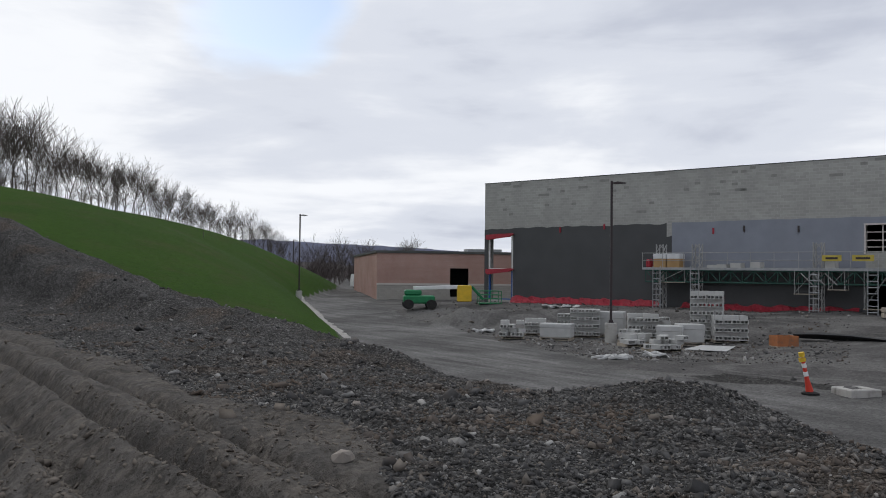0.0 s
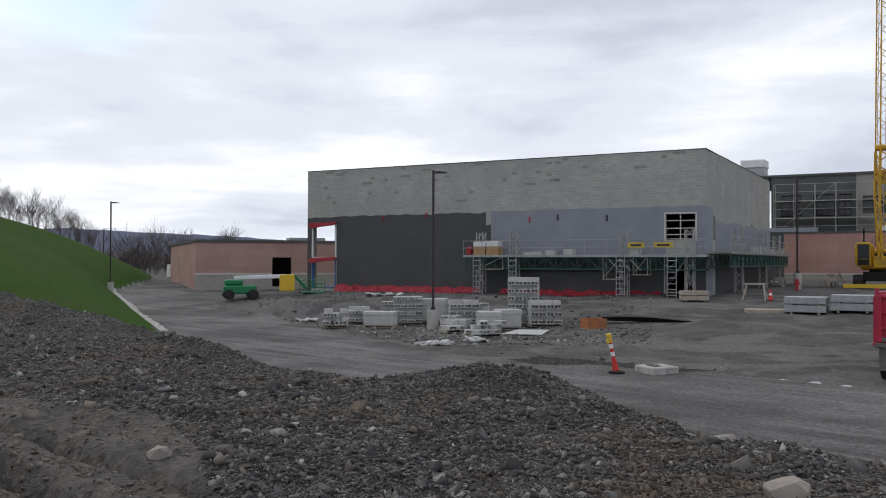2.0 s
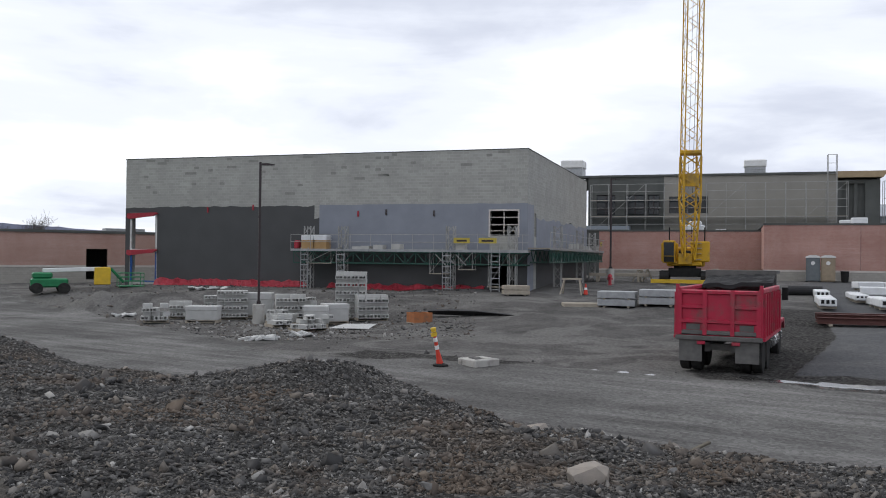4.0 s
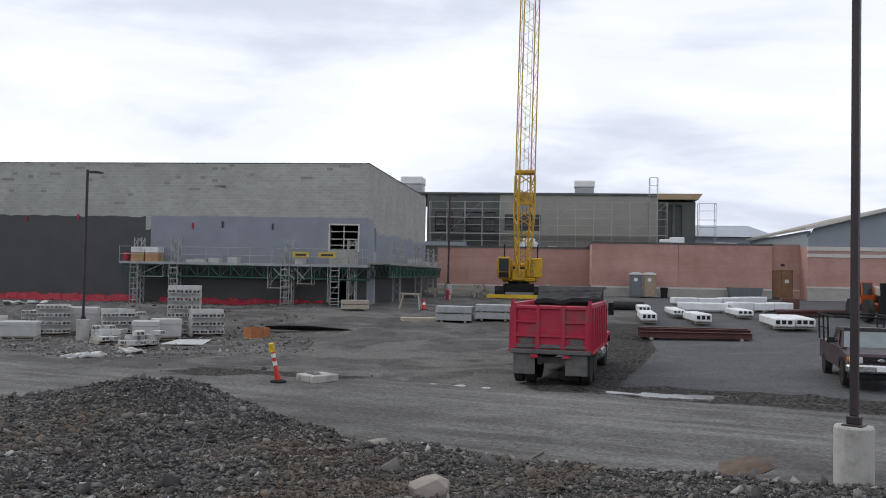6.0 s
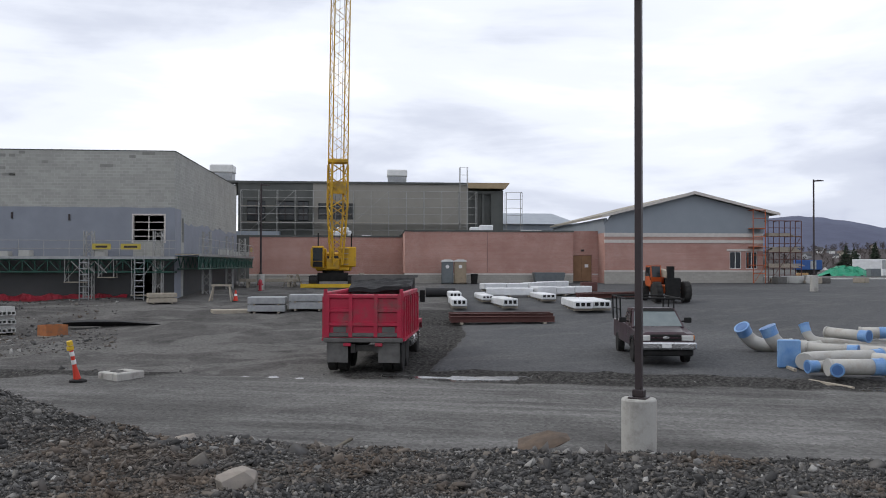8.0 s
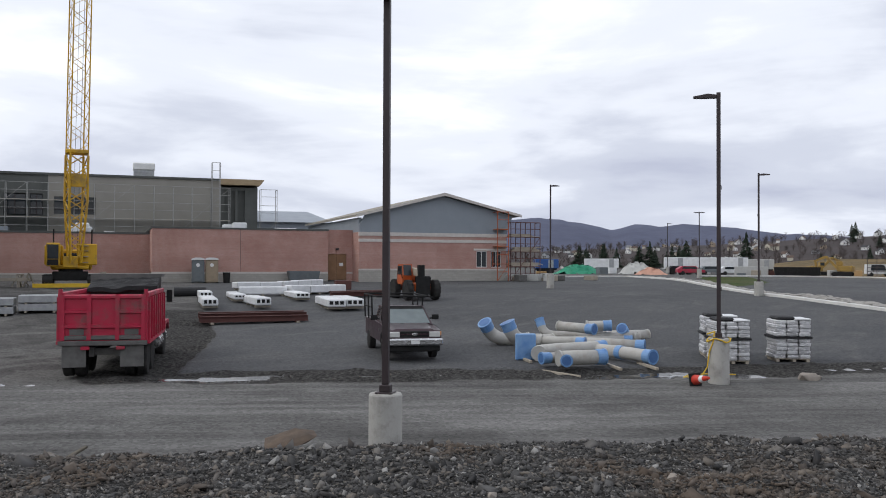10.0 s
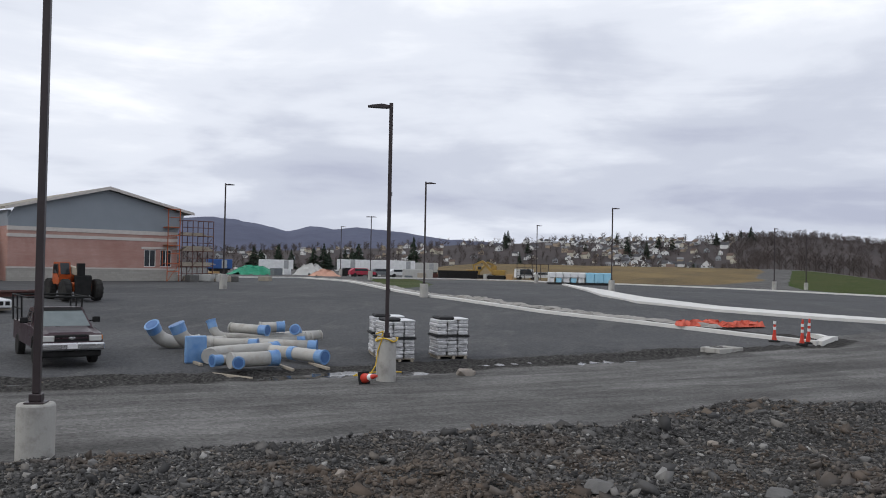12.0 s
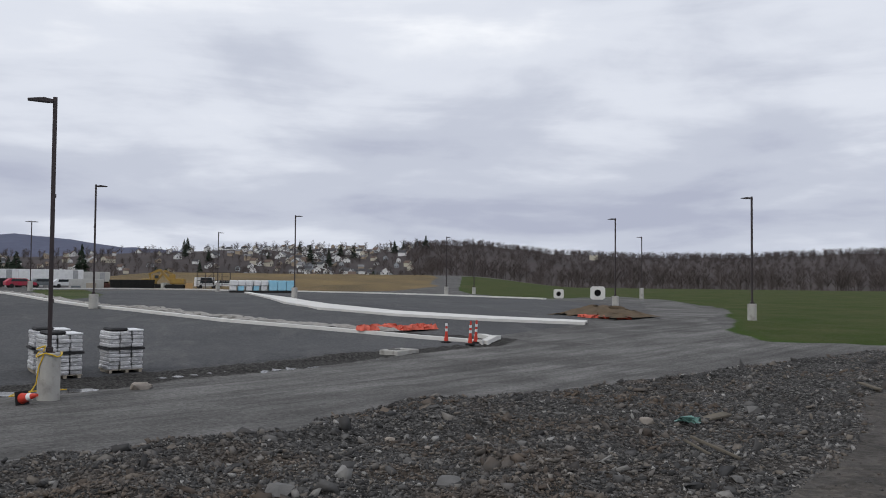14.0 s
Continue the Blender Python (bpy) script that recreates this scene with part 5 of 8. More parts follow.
def crane(m):
    t = thing("crawler_crane", m, "yellow crawler crane with a tall lattice boom", "crane")
    for sx in (-1, 1):
        tr = part("crawler_track", Solid().prism([(-2.6, 0.35), (-2.35, 0.08), (2.35, 0.08), (2.6, 0.35), (2.6, 0.6), (2.35, 0.9), (-2.35, 0.9), (-2.6, 0.6)], -0.35, 0.35, Matrix.Translation((sx * 1.6, 0, 0)) @ Matrix.Rotation(radians(90), 4, "Z")), M_BLACK, t)
        for k in range(18):
            y = -2.35 + k * 0.276
            part("track_shoe", Solid().box(sx * 1.6 - 0.38, y, 0.0, sx * 1.6 + 0.38, y + 0.2, 0.078), M_BLACK, tr)
            part("track_shoe", Solid().box(sx * 1.6 - 0.38, y, 0.902, sx * 1.6 + 0.38, y + 0.2, 0.96), M_BLACK, tr)
    part("carbody", Solid().cbox(-1.3, -1.2, 0.5, 1.3, 1.2, 1.2, 0.05), M_BLACK, t)
    part("slew_ring", Solid().lathe([(0.9, 1.2), (0.9, 1.4), (0.0, 1.4)], 20), M_BLACK, t)
    part("machine_deck", Solid().cbox(-1.35, -1.0, 1.4, 1.35, 3.0, 1.7, 0.05), M_CRANE, t)
    part("engine_house", Solid().cbox(0.45, -0.9, 1.702, 1.95, 3.0, 3.4, 0.08), M_CRANE, t, "yellow engine house")
    part("engine_house", Solid().cbox(-1.95, 0.6, 1.702, -0.6, 3.0, 3.3, 0.08), M_CRANE, t)
    part("counterweight", Solid().cbox(-1.6, 3.0, 1.3, 1.6, 3.8, 3.0, 0.15), M_CRANE, t)
    cab = part("operator_cab", Solid().cbox(-1.75, -1.7, 1.6, -0.75, 0.2, 3.45, 0.08), M_CRANE, t)
    part("cab_window", Solid().box(-1.65, -1.73, 2.2, -0.85, -1.702, 3.3), M_GLASS, cab)
    part("cab_door", Solid().box(-1.65, -1.72, 1.7, -0.85, -1.702, 2.15), M_BLACK, cab)
    for z in (1.9, 2.35, 2.8, 3.2):
        part("house_step", Solid().box(0.7, -1.1, z, 1.3, -0.902, z + 0.06), M_TIMBER, t)
    part("winch_drum", Solid().tube((-0.5, -0.5, 2.2), (0.5, -0.5, 2.2), 0.45, 14), M_BLACK, t)
    part("boom_foot", Solid().cbox(-0.55, -1.5, 1.5, 0.55, -1.0, 2.4, 0.05), M_CRANE, t)
    for x in (-1.3, 1.55):
        part("exhaust_stack", Solid().tube((x, 0.9, 3.3), (x, 0.9, 4.6), 0.06, 8), M_BLACK, t)
    # boom: plated foot section, then open lattice to far overhead
    foot, tip = Vector((0.3, -1.25, 1.9)), Vector((0.85, -3.2, 46.0))
    a, b = foot, foot.lerp(tip, 0.11)
    ch, la = lattice(t, a, b, 0.8, 1.36, 6, 0.09, 0.05)
    for c in ch:
        part("boom_base_chord", c, M_CRANE, t)
    part("boom_base_lacing", la, M_CRANE, t)
    part("boom_plate", Solid().box(-0.68, -0.7, 0, 0.68, -0.6, 1.0, Matrix.Translation(foot.lerp(tip, 0.135)) @ pose(0, 0, 0, 2.5, 0.5, 0)).box(-0.68, 0.6, 0, 0.68, 0.7, 1.0, Matrix.Translation(foot.lerp(tip, 0.135)) @ pose(0, 0, 0, 2.5, 0.5, 0)), M_CRANE, t)
    mid = foot.lerp(tip, 0.19)
    ch, la = lattice(t, b, mid, 1.36, 1.33, 4, 0.1, 0.06)
    for one in ch:
        part("boom_section_chord", one, M_CRANE, t)
    part("boom_section_lacing", la, M_CRANE, t)
    ch, la = lattice(t, mid, tip, 1.32, 1.24, 40, 0.055, 0.026)
    for one in ch:
        part("boom_chord", one, M_CRANE, t)
    part("boom_lacing", la, M_CRANE, t)
    part("boom_collar", Solid().cbox(-0.85, -0.6, 0, 0.85, 0.6, 0.35, 0.08, Matrix.Translation(foot.lerp(tip, 0.192))), M_CRANE, t)
    for x in (-0.5, 0.45):
        part("pendant_rope", Solid().tube((x, 2.2, 3.2), tip + Vector((x, 0.7, 0)), 0.018, 5), M_BLACK, t)
    part("hoist_rope", Solid().tube((0.1, -0.5, 2.5), tip + Vector((0.1, -0.2, 0)), 0.014, 5), M_BLACK, t)
    part("blocking", Solid().box(-2.6, -2.9, 0, 2.4, -2.5, 0.3), M_YELLOW, t, "yellow timber mat in front of the tracks")
    return t


def boom_lift(m):
    t = thing("boom_lift", m, "green and white articulated boom lift with an orange basket", "boom lift")
    part("base_body", Solid().cbox(-1.5, -0.9, 0.5, 1.1, 0.9, 1.25, 0.12).cbox(-1.4, -0.8, 1.252, 0.0, 0.8, 1.75, 0.12), M_LIFTGREEN, t)
    for x in (-1.1, 0.8):
        for y in (-0.9, 0.9):
            mm = Matrix.Translation((x, y, 0.45)) @ Matrix.Rotation(radians(90), 4, "X")
            hub = part("wheel", Solid().lathe([(0.0, -0.1), (0.25, -0.1), (0.25, 0.1), (0.0, 0.1)], 14, mm), M_LIFTGREEN, t)
            part("tyre", Solid().lathe([(0.26, -0.16), (0.42, -0.16), (0.45, -0.1), (0.45, 0.1), (0.42, 0.16), (0.26, 0.16)], 18, mm), M_TYRE, hub)
    part("boom_arm", Solid().cbox(-0.6, -0.15, 1.75, 3.6, 0.15, 2.1, 0.04, Matrix.Rotation(radians(-2), 4, "Y")), M_WHITE, t, "white telescopic arm")
    part("arm_joint", Solid().cbox(3.0, -0.25, 0.7, 4.2, 0.25, 2.2, 0.06), M_YELLOW, t, "yellow arm joint")
    part("jib", Solid().tube((4.2, 0, 2.1), (5.2, 0, 0.9), 0.12, 8), M_LIFTGREEN, t)
    basket = part("basket_floor", Solid().box(4.8, -0.9, 0.55, 6.6, 0.9, 0.62), M_LIFTGREEN, t)
    for z in (1.0, 1.35, 1.7):
        part("basket_rail", Solid().path([(4.8, -0.9, z), (6.6, -0.9, z), (6.6, 0.9, z), (4.8, 0.9, z), (4.8, -0.9, z)], 0.03, 6), M_LIFTGREEN, basket)
    for x, y in ((4.8, -0.9), (5.7, -0.9), (6.6, -0.9), (6.6, 0.9), (5.7, 0.9), (4.8, 0.9)):
        part("basket_post", Solid().tube((x, y, 0.2), (x, y, 1.7), 0.03, 6), M_LIFTGREEN, basket)
    return t


dump_truck(at_ground(16.8, 22.0, heading(45.5)))
pickup(at_ground(26.7, 18.1, heading(225)))
telehandler(at_ground(47.0, 31.2, -126) @ Matrix.Scale(0.95, 4))
crane(at_ground(43.62, 62.0, heading(216) + 180))
boom_lift(at_ground(-4.6, 64.6, 8) @ Matrix.Diagonal((0.88, 0.8, 0.8, 1)))

# ---- yard: things near the haul road ----


def delineator(m, lean=0.0, light=True, tall=1.05):
    t = thing("traffic_delineator", m, "orange and white traffic delineator on a rubber base", "traffic post", "traffic delineators")
    k = Matrix.Rotation(radians(lean), 4, "Y")
    part("base", Solid().lathe([(0.26, 0), (0.26, 0.05), (0.1, 0.09), (0.0, 0.09)], 8), M_BLACK, t)
    part("post", Solid().lathe([(0.11, 0.09), (0.06, 0.5), (0.055, tall), (0.0, tall)], 14, k), M_SAFETY, t)
    for z in (0.55, 0.8):
        part("reflective_band", Solid().lathe([(0.066, z), (0.064, z + 0.13)], 14, k), M_REFLECT, t)
    if light:
        part("warning_light", Solid().box(-0.1, -0.05, tall, 0.07, 0.05, tall + 0.12, k).lathe([(0.0, tall + 0.13), (0.085, tall + 0.15), (0.085, tall + 0.27), (0.0, tall + 0.29)], 12, k), M_YELLOW, t, "yellow warning light")
    else:
        part("handle", Solid().box(-0.05, -0.02, tall, 0.05, 0.02, tall + 0.12, k), M_SAFETY, t)
    return t


delineator(at_ground(9.46, 26.2, 10), -13, True, 0.98)
for x, y, lean in ((41.9, -7.5, 2), (41.0, -8.5, 3), (41.7, -8.9, 5)):
    delineator(at_ground(x, y, 200), lean, False, 1.0 if lean > 2 else 0.75)


def cone(m):
    t = thing("traffic_cone", m, "orange traffic cone with white band", "traffic cone", "traffic cones")
    part("base", Solid().cbox(-0.2, -0.2, 0, 0.2, 0.2, 0.04, 0.01), M_BLACK, t)
    part("body", Solid().lathe([(0.15, 0.04), (0.04, 0.7), (0.0, 0.7)], 16), M_SAFETY, t)
    part("reflective_band", Solid().lathe([(0.105, 0.33), (0.082, 0.47)], 16), M_REFLECT, t)
    return t


fallen = cone(at_ground(25.5, 6.85, 30, 0.17) @ pose(0, 0, 0, 0, 0, 200) @ pose(0, 0, 0, 0, 78, 0))
tagged(fallen, "toppled orange traffic cone beside the lamp base")
cone(at_ground(27.2, 49.0))
cone(at_ground(30.5, 61.0))

tape = Solid()
rng = random.Random(9)
pts = [Vector((0.34 * math.cos(a), 0.34 * math.sin(a), 1.15 + 0.06 * math.sin(3 * a))) for a in np.linspace(0, 6.28, 14)]
tape.path(pts, 0.022, 5)
tape.path([(0.3, 0.1, 1.16), (0.33, -0.05, 0.8), (0.36, -0.1, 0.35), (0.5, -0.2, 0.06), (0.9, -0.5, 0.04), (0.3, -0.9, 0.04), (-0.5, -0.7, 0.04), (-0.9, -0.2, 0.05)], 0.02, 5)
tape.path([(-0.1, -0.32, 1.16), (-0.2, -0.36, 1.36), (0.12, -0.34, 1.3)], 0.025, 5)
tape_ob = tagged(part("caution_tape", tape, M_YELLOW), "loose yellow caution tape round the lamp base", "tape")
tape_ob.matrix_world = pose(26.4, 6.4, 0.12, 0, 0, 150)


def drain(m, w, d):
    t = thing("drain_frame", m, "square concrete storm drain collar with broken stone", "drain")
    for a in ((-w / 2, -d / 2, w / 2, -d / 2 + 0.22), (-w / 2, d / 2 - 0.22, w / 2, d / 2), (-w / 2, -d / 2 + 0.222, -w / 2 + 0.22, d / 2 - 0.222), (w / 2 - 0.22, -d / 2 + 0.222, w / 2, d / 2 - 0.222)):
        part("collar_side", Solid().cbox(a[0], a[1], -0.2, a[2], a[3], 0.19, 0.03), M_CONC, t)
    # near-black block painted as the shade down the drain
    part("pit", Solid().box(-w / 2 + 0.23, -d / 2 + 0.23, -0.15, w / 2 - 0.23, d / 2 - 0.23, 0.02), M_DARK, t)
    rr = random.Random(11)
    for i in range(14):
        x, y, q = rr.uniform(-w / 2 + 0.3, w / 2 - 0.3), rr.uniform(-d / 2 + 0.3, d / 2 - 0.3), rr.uniform(0.08, 0.16)
        part("stone", Solid().lathe([(0.0, 0), (q * 0.9, q * 0.2), (q, q * 0.7), (q * 0.5, q * 1.25), (0.0, q * 1.3)], 6, Matrix.Translation((x, y, 0.03)) @ Matrix.Rotation(rr.uniform(0, 6), 4, "Z") @ Matrix.Diagonal((1, rr.uniform(0.6, 1), 1, 1))), M_GRIME, t)
    return t


drain(at_ground(10.8, 26.3, 15), 1.0, 0.95)
drain(at_ground(37.8, -4.8, -45), 1.5, 1.0)

# pipes with taped ends, piled on the asphalt


def smooth_line(pts, per=5):
    """Points along a curve through pts."""
    p = [Vector(q) for q in pts]
    if len(p) < 3:
        return p
    out = []
    for i in range(len(p) - 1):
        a, b, c, d = p[max(i - 1, 0)], p[i], p[i + 1], p[min(i + 2, len(p) - 1)]
        for k in range(per):
            f = k / per
            out.append(0.5 * ((2 * b) + (c - a) * f + (2 * a - 5 * b + 4 * c - d) * f * f + (3 * b - a - 3 * c + d) * f ** 3))
    return out + [p[-1]]


def swept(line, r, n=18, closed=True):
    """A round bar of radius r along a line."""
    s = Solid()
    side = None
    for k, p in enumerate(line):
        d = (line[min(k + 1, len(line) - 1)] - line[max(k - 1, 0)]).normalized()
        ref = side if side is not None else (Vector((0, 0, 1)) if abs(d.z) < 0.8 else Vector((1, 0, 0)))
        side = (ref - d * ref.dot(d)).normalized()
        other = d.cross(side)
        s.v += [tuple(p + (side * math.cos(2 * math.pi * i / n) + other * math.sin(2 * math.pi * i / n)) * r) for i in range(n)]
    m = len(line)
    s.f = [(k * n + i, k * n + (i + 1) % n, (k + 1) * n + (i + 1) % n, (k + 1) * n + i) for k in range(m - 1) for i in range(n)]
    if closed:
        s.f += [tuple(range(n - 1, -1, -1)), tuple((m - 1) * n + i for i in range(n))]
    return s


# darker copy of the blue film, painted as shade in the pipe mouth
M_BORE = plain("shaded_blue_film", (0.05, 0.13, 0.32), (0.09, 0.19, 0.40), 0.4, bump=0.3)
PILE_Z = 0.215


def pipe_run(pts, r, caps, bend=False):
    """caps: 1 film over the first end, 2 over the last, 4 a collar of film half-way."""
    base = Vector((*pts[0][:2], PILE_Z))
    line = [Vector((x, y, z + PILE_Z)) - base for x, y, z in pts]
    t = thing("pipe_elbow" if bend else "pipe", Matrix.Translation(base), "grey bent pipe elbow with blue film over its ends" if bend else ("grey wrapped pipe with blue film over its ends" if caps else "grey wrapped pipe lying in the pile"), "pipe", "pile of pipes")
    line = smooth_line(line)
    part("barrel", swept(line, r), M_DUCT, t, smooth=False).data.shade_smooth()
    for bit, e, inner in ((1, line[0], line[1]), (2, line[-1], line[-2])):
        d = (e - inner).normalized()
        if caps & bit:
            part("end_film", Solid().tube(e - d * 0.26, e + d * 0.03, r + 0.014, 20), M_BLUEWRAP, t, "blue plastic film cap")
            part("flange", swept([e + d * 0.03, e + d * 0.075], r + 0.035, 20), M_BLUEWRAP, t)
            part("bore_shade_disc", Solid().tube(e + d * 0.076, e + d * 0.082, r * 0.88, 20), M_BORE, t)
        else:
            part("flange", swept([e - d * 0.05, e + d * 0.012], r + 0.022, 20), M_DUCT, t)
    if caps & 4:
        a, b = line[len(line) // 2 - 1], line[len(line) // 2]
        d = (b - a).normalized()
        c = (a + b) / 2
        part("joint_film", Solid().tube(c - d * 0.12, c + d * 0.12, r + 0.02, 18), M_BLUEWRAP, t)
    return t


pipe_run([(31.6, 16.7, 0.22), (35.45, 12.1, 0.22)], 0.2, 0)
pipe_run([(31.6, 15.3, 0.27), (30.85, 16.0, 0.28), (30.55, 16.4, 0.5), (30.2, 16.5, 0.92)], 0.26, 2, True)
pipe_run([(31.5, 14.2, 0.27), (30.5, 14.9, 0.28), (29.85, 15.05, 0.55), (29.65, 15.2, 1.0)], 0.27, 2, True)
pipe_run([(32.5, 15.25, 0.98), (32.48, 15.08, 0.62), (32.6, 14.8, 0.42), (33.0, 14.1, 0.38), (34.3, 11.9, 0.36)], 0.17, 1, True)
pipe_run([(32.3, 14.3, 0.80), (31.95, 12.7, 0.76)], 0.19, 2)
pipe_run([(33.2, 13.5, 0.78), (33.66, 12.7, 0.80)], 0.2, 2)
pipe_run([(34.9, 12.6, 0.45), (34.45, 12.35, 0.5), (34.05, 12.3, 0.66)], 0.2, 2, True)
pipe_run([(34.7, 13.3, 0.26), (36.2, 12.0, 0.26)], 0.25, 0)
pipe_run([(31.9, 15.1, 0.2), (34.1, 12.0, 0.24)], 0.16, 2)
pipe_run([(29.9, 13.9, 0.42), (30.1, 12.3, 0.40)], 0.17, 2)
pipe_run([(30.9, 13.0, 0.30), (31.4, 10.5, 0.24)], 0.24, 2)
pipe_run([(27.0, 12.6, 0.24), (27.35, 12.75, 0.25), (27.9, 12.5, 0.28), (29.7, 11.4, 0.30)], 0.24, 2, True)
pipe_run([(29.4, 11.5, 0.24), (28.9, 10.3, 0.24), (28.3, 9.1, 0.22)], 0.22, 6)
pipe_run([(26.0, 11.4, 0.24), (27.25, 10.4, 0.24)], 0.24, 2)
pipe_run([(26.1, 12.0, 0.2), (26.5, 11.75, 0.2)], 0.17, 1)
pipe_run([(26.7, 11.5, 0.2), (25.85, 11.05, 0.2)], 0.17, 2)
plate = Solid().cbox(-0.36, -0.09, 0.0, 0.36, 0.09, 0.92, 0.04).cbox(-0.25, 0.05, 0.15, 0.25, 0.5, 0.75, 0.12)
tagged(part("wrapped_fitting", plate, M_BLUEWRAP), "square pipe fitting wrapped in blue plastic film", "pipe").matrix_world = at_ground(27.4, 13.3, -48)
for i, (x, y, a) in enumerate(((27.3, 13.3, 42), (25.5, 11.1, 66), (27.3, 10.1, 40), (28.0, 9.15, 40), (31.0, 15.2, 20), (33.2, 13.2, 40))):
    tagged(part("timber_skid", Solid().cbox(-0.9, -0.05, 0, 0.9, 0.05, 0.09, 0.01), M_TIMBER), "grey timber skid lying under the pipes", "timber", "pipe skids").matrix_world = at_ground(x, y, a)


def bag_pallet(m, seed):
    t = thing("pallet_of_bags", m, "pallet of grey bags wrapped in clear film", "pallet", "pallets of bags")
    rr = random.Random(seed)
    for x in (-0.55, 0.0, 0.45):
        part("runner", Solid().box(x, -0.55, 0, x + 0.1, 0.55, 0.09), M_TIMBER, t)
    for i in range(6):
        part("deck_board", Solid().box(-0.6, -0.55 + i * 0.2, 0.092, 0.6, -0.42 + i * 0.2, 0.112), M_TIMBER, t)
    for layer in range(9):
        z = 0.115 + layer * 0.135 + (0.08 if layer > 4 else 0)
        for k in range(3):
            x = -0.58 + k * 0.395 + rr.uniform(-0.02, 0.02)
            y = rr.uniform(-0.03, 0.03)
            part("bag", Solid().cbox(x, -0.55 + y, z, x + 0.37, 0.55 + y, z + 0.137, 0.03), M_BAG, t)
    part("slip_sheet", Solid().box(-0.63, -0.6, 0.79, 0.63, 0.6, 0.865), M_CANVAS, t)
    part("top_sheet", Solid().cbox(-0.5, -0.5, 1.41, 0.1, 0.5, 1.53, 0.05), M_CANVAS, t, "black sheet on the top")
    part("top_film", Solid().cbox(0.05, -0.56, 1.41, 0.6, 0.56, 1.47, 0.02), M_WRAP, t)
    return t


def bag_material():
    k = Mat("bag_plastic", 0.3)
    tone = k.mix(k.chance(), (0.30, 0.30, 0.31), (0.52, 0.52, 0.53))
    streaks = k.ramp(k.noise(4.0, 5.0, 0.7, stretch=(1, 1, 5), warp=1.0), [(0.5, 0.0), (0.62, 1.0)])
    k.bump(k.noise(14.0, 4.0, warp=1.5), 0.7, 0.03)
    return k.done(k.mix(streaks, tone, (0.78, 0.78, 0.79)))


M_BAG = bag_material()
bag_pallet(at_ground(32.05, 5.55, -62), 1)
bag_pallet(at_ground(30.5, 7.2, -60), 2)
bag_pallet(at_ground(32.1, 7.95, -66), 3)

# ---- block pallets and rubbish in the yard ----


def cmu_mesh(c=0.0):
    """One hollow block with two cells."""
    s = Solid()
    s.box(-0.195, -0.095, 0, 0.195, -0.06, 0.19).box(-0.195, 0.06, 0, 0.195, 0.095, 0.19)
    for x in (-0.195, -0.02, 0.155):
        s.box(x, -0.06, 0, x + 0.04, 0.06, 0.19)
    return s


M_FILM = plain("dusty_clear_film", (0.50, 0.50, 0.49), (0.40, 0.40, 0.39), 0.45, scale=3, bump=0.4, distance=0.02)
CMU_DATA = cmu_mesh().mesh("concrete_block")
CMU_DATA.materials.append(M_CMU)


def block_pallet(m, nx, nz, seed, wrapped=False, messy=False):
    t = thing("pallet_of_blocks", m, "shrink-wrapped pallet of concrete blocks" if wrapped else ("tumbled heap of loose concrete blocks" if messy else "stacked pallet of hollow concrete blocks"), "pallet", "pallets of concrete blocks")
    rr = random.Random(seed)
    w = nx * 0.4
    part("pallet", Solid().box(-w / 2, -0.5, 0.0, w / 2, 0.5, 0.03).box(-w / 2, -0.5, 0.03, -w / 2 + 0.1, 0.5, 0.12).box(w / 2 - 0.1, -0.5, 0.03, w / 2, 0.5, 0.12).box(-w / 2, -0.5, 0.12, w / 2, 0.5, 0.145).weld(), M_TIMBER, t)
    if wrapped:
        part("wrapped_cube", Solid().cbox(-w / 2, -0.5, 0.146, w / 2, 0.5, 0.146 + nz * 0.17, 0.03), M_CMU, t)
        part("film", Solid().cbox(-w / 2 - 0.02, -0.52, 0.15 + nz * 0.12, w / 2 + 0.02, 0.52, 0.16 + nz * 0.172, 0.03), M_FILM, t)
        return t
    for z in range(nz):
        for y in range(2):
            for x in range(nx):
                if (z == nz - 1 and rr.random() < 0.18) or (messy and rr.random() < 0.45 * z / max(1, nz - 1) + 0.1):
                    continue
                b = new("concrete_block", CMU_DATA)
                b.parent = t
                turn = radians(90) if z % 2 == 0 and not messy else (rr.uniform(0, 3) if messy else 0)
                tip = Matrix.Rotation(radians(90), 4, "X") if (z % 2 == 0) else Matrix()
                b.matrix_local = Matrix.Translation((-w / 2 + 0.2 + x * 0.4 + rr.uniform(-0.01, 0.01), -0.25 + y * 0.5, 0.146 + z * 0.2 + (0.095 if z % 2 == 0 else 0))) @ (Matrix.Rotation(rr.uniform(-0.5, 0.5), 4, "Z") if messy else Matrix()) @ Matrix.Diagonal((1, 2.4 if z % 2 else 1, 1, 1)) @ (tip @ Matrix.Diagonal((1, 1, 2.4, 1)) if z % 2 == 0 else tip)
    return t


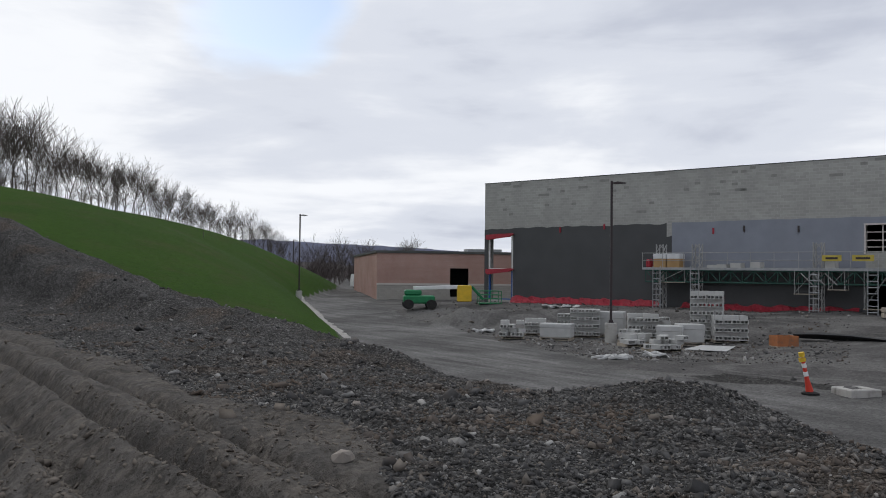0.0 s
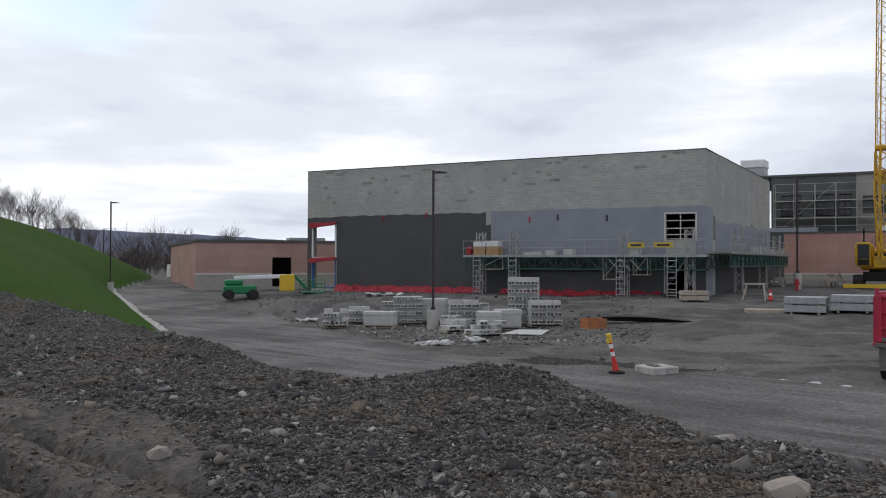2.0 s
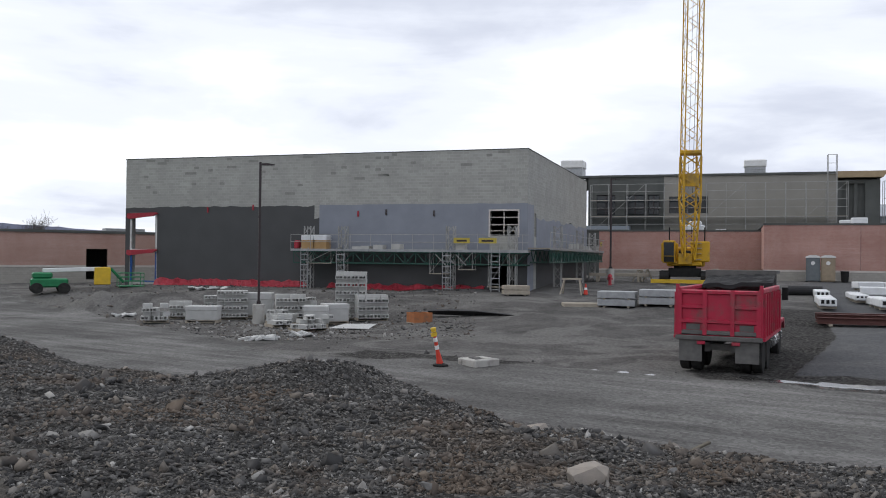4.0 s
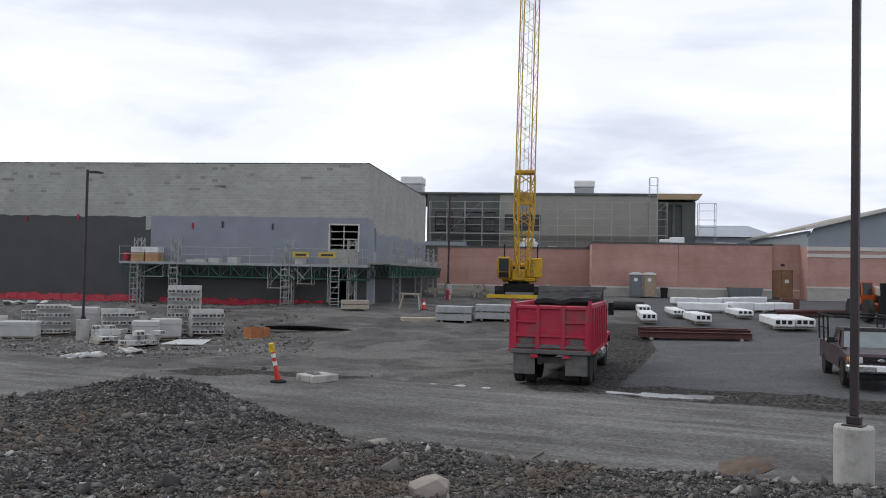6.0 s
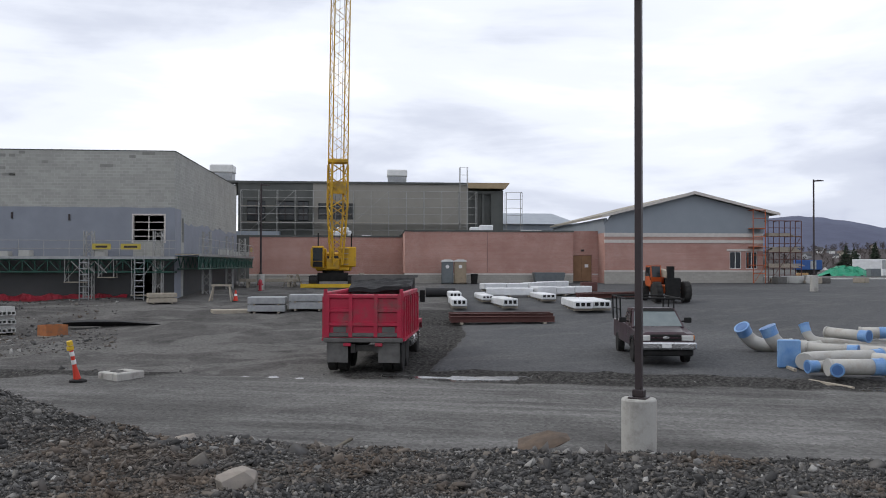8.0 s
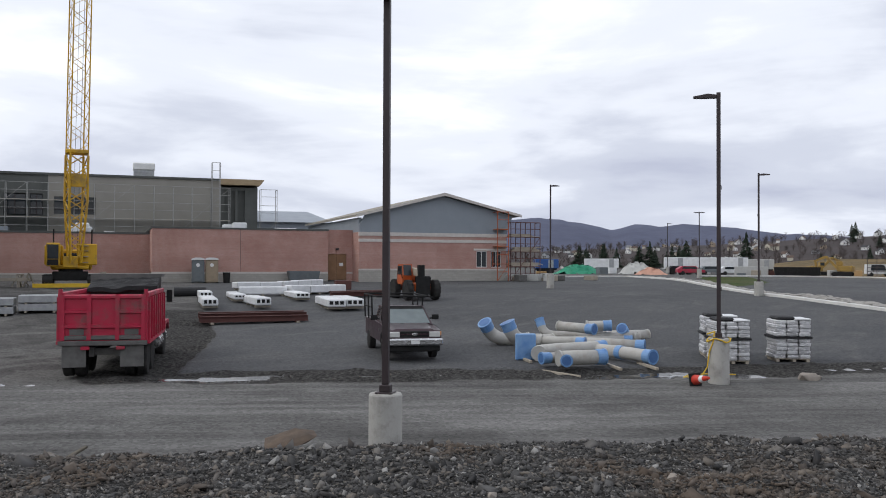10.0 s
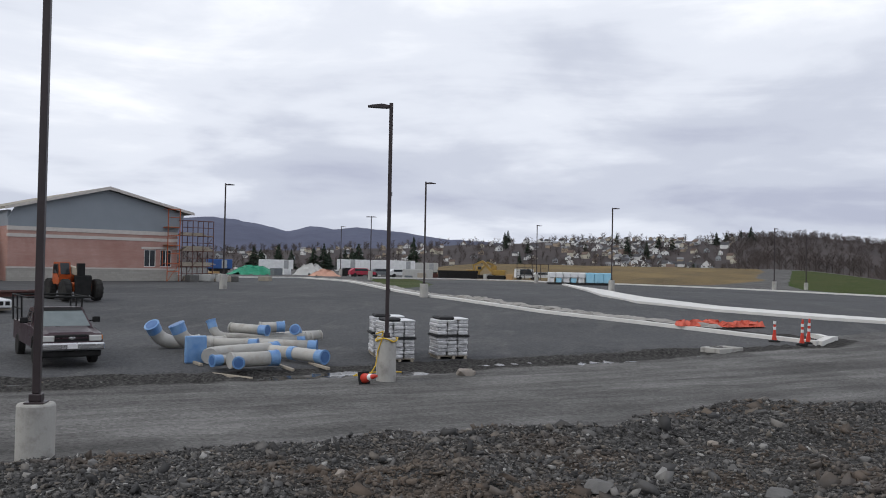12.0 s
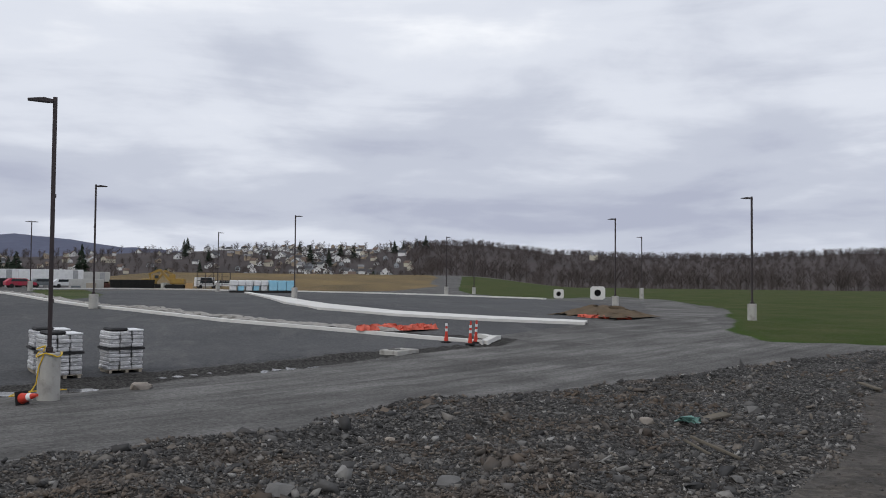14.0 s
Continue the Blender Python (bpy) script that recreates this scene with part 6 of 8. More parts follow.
for x, y, turn, nx, nz, kind in ((1.5, 46.4, 10, 3, 4, "m"), (2.9, 50.2, 5, 3, 4, "b"), (3.8, 46.3, -8, 4, 4, "w"), (4.9, 51.6, 0, 3, 5, "b"), (5.5, 48.6, 3, 4, 7, "b"), (6.9, 49.0, -6, 4, 7, "w"), (8.4, 47.4, 4, 4, 6, "b"), (9.3, 48.0, 8, 3, 5, "b"), (11.35, 45.7, -8, 4, 12, "b"), (12.1, 44.4, 5, 4, 6, "b"), (8.95, 43.2, -5, 3, 5, "w"), (10.05, 43.9, 12, 3, 5, "w"), (8.0, 40.2, 30, 4, 3, "m"), (7.5, 43.9, -20, 3, 2, "b"), (6.9, 42.6, 25, 2, 2, "m"), (7.2, 45.0, 12, 2, 3, "m")):
    block_pallet(at_ground(x, y, turn - 10, 0.02), nx, nz, int(x * 10), kind == "w", kind == "m")
tagged(part("plywood_sheet", Solid().add([(-1.4, -0.8, 0.1), (1.3, -1.0, 0.12), (1.5, 0.9, 0.3), (-0.6, 0.9, 0.28), (-1.4, -0.8, 0.08), (1.3, -1.0, 0.1), (1.5, 0.9, 0.28), (-0.6, 0.9, 0.26)], [(0, 1, 2, 3), (7, 6, 5, 4), (0, 4, 5, 1), (1, 5, 6, 2), (2, 6, 7, 3), (3, 7, 4, 0)]), M_FILM), "pale sheet lying tilted on the rubble", "sheet").matrix_world = at_ground(10.2, 40.9, -25) @ Matrix.Scale(0.72, 4)
M_CRATE = plain("orange_stained_ply", (0.42, 0.17, 0.075), (0.34, 0.13, 0.06), 0.8, scale=3, dirt=(0.2, 0.12, 0.08))
crate = thing("tool_crate", at_ground(13.95, 42.0, 10) @ Matrix.Scale(0.85, 4), "open orange plywood crate of blocks", "crate")
part("floor", Solid().box(-0.6, -0.5, 0, 0.6, 0.5, 0.06), M_TIMBER, crate)
for a in ((-0.6, -0.5, 0.6, -0.46), (-0.6, 0.46, 0.6, 0.5), (-0.6, -0.458, -0.56, 0.458), (0.56, -0.458, 0.6, 0.458)):
    part("panel", Solid().box(a[0], a[1], 0.06, a[2], a[3], 0.62), M_CRATE, crate)
tagged(part("dark_tarp", Solid().add([(-2.2, -0.4, 0.2), (-1.0, -0.5, 0.26), (0.5, -0.5, 0.26), (2.6, -0.35, 0.1), (2.6, 0.4, 0.08), (0.5, 0.5, 0.24), (-1.0, 0.5, 0.3), (-2.2, 0.4, 0.26), (-2.2, 0, 0.0), (2.6, 0, 0.0)], [(0, 1, 6, 7), (1, 2, 5, 6), (2, 3, 4, 5), (0, 8, 9, 3, 2, 1), (4, 9, 8, 7, 6, 5), (0, 7, 8), (3, 9, 4)]), M_CANVAS), "black tarp draped over a low heap", "tarp").matrix_world = at_ground(16.9, 42.6, -38)
for x, y, w, d, turn in ((0.3, 51.0, 1.6, 0.9, 20), (5.2, 57.6, 2.6, 0.7, -5), (7.5, 37.4, 1.3, 0.5, -20), (4.9, 35.6, 1.6, 0.4, 0), (5.6, 36.0, 0.6, 0.5, 0), (3.4, 52.5, 0.8, 0.6, 30)):
    rr = random.Random(int(x * 7 + y))
    s = Solid()
    for k in range(7):
        mm = Matrix.Translation((rr.uniform(-w / 2, w / 2), rr.uniform(-d / 2, d / 2), 0.05)) @ pose(0, 0, 0, rr.uniform(-25, 25), rr.uniform(-25, 25), rr.uniform(0, 180))
        s.cbox(-0.28, -0.18, -0.04, 0.28, 0.18, 0.07, 0.02, mm)
    tagged(part("broken_sheeting", s, M_FILM), "scatter of pale broken block and torn plastic", "debris", "yard debris", "stuff").matrix_world = at_ground(x, y, turn)


def stack_of_boxes(m, n, mat, label):
    t = thing("material_stack", m, label, "material stack", "material stacks")
    for k in range(n):
        part("panel_pack", Solid().cbox(-1.0, -0.7, 0.1 + k * 0.42, 1.0, 0.7, 0.46 + k * 0.42, 0.02), mat, t)
        for x in (-0.7, 0.6):
            part("spacer", Solid().box(x, -0.7, 0.46 + k * 0.42 - 0.46, x + 0.1, 0.7, 0.1 + k * 0.42), M_TIMBER, t)
    return t


stack_of_boxes(at_ground(25.3, 42.0, -38), 2, M_GALV, "two-high stack of grey steel panels")
stack_of_boxes(at_ground(27.2, 40.9, -38), 2, M_GALV, "two-high stack of grey steel panels")
stack_of_boxes(at_ground(23.6, 43.0, -20, -0.1) @ Matrix.Diagonal((1, 0.8, 0.6, 1)), 1, M_TIMBER, "low stack of pale lumber")
stack_of_boxes(at_ground(22.4, 49.0, -15) @ Matrix.Diagonal((0.8, 0.6, 0.7, 1)), 2, M_TIMBER, "tilted pallet of pale lumber")


def sawhorse(m, w=1.3, h=1.0):
    t = thing("sawhorse", m, "pale raw timber sawhorse on dirt", "sawhorse", "sawhorses")
    part("beam", Solid().cbox(-w / 2, -0.07, h - 0.12, w / 2, 0.07, h, 0.01), M_TIMBER, t)
    for sx in (-1, 1):
        for sy in (-1, 1):
            part("leg", Solid().tube((sx * (w / 2 - 0.15), sy * 0.05, h - 0.1), (sx * (w / 2 + 0.05), sy * 0.4, 0.0), 0.05, 4), M_TIMBER, t)
    return t


sawhorse(at_ground(26.55, 49.6, -40), 1.25, 1.05)
sawhorse(at_ground(40.6, 64.0, 40))
sawhorse(at_ground(45.6, 60.6, 30), 0.9, 1.2)
sawhorse(at_ground(41.6, 64.4, 60), 1.0, 1.1)
tagged(part("timber_stack", Solid().cbox(-2.4, -0.4, 0.5, 2.4, -0.1, 0.75, 0.01).cbox(-2.2, 0.0, 0.5, 2.5, 0.3, 0.75, 0.01).cbox(-1.8, -0.5, 0.0, -1.6, 0.5, 0.5, 0.01).cbox(1.6, -0.5, 0.0, 1.8, 0.5, 0.5, 0.01), M_TIMBER), "pale timber beams laid on bearers", "timber").matrix_world = at_ground(39.0, 64.8, -38)
hyd = thing("fire_hydrant", at_ground(34.2, 58.0), "red cast-iron fire hydrant", "hydrant")
part("barrel", Solid().lathe([(0.17, 0), (0.17, 0.06), (0.12, 0.08), (0.12, 0.6), (0.16, 0.62), (0.15, 0.72), (0.05, 0.86), (0.0, 0.88)], 14), M_REDTARP, hyd)
part("nozzle", Solid().tube((-0.22, 0, 0.48), (0.22, 0, 0.48), 0.07, 10), M_REDTARP, hyd)


def potty(m, mat, label):
    t = thing("portable_toilet", m, label, "portable toilet", "portable toilets")
    body = part("body", Solid().cbox(-0.56, -0.56, 0.05, 0.56, 0.56, 2.08, 0.05), mat, t)
    part("skid", Solid().box(-0.6, -0.5, 0, -0.4, 0.5, 0.05).box(0.4, -0.5, 0, 0.6, 0.5, 0.05), M_BLACK, t)
    door_p = part("door", Solid().cbox(-0.42, -0.6, 0.15, 0.42, -0.562, 1.98, 0.015), mat, body)
    part("roof", Solid().prism([(-0.62, 2.082), (0.62, 2.082), (0.55, 2.2), (0.25, 2.3), (-0.25, 2.3), (-0.55, 2.2)], -0.62, 0.62), M_WHITE, t, "white domed roof")
    part("sign_disc", Solid().lathe([(0.17, 0), (0.17, 0.012), (0.0, 0.012)], 14, Matrix.Translation((0, -0.602, 1.62)) @ Matrix.Rotation(radians(90), 4, "X")), M_WHITE, door_p)
    return t


potty(at_ground(55.7, 60.75, -42), M_POTTYGREY, "grey portable toilet with a white roof")
potty(at_ground(56.6, 59.95, -42), M_POTTYTAN, "tan portable toilet with a white roof")
tagged(part("refuse_bin", Solid().lathe([(0.28, 0), (0.34, 0.9), (0.36, 0.95), (0.0, 0.95)], 16), M_BLACK), "black round refuse bin", "bin").matrix_world = at_ground(57.5, 59.0)
tagged(part("loading_trough", Solid().add([(-1.3, -0.5, 0), (1.3, -0.5, 0), (1.3, 0.5, 0), (-1.3, 0.5, 0), (-1.5, -0.6, 1.05), (1.5, -0.6, 1.05), (1.5, 0.6, 1.05), (-1.5, 0.6, 1.05)], [(3, 2, 1, 0), (4, 5, 6, 7), (0, 1, 5, 4), (1, 2, 6, 5), (2, 3, 7, 6), (3, 0, 4, 7)]), M_POTTYGREY), "dark grey steel mortar hopper against the brick wall", "hopper").matrix_world = at_ground(64.0, 55.5, -37)
tagged(part("steel_container", Solid().cbox(-0.6, -0.4, 0, 0.6, 0.4, 0.7, 0.03), M_RUST), "dark red painted steel box", "box").matrix_world = at_ground(53.5, 42.3, -40)


def bundle(m, length, wide, high, label, end=M_BLACK):
    t = thing("wrapped_bundle", m, label, "bundle", "wrapped bundles on the asphalt")
    n = max(1, int(length / 1.6))
    for b in np.linspace(-length / 2 + 0.3, length / 2 - 0.3, 2 + n):
        part("bearer", Solid().box(-wide / 2, b - 0.06, 0, wide / 2, b + 0.06, 0.12), M_TIMBER, t)
    rr = random.Random(int(length * 10))
    for k in range(n):
        a, b = -length / 2 + k * length / n, -length / 2 + (k + 1) * length / n
        part("wrap", Solid().cbox(-wide / 2 + rr.uniform(-0.03, 0.03), a, 0.122, wide / 2 + rr.uniform(-0.03, 0.03), b - 0.02, 0.122 + high + rr.uniform(-0.02, 0.03), 0.05), M_WRAP, t)
    for k in range(3):
        part("stud_end", Solid().box(-wide / 2 + 0.09 + k * (wide - 0.12) / 3, -length / 2 - 0.02, 0.26, -wide / 2 + (k + 1) * (wide - 0.12) / 3, -length / 2 + 0.05, high * 0.8 + 0.12), end, t)
    return t


W = "bundle of studs wrapped in white plastic film"
for x, y, az, ln, wd, hi in ((39.63, 32.16, 41.8, 5.35, 1.0, 0.42), (40.57, 31.6, 42.1, 5.4, 1.0, 0.42), (37.56, 35.93, 36.2, 4.8, 0.9, 0.42), (39.49, 39.54, 38.3, 4.89, 0.75, 0.3), (35.55, 37.74, 40.1, 4.98, 0.85, 0.42), (42.57, 37.29, 38.8, 4.56, 0.9, 0.35), (38.69, 41.4, 40.3, 3.15, 0.8, 0.4), (42.99, 40.63, -47.6, 3.13, 0.9, 0.5), (46.58, 39.13, -80.7, 4.84, 0.9, 0.5), (49.71, 47.64, -79.8, 4.13, 0.8, 0.45), (54.91, 47.84, -101.4, 6.33, 0.8, 0.45)):
    bundle(at_ground(x, y, heading(az)), ln, wd, hi, W)
tagged(part("black_liner_roll", Solid().tube((-1.0, 0, 0.3), (1.0, 0, 0.3), 0.3, 14).tube((-0.9, 0.5, 0.25), (0.9, 0.5, 0.25), 0.25, 14), M_CANVAS), "two rolls of black liner", "roll").matrix_world = at_ground(39.8, 44.0, -40)


def i_beam(m, length, label):
    t = thing("steel_beam", m, label, "steel beam", "steel beams")
    part("top_flange", Solid().box(-length / 2, -0.13, 0.36, length / 2, 0.13, 0.385), M_RUST, t)
    part("web", Solid().box(-length / 2, -0.012, 0.125, length / 2, 0.012, 0.359), M_RUST, t)
    part("bottom_flange", Solid().box(-length / 2, -0.13, 0.1, length / 2, 0.13, 0.124), M_RUST, t)
    for k in (-0.4, 0.4):
        part("bearer", Solid().box(k * length - 0.08, -0.2, 0, k * length + 0.08, 0.2, 0.099), M_TIMBER, t)
    return t


for k in range(4):
    i_beam(at_ground(31.3 + k * 0.2, 29.9 + k * 0.27, -34.5, 0.12 * (k % 2)), 5.2, "dark red primed steel beam")
for k in range(3):
    i_beam(at_ground(46.2 + k * 0.5, 34.6 + k * 0.45, -8), 6.0, "dark red primed steel beam")

# ---- scaffolding ----


def scaffold(m, bays, lifts, bay=2.1, lift=1.9, depth=1.2, label="galvanised frame scaffolding against the wall", boards=(), mat=M_SCAF, r=0.036):
    t = thing("scaffolding", m, label, "scaffolding", "scaffolding")
    for k in range(lifts):
        for i in range(bays + 1):
            for y in (0, depth):
                part("standard", Solid().tube((i * bay, y, k * lift), (i * bay, y, (k + 1) * lift), r, 5), mat, t)
            part("transom", Solid().tube((i * bay, 0, (k + 1) * lift), (i * bay, depth, (k + 1) * lift), r * 0.8, 5), mat, t)
        for i in range(bays):
            x0, x1, z0, z1 = i * bay, (i + 1) * bay, k * lift, (k + 1) * lift
            part("ledger", Solid().tube((x0, 0, z1), (x1, 0, z1), r * 0.8, 5), mat, t)
            part("guard_rail", Solid().tube((x0, 0, z0 + lift * 0.55), (x1, 0, z0 + lift * 0.55), r * 0.7, 5), mat, t)
            if (2 * i + 3 * k) % 5 == 0:
                part("brace", Solid().tube((x0, 0, z0), (x1, 0, z1), r * 0.6, 5), mat, t)
        if k in boards:
            part("deck", Solid().box(0, 0.05, (k + 1) * lift + 0.03, bays * bay, depth - 0.05, (k + 1) * lift + 0.08), M_TIMBER, t)
    return t


scaffold(on_axes(-15.0, 104.4, 6.42), 5, 3, boards=(0, 1))
scaffold(on_axes(-4.0, 104.4, 6.42), 8, 3, boards=(0,))
scaffold(on_axes(16.4, 104.6, 6.42), 1, 3, bay=1.9)
scaffold(on_axes(10.7, 103.5, 6.76), 1, 4, bay=0.9, lift=2.05, depth=0.9)
corner_scaffold = scaffold(on_axes(38.0, 81.2, 1.7), 3, 4, bay=1.1, lift=1.5, boards=(0, 1, 2), label="rusty frame scaffolding stacked with timber at the hall corner", mat=M_RUST, r=0.045)
for k, (x0, x1, n) in enumerate(((0.2, 3.1, 4), (0.5, 2.9, 5), (0.1, 2.2, 3))):
    for j in range(n):
        o = 0.12 * ((j * 7 + k * 3) % 4)
        part("plank", Solid().box(x0 - o, 0.12, (k + 1) * 1.5 + 0.085 + j * 0.085, x1 + o * 1.6, 0.9 - 0.05 * j, (k + 1) * 1.5 + 0.16 + j * 0.085), M_TIMBER, corner_scaffold)
scaffold(on_axes(36.4, 80.9, 1.7), 1, 4, bay=1.2, lift=1.75, boards=(1, 2), label="orange frame scaffolding at the hall corner", mat=M_ORANGE, r=0.045)
for s0, d0, w, h in ((11.6, 100.6, 2.0, 1.0), (12.6, 99.6, 1.5, 1.2), (10.6, 97.6, 3.0, 0.35), (17.0, 98.0, 2.4, 0.6)):
    tagged(part("wrapped_stack", Solid().cbox(0, 0, 0, w, 1.2, h, 0.08), M_WRAP), "white wrapped insulation stack on the flat roof", "stack", "wrapped stacks on the roof").matrix_world = on_axes(s0, d0, 6.76)
for s0, d0, w, h in ((-4.2, 101, 2.2, 0.9), (-3.7, 101, 1.4, 1.3), (-0.9, 98, 1.2, 0.3)):
    tagged(part("wrapped_stack", Solid().cbox(0, 0, 0, w, 1.2, h, 0.12), M_WRAP), "white wrapped insulation stack on the flat roof", "stack", "wrapped stacks on the roof").matrix_world = on_axes(s0, d0, 6.38)

# mast-climbing work platform on the block hall
plat = thing("work_platform", on_axes(SHELL_S, SHELL_D), "mast-climbing work platform with green trusses, railings and plank decks", "scaffolding")


M_BOARD = plain("faded_yellow_board", (0.55, 0.43, 0.07), (0.42, 0.33, 0.06), 0.6)


def platform_run(length, m, z, masts, yellow):
    top = part("deck", Solid().box(0, -1.7, z - 0.06, length, -0.25, z, m), M_TIMBER, plat)
    part("deck_edge", Solid().box(0, -1.76, z - 0.14, length, -1.702, z + 0.02, m), M_GALV, plat)
    n = int(length / 0.75)
    for yy in (-1.65, -0.4):
        part("truss_chord", Solid().tube((0.2, yy, z - 0.95), (length - 0.2, yy, z - 0.95), 0.05, 6, None, m), M_SCAFGREEN, plat)
        part("truss_chord", Solid().tube((0.2, yy, z - 0.18), (length - 0.2, yy, z - 0.18), 0.05, 6, None, m), M_SCAFGREEN, plat)
        for k in range(n):
            a, b = 0.2 + k * (length - 0.4) / n, 0.2 + (k + 1) * (length - 0.4) / n
            za, zb = (z - 0.95, z - 0.18) if k % 2 else (z - 0.18, z - 0.95)
            part("truss_web", Solid().tube((a, yy, za), (b, yy, zb), 0.035, 5, None, m), M_SCAFGREEN, plat)
            if yy < -1:
                part("truss_post", Solid().tube((a, yy, z - 0.95), (a, yy, z - 0.18), 0.03, 5, None, m), M_SCAFGREEN, plat)
    for zz in (z + 0.5, z + 1.0):
        part("guard_rail", Solid().tube((0, -1.72, zz), (length, -1.72, zz), 0.02, 5, None, m), M_SCAF, plat)
    for k in range(int(length / 1.5) + 1):
        part("rail_post", Solid().tube((k * 1.5, -1.72, z), (k * 1.5, -1.72, z + 1.05), 0.02, 5, None, m), M_SCAF, plat)
    for x in masts:
        ch, la = lattice(None, (x, -1.1, 0.7), (x, -1.1, z + 1.6), 0.5, 0.5, 9, 0.04, 0.028)
        for so, nm in [(c, "mast_chord") for c in ch] + [(la, "mast_lacing")]:
            so.v = [tuple(m @ Vector(v)) for v in so.v]
            part(nm, so, M_SCAF, plat)
        part("mast_foot", Solid().box(x - 0.5, -1.7, 0.5, x + 0.5, -0.5, 0.85, m), M_GALV, plat)
        part("mast_foot", Solid().tube((x - 0.9, -1.9, 0.85), (x + 0.9, -1.9, 0.85), 0.05, 5, None, m), M_GALV, plat)
    for x, w in yellow:
        part("warning_board", Solid().box(x, -1.8, z + 0.45, x + w, -1.752, z + 0.8, m), M_BOARD, plat, "faded yellow warning board")
        part("board_text", Solid().box(x + 0.2, -1.806, z + 0.55, x + w - 0.2, -1.802, z + 0.68, m), M_BRONZE, plat)
    rr = random.Random(int(length))
    for k in range(int(length / 3)):
        x = rr.uniform(0.5, length - 1)
        part("block_stack", Solid().box(x, -1.4, z + 0.002, x + rr.uniform(0.4, 1.0), -0.7, z + rr.uniform(0.2, 0.5), m), M_CMU, plat)


platform_run(16.9, Matrix.Translation((15.0, 0, 0)), 3.9, (1.1, 3.7, 11.5, 15.7), ((11.9, 1.1), (13.6, 1.2)))
platform_run(26.0, Matrix.Translation((31.5, -1.2, 0)) @ Matrix.Rotation(radians(90), 4, "Z"), 4.1, (6.0, 16.0, 23.0), ((23.5, 0.8),))
for x in (15.7, 16.7):
    part("crate", Solid().cbox(x, -1.5, 3.902, x + 0.9, -0.7, 4.75, 0.02, Matrix()), M_WOOD, plat, "plywood crate on the platform")
    part("crate_cover", Solid().cbox(x - 0.02, -1.52, 4.5, x + 0.92, -0.68, 4.86, 0.03), M_WRAP, plat)
part("red_bag", Solid().cbox(15.05, -1.4, 3.9, 15.4, -0.9, 4.5, 0.08), M_REDTARP, plat)
for x in (15.9, 18.6, 26.2, 29.5):
    for k in range(8):
        part("ladder_rung", Solid().tube((x, -1.95, 1.0 + k * 0.36), (x + 0.55, -1.95, 1.0 + k * 0.36), 0.028, 5), M_GALV, plat)
    for dx in (0, 0.55):
        part("ladder_stile", Solid().tube((x + dx, -1.95, 0.7), (x + dx, -1.95, 4.0), 0.03, 5), M_GALV, plat)
for x in (26.9, 27.6, 28.3):
    part("stair", Solid().tube((x - 1.2, -1.9, 3.6), (x - 0.5, -1.9, 2.9), 0.03, 5), M_SCAF, plat)

for x, z0, w in ((16.2, 2.9, 1.9), (25.2, 2.3, 1.3), (27.2, 2.6, 1.0), (29.2, 1.5, 1.5)):
    part("hanging_deck", Solid().box(x, -1.75, z0, x + w, -0.9, z0 + 0.05), M_TIMBER, plat)
    for dx in (0.04, w - 0.04):
        for yy in (-1.7, -0.95):
            part("hanger", Solid().tube((x + dx, yy, z0), (x + dx, yy, 3.84), 0.02, 5), M_SCAF, plat)
        part("end_brace", Solid().tube((x + dx, -1.7, z0), (x + dx, -0.95, 3.84), 0.016, 5), M_SCAF, plat)
    part("hanger_brace", Solid().tube((x, -1.72, z0 + 0.03), (x + w, -1.72, 3.8), 0.018, 5), M_SCAF, plat)
for x0, x1, z0 in ((24.9, 30.9, 0.98), (14.9, 19.2, 0.95)):
    part("foot_plank", Solid().box(x0, -2.1, z0, x1, -1.85, z0 + 0.09), M_TIMBER, plat)

# ---- kerbs, walks and litter of the car park ----


def strip(points, width, height, step=1.5, jitter=0.0, drop=0.15, seed=1):
    """A raised strip that follows the ground along a line of points."""
    rr = random.Random(seed)
    pts = []
    for (ax, ay), (bx, by) in zip(points, points[1:]):
        n = max(1, int(math.hypot(bx - ax, by - ay) / step))
        pts += [Vector((ax + (bx - ax) * k / n, ay + (by - ay) * k / n, 0)) for k in range(n)]
    pts.append(Vector((*points[-1], 0)))
    zs = ground_parts(np.array([p.x for p in pts]), np.array([p.y for p in pts]))[0]
    s = Solid()
    rows = []
    for i, p in enumerate(pts):
        d = (pts[min(i + 1, len(pts) - 1)] - pts[max(i - 1, 0)]).normalized()
        nrm = Vector((-d.y, d.x, 0))
        w, h = width * (1 + rr.uniform(-jitter, jitter)), height * (1 + rr.uniform(-jitter, jitter))
        z = float(zs[i])
        rows.append([(*(p + nrm * w / 2).xy, z - drop), (*(p + nrm * w / 2 * 0.96).xy, z + h), (*(p - nrm * w / 2 * 0.96).xy, z + h), (*(p - nrm * w / 2).xy, z - drop)])
    v = [c for r in rows for c in r]
    f = []
    for i in range(len(rows) - 1):
        for k in range(3):
            f.append((i * 4 + k, i * 4 + k + 1, i * 4 + k + 5, i * 4 + k + 4))
    f += [(0, 3, 2, 1), tuple(len(v) - 4 + k for k in range(4))]
    return s.add(v, f)


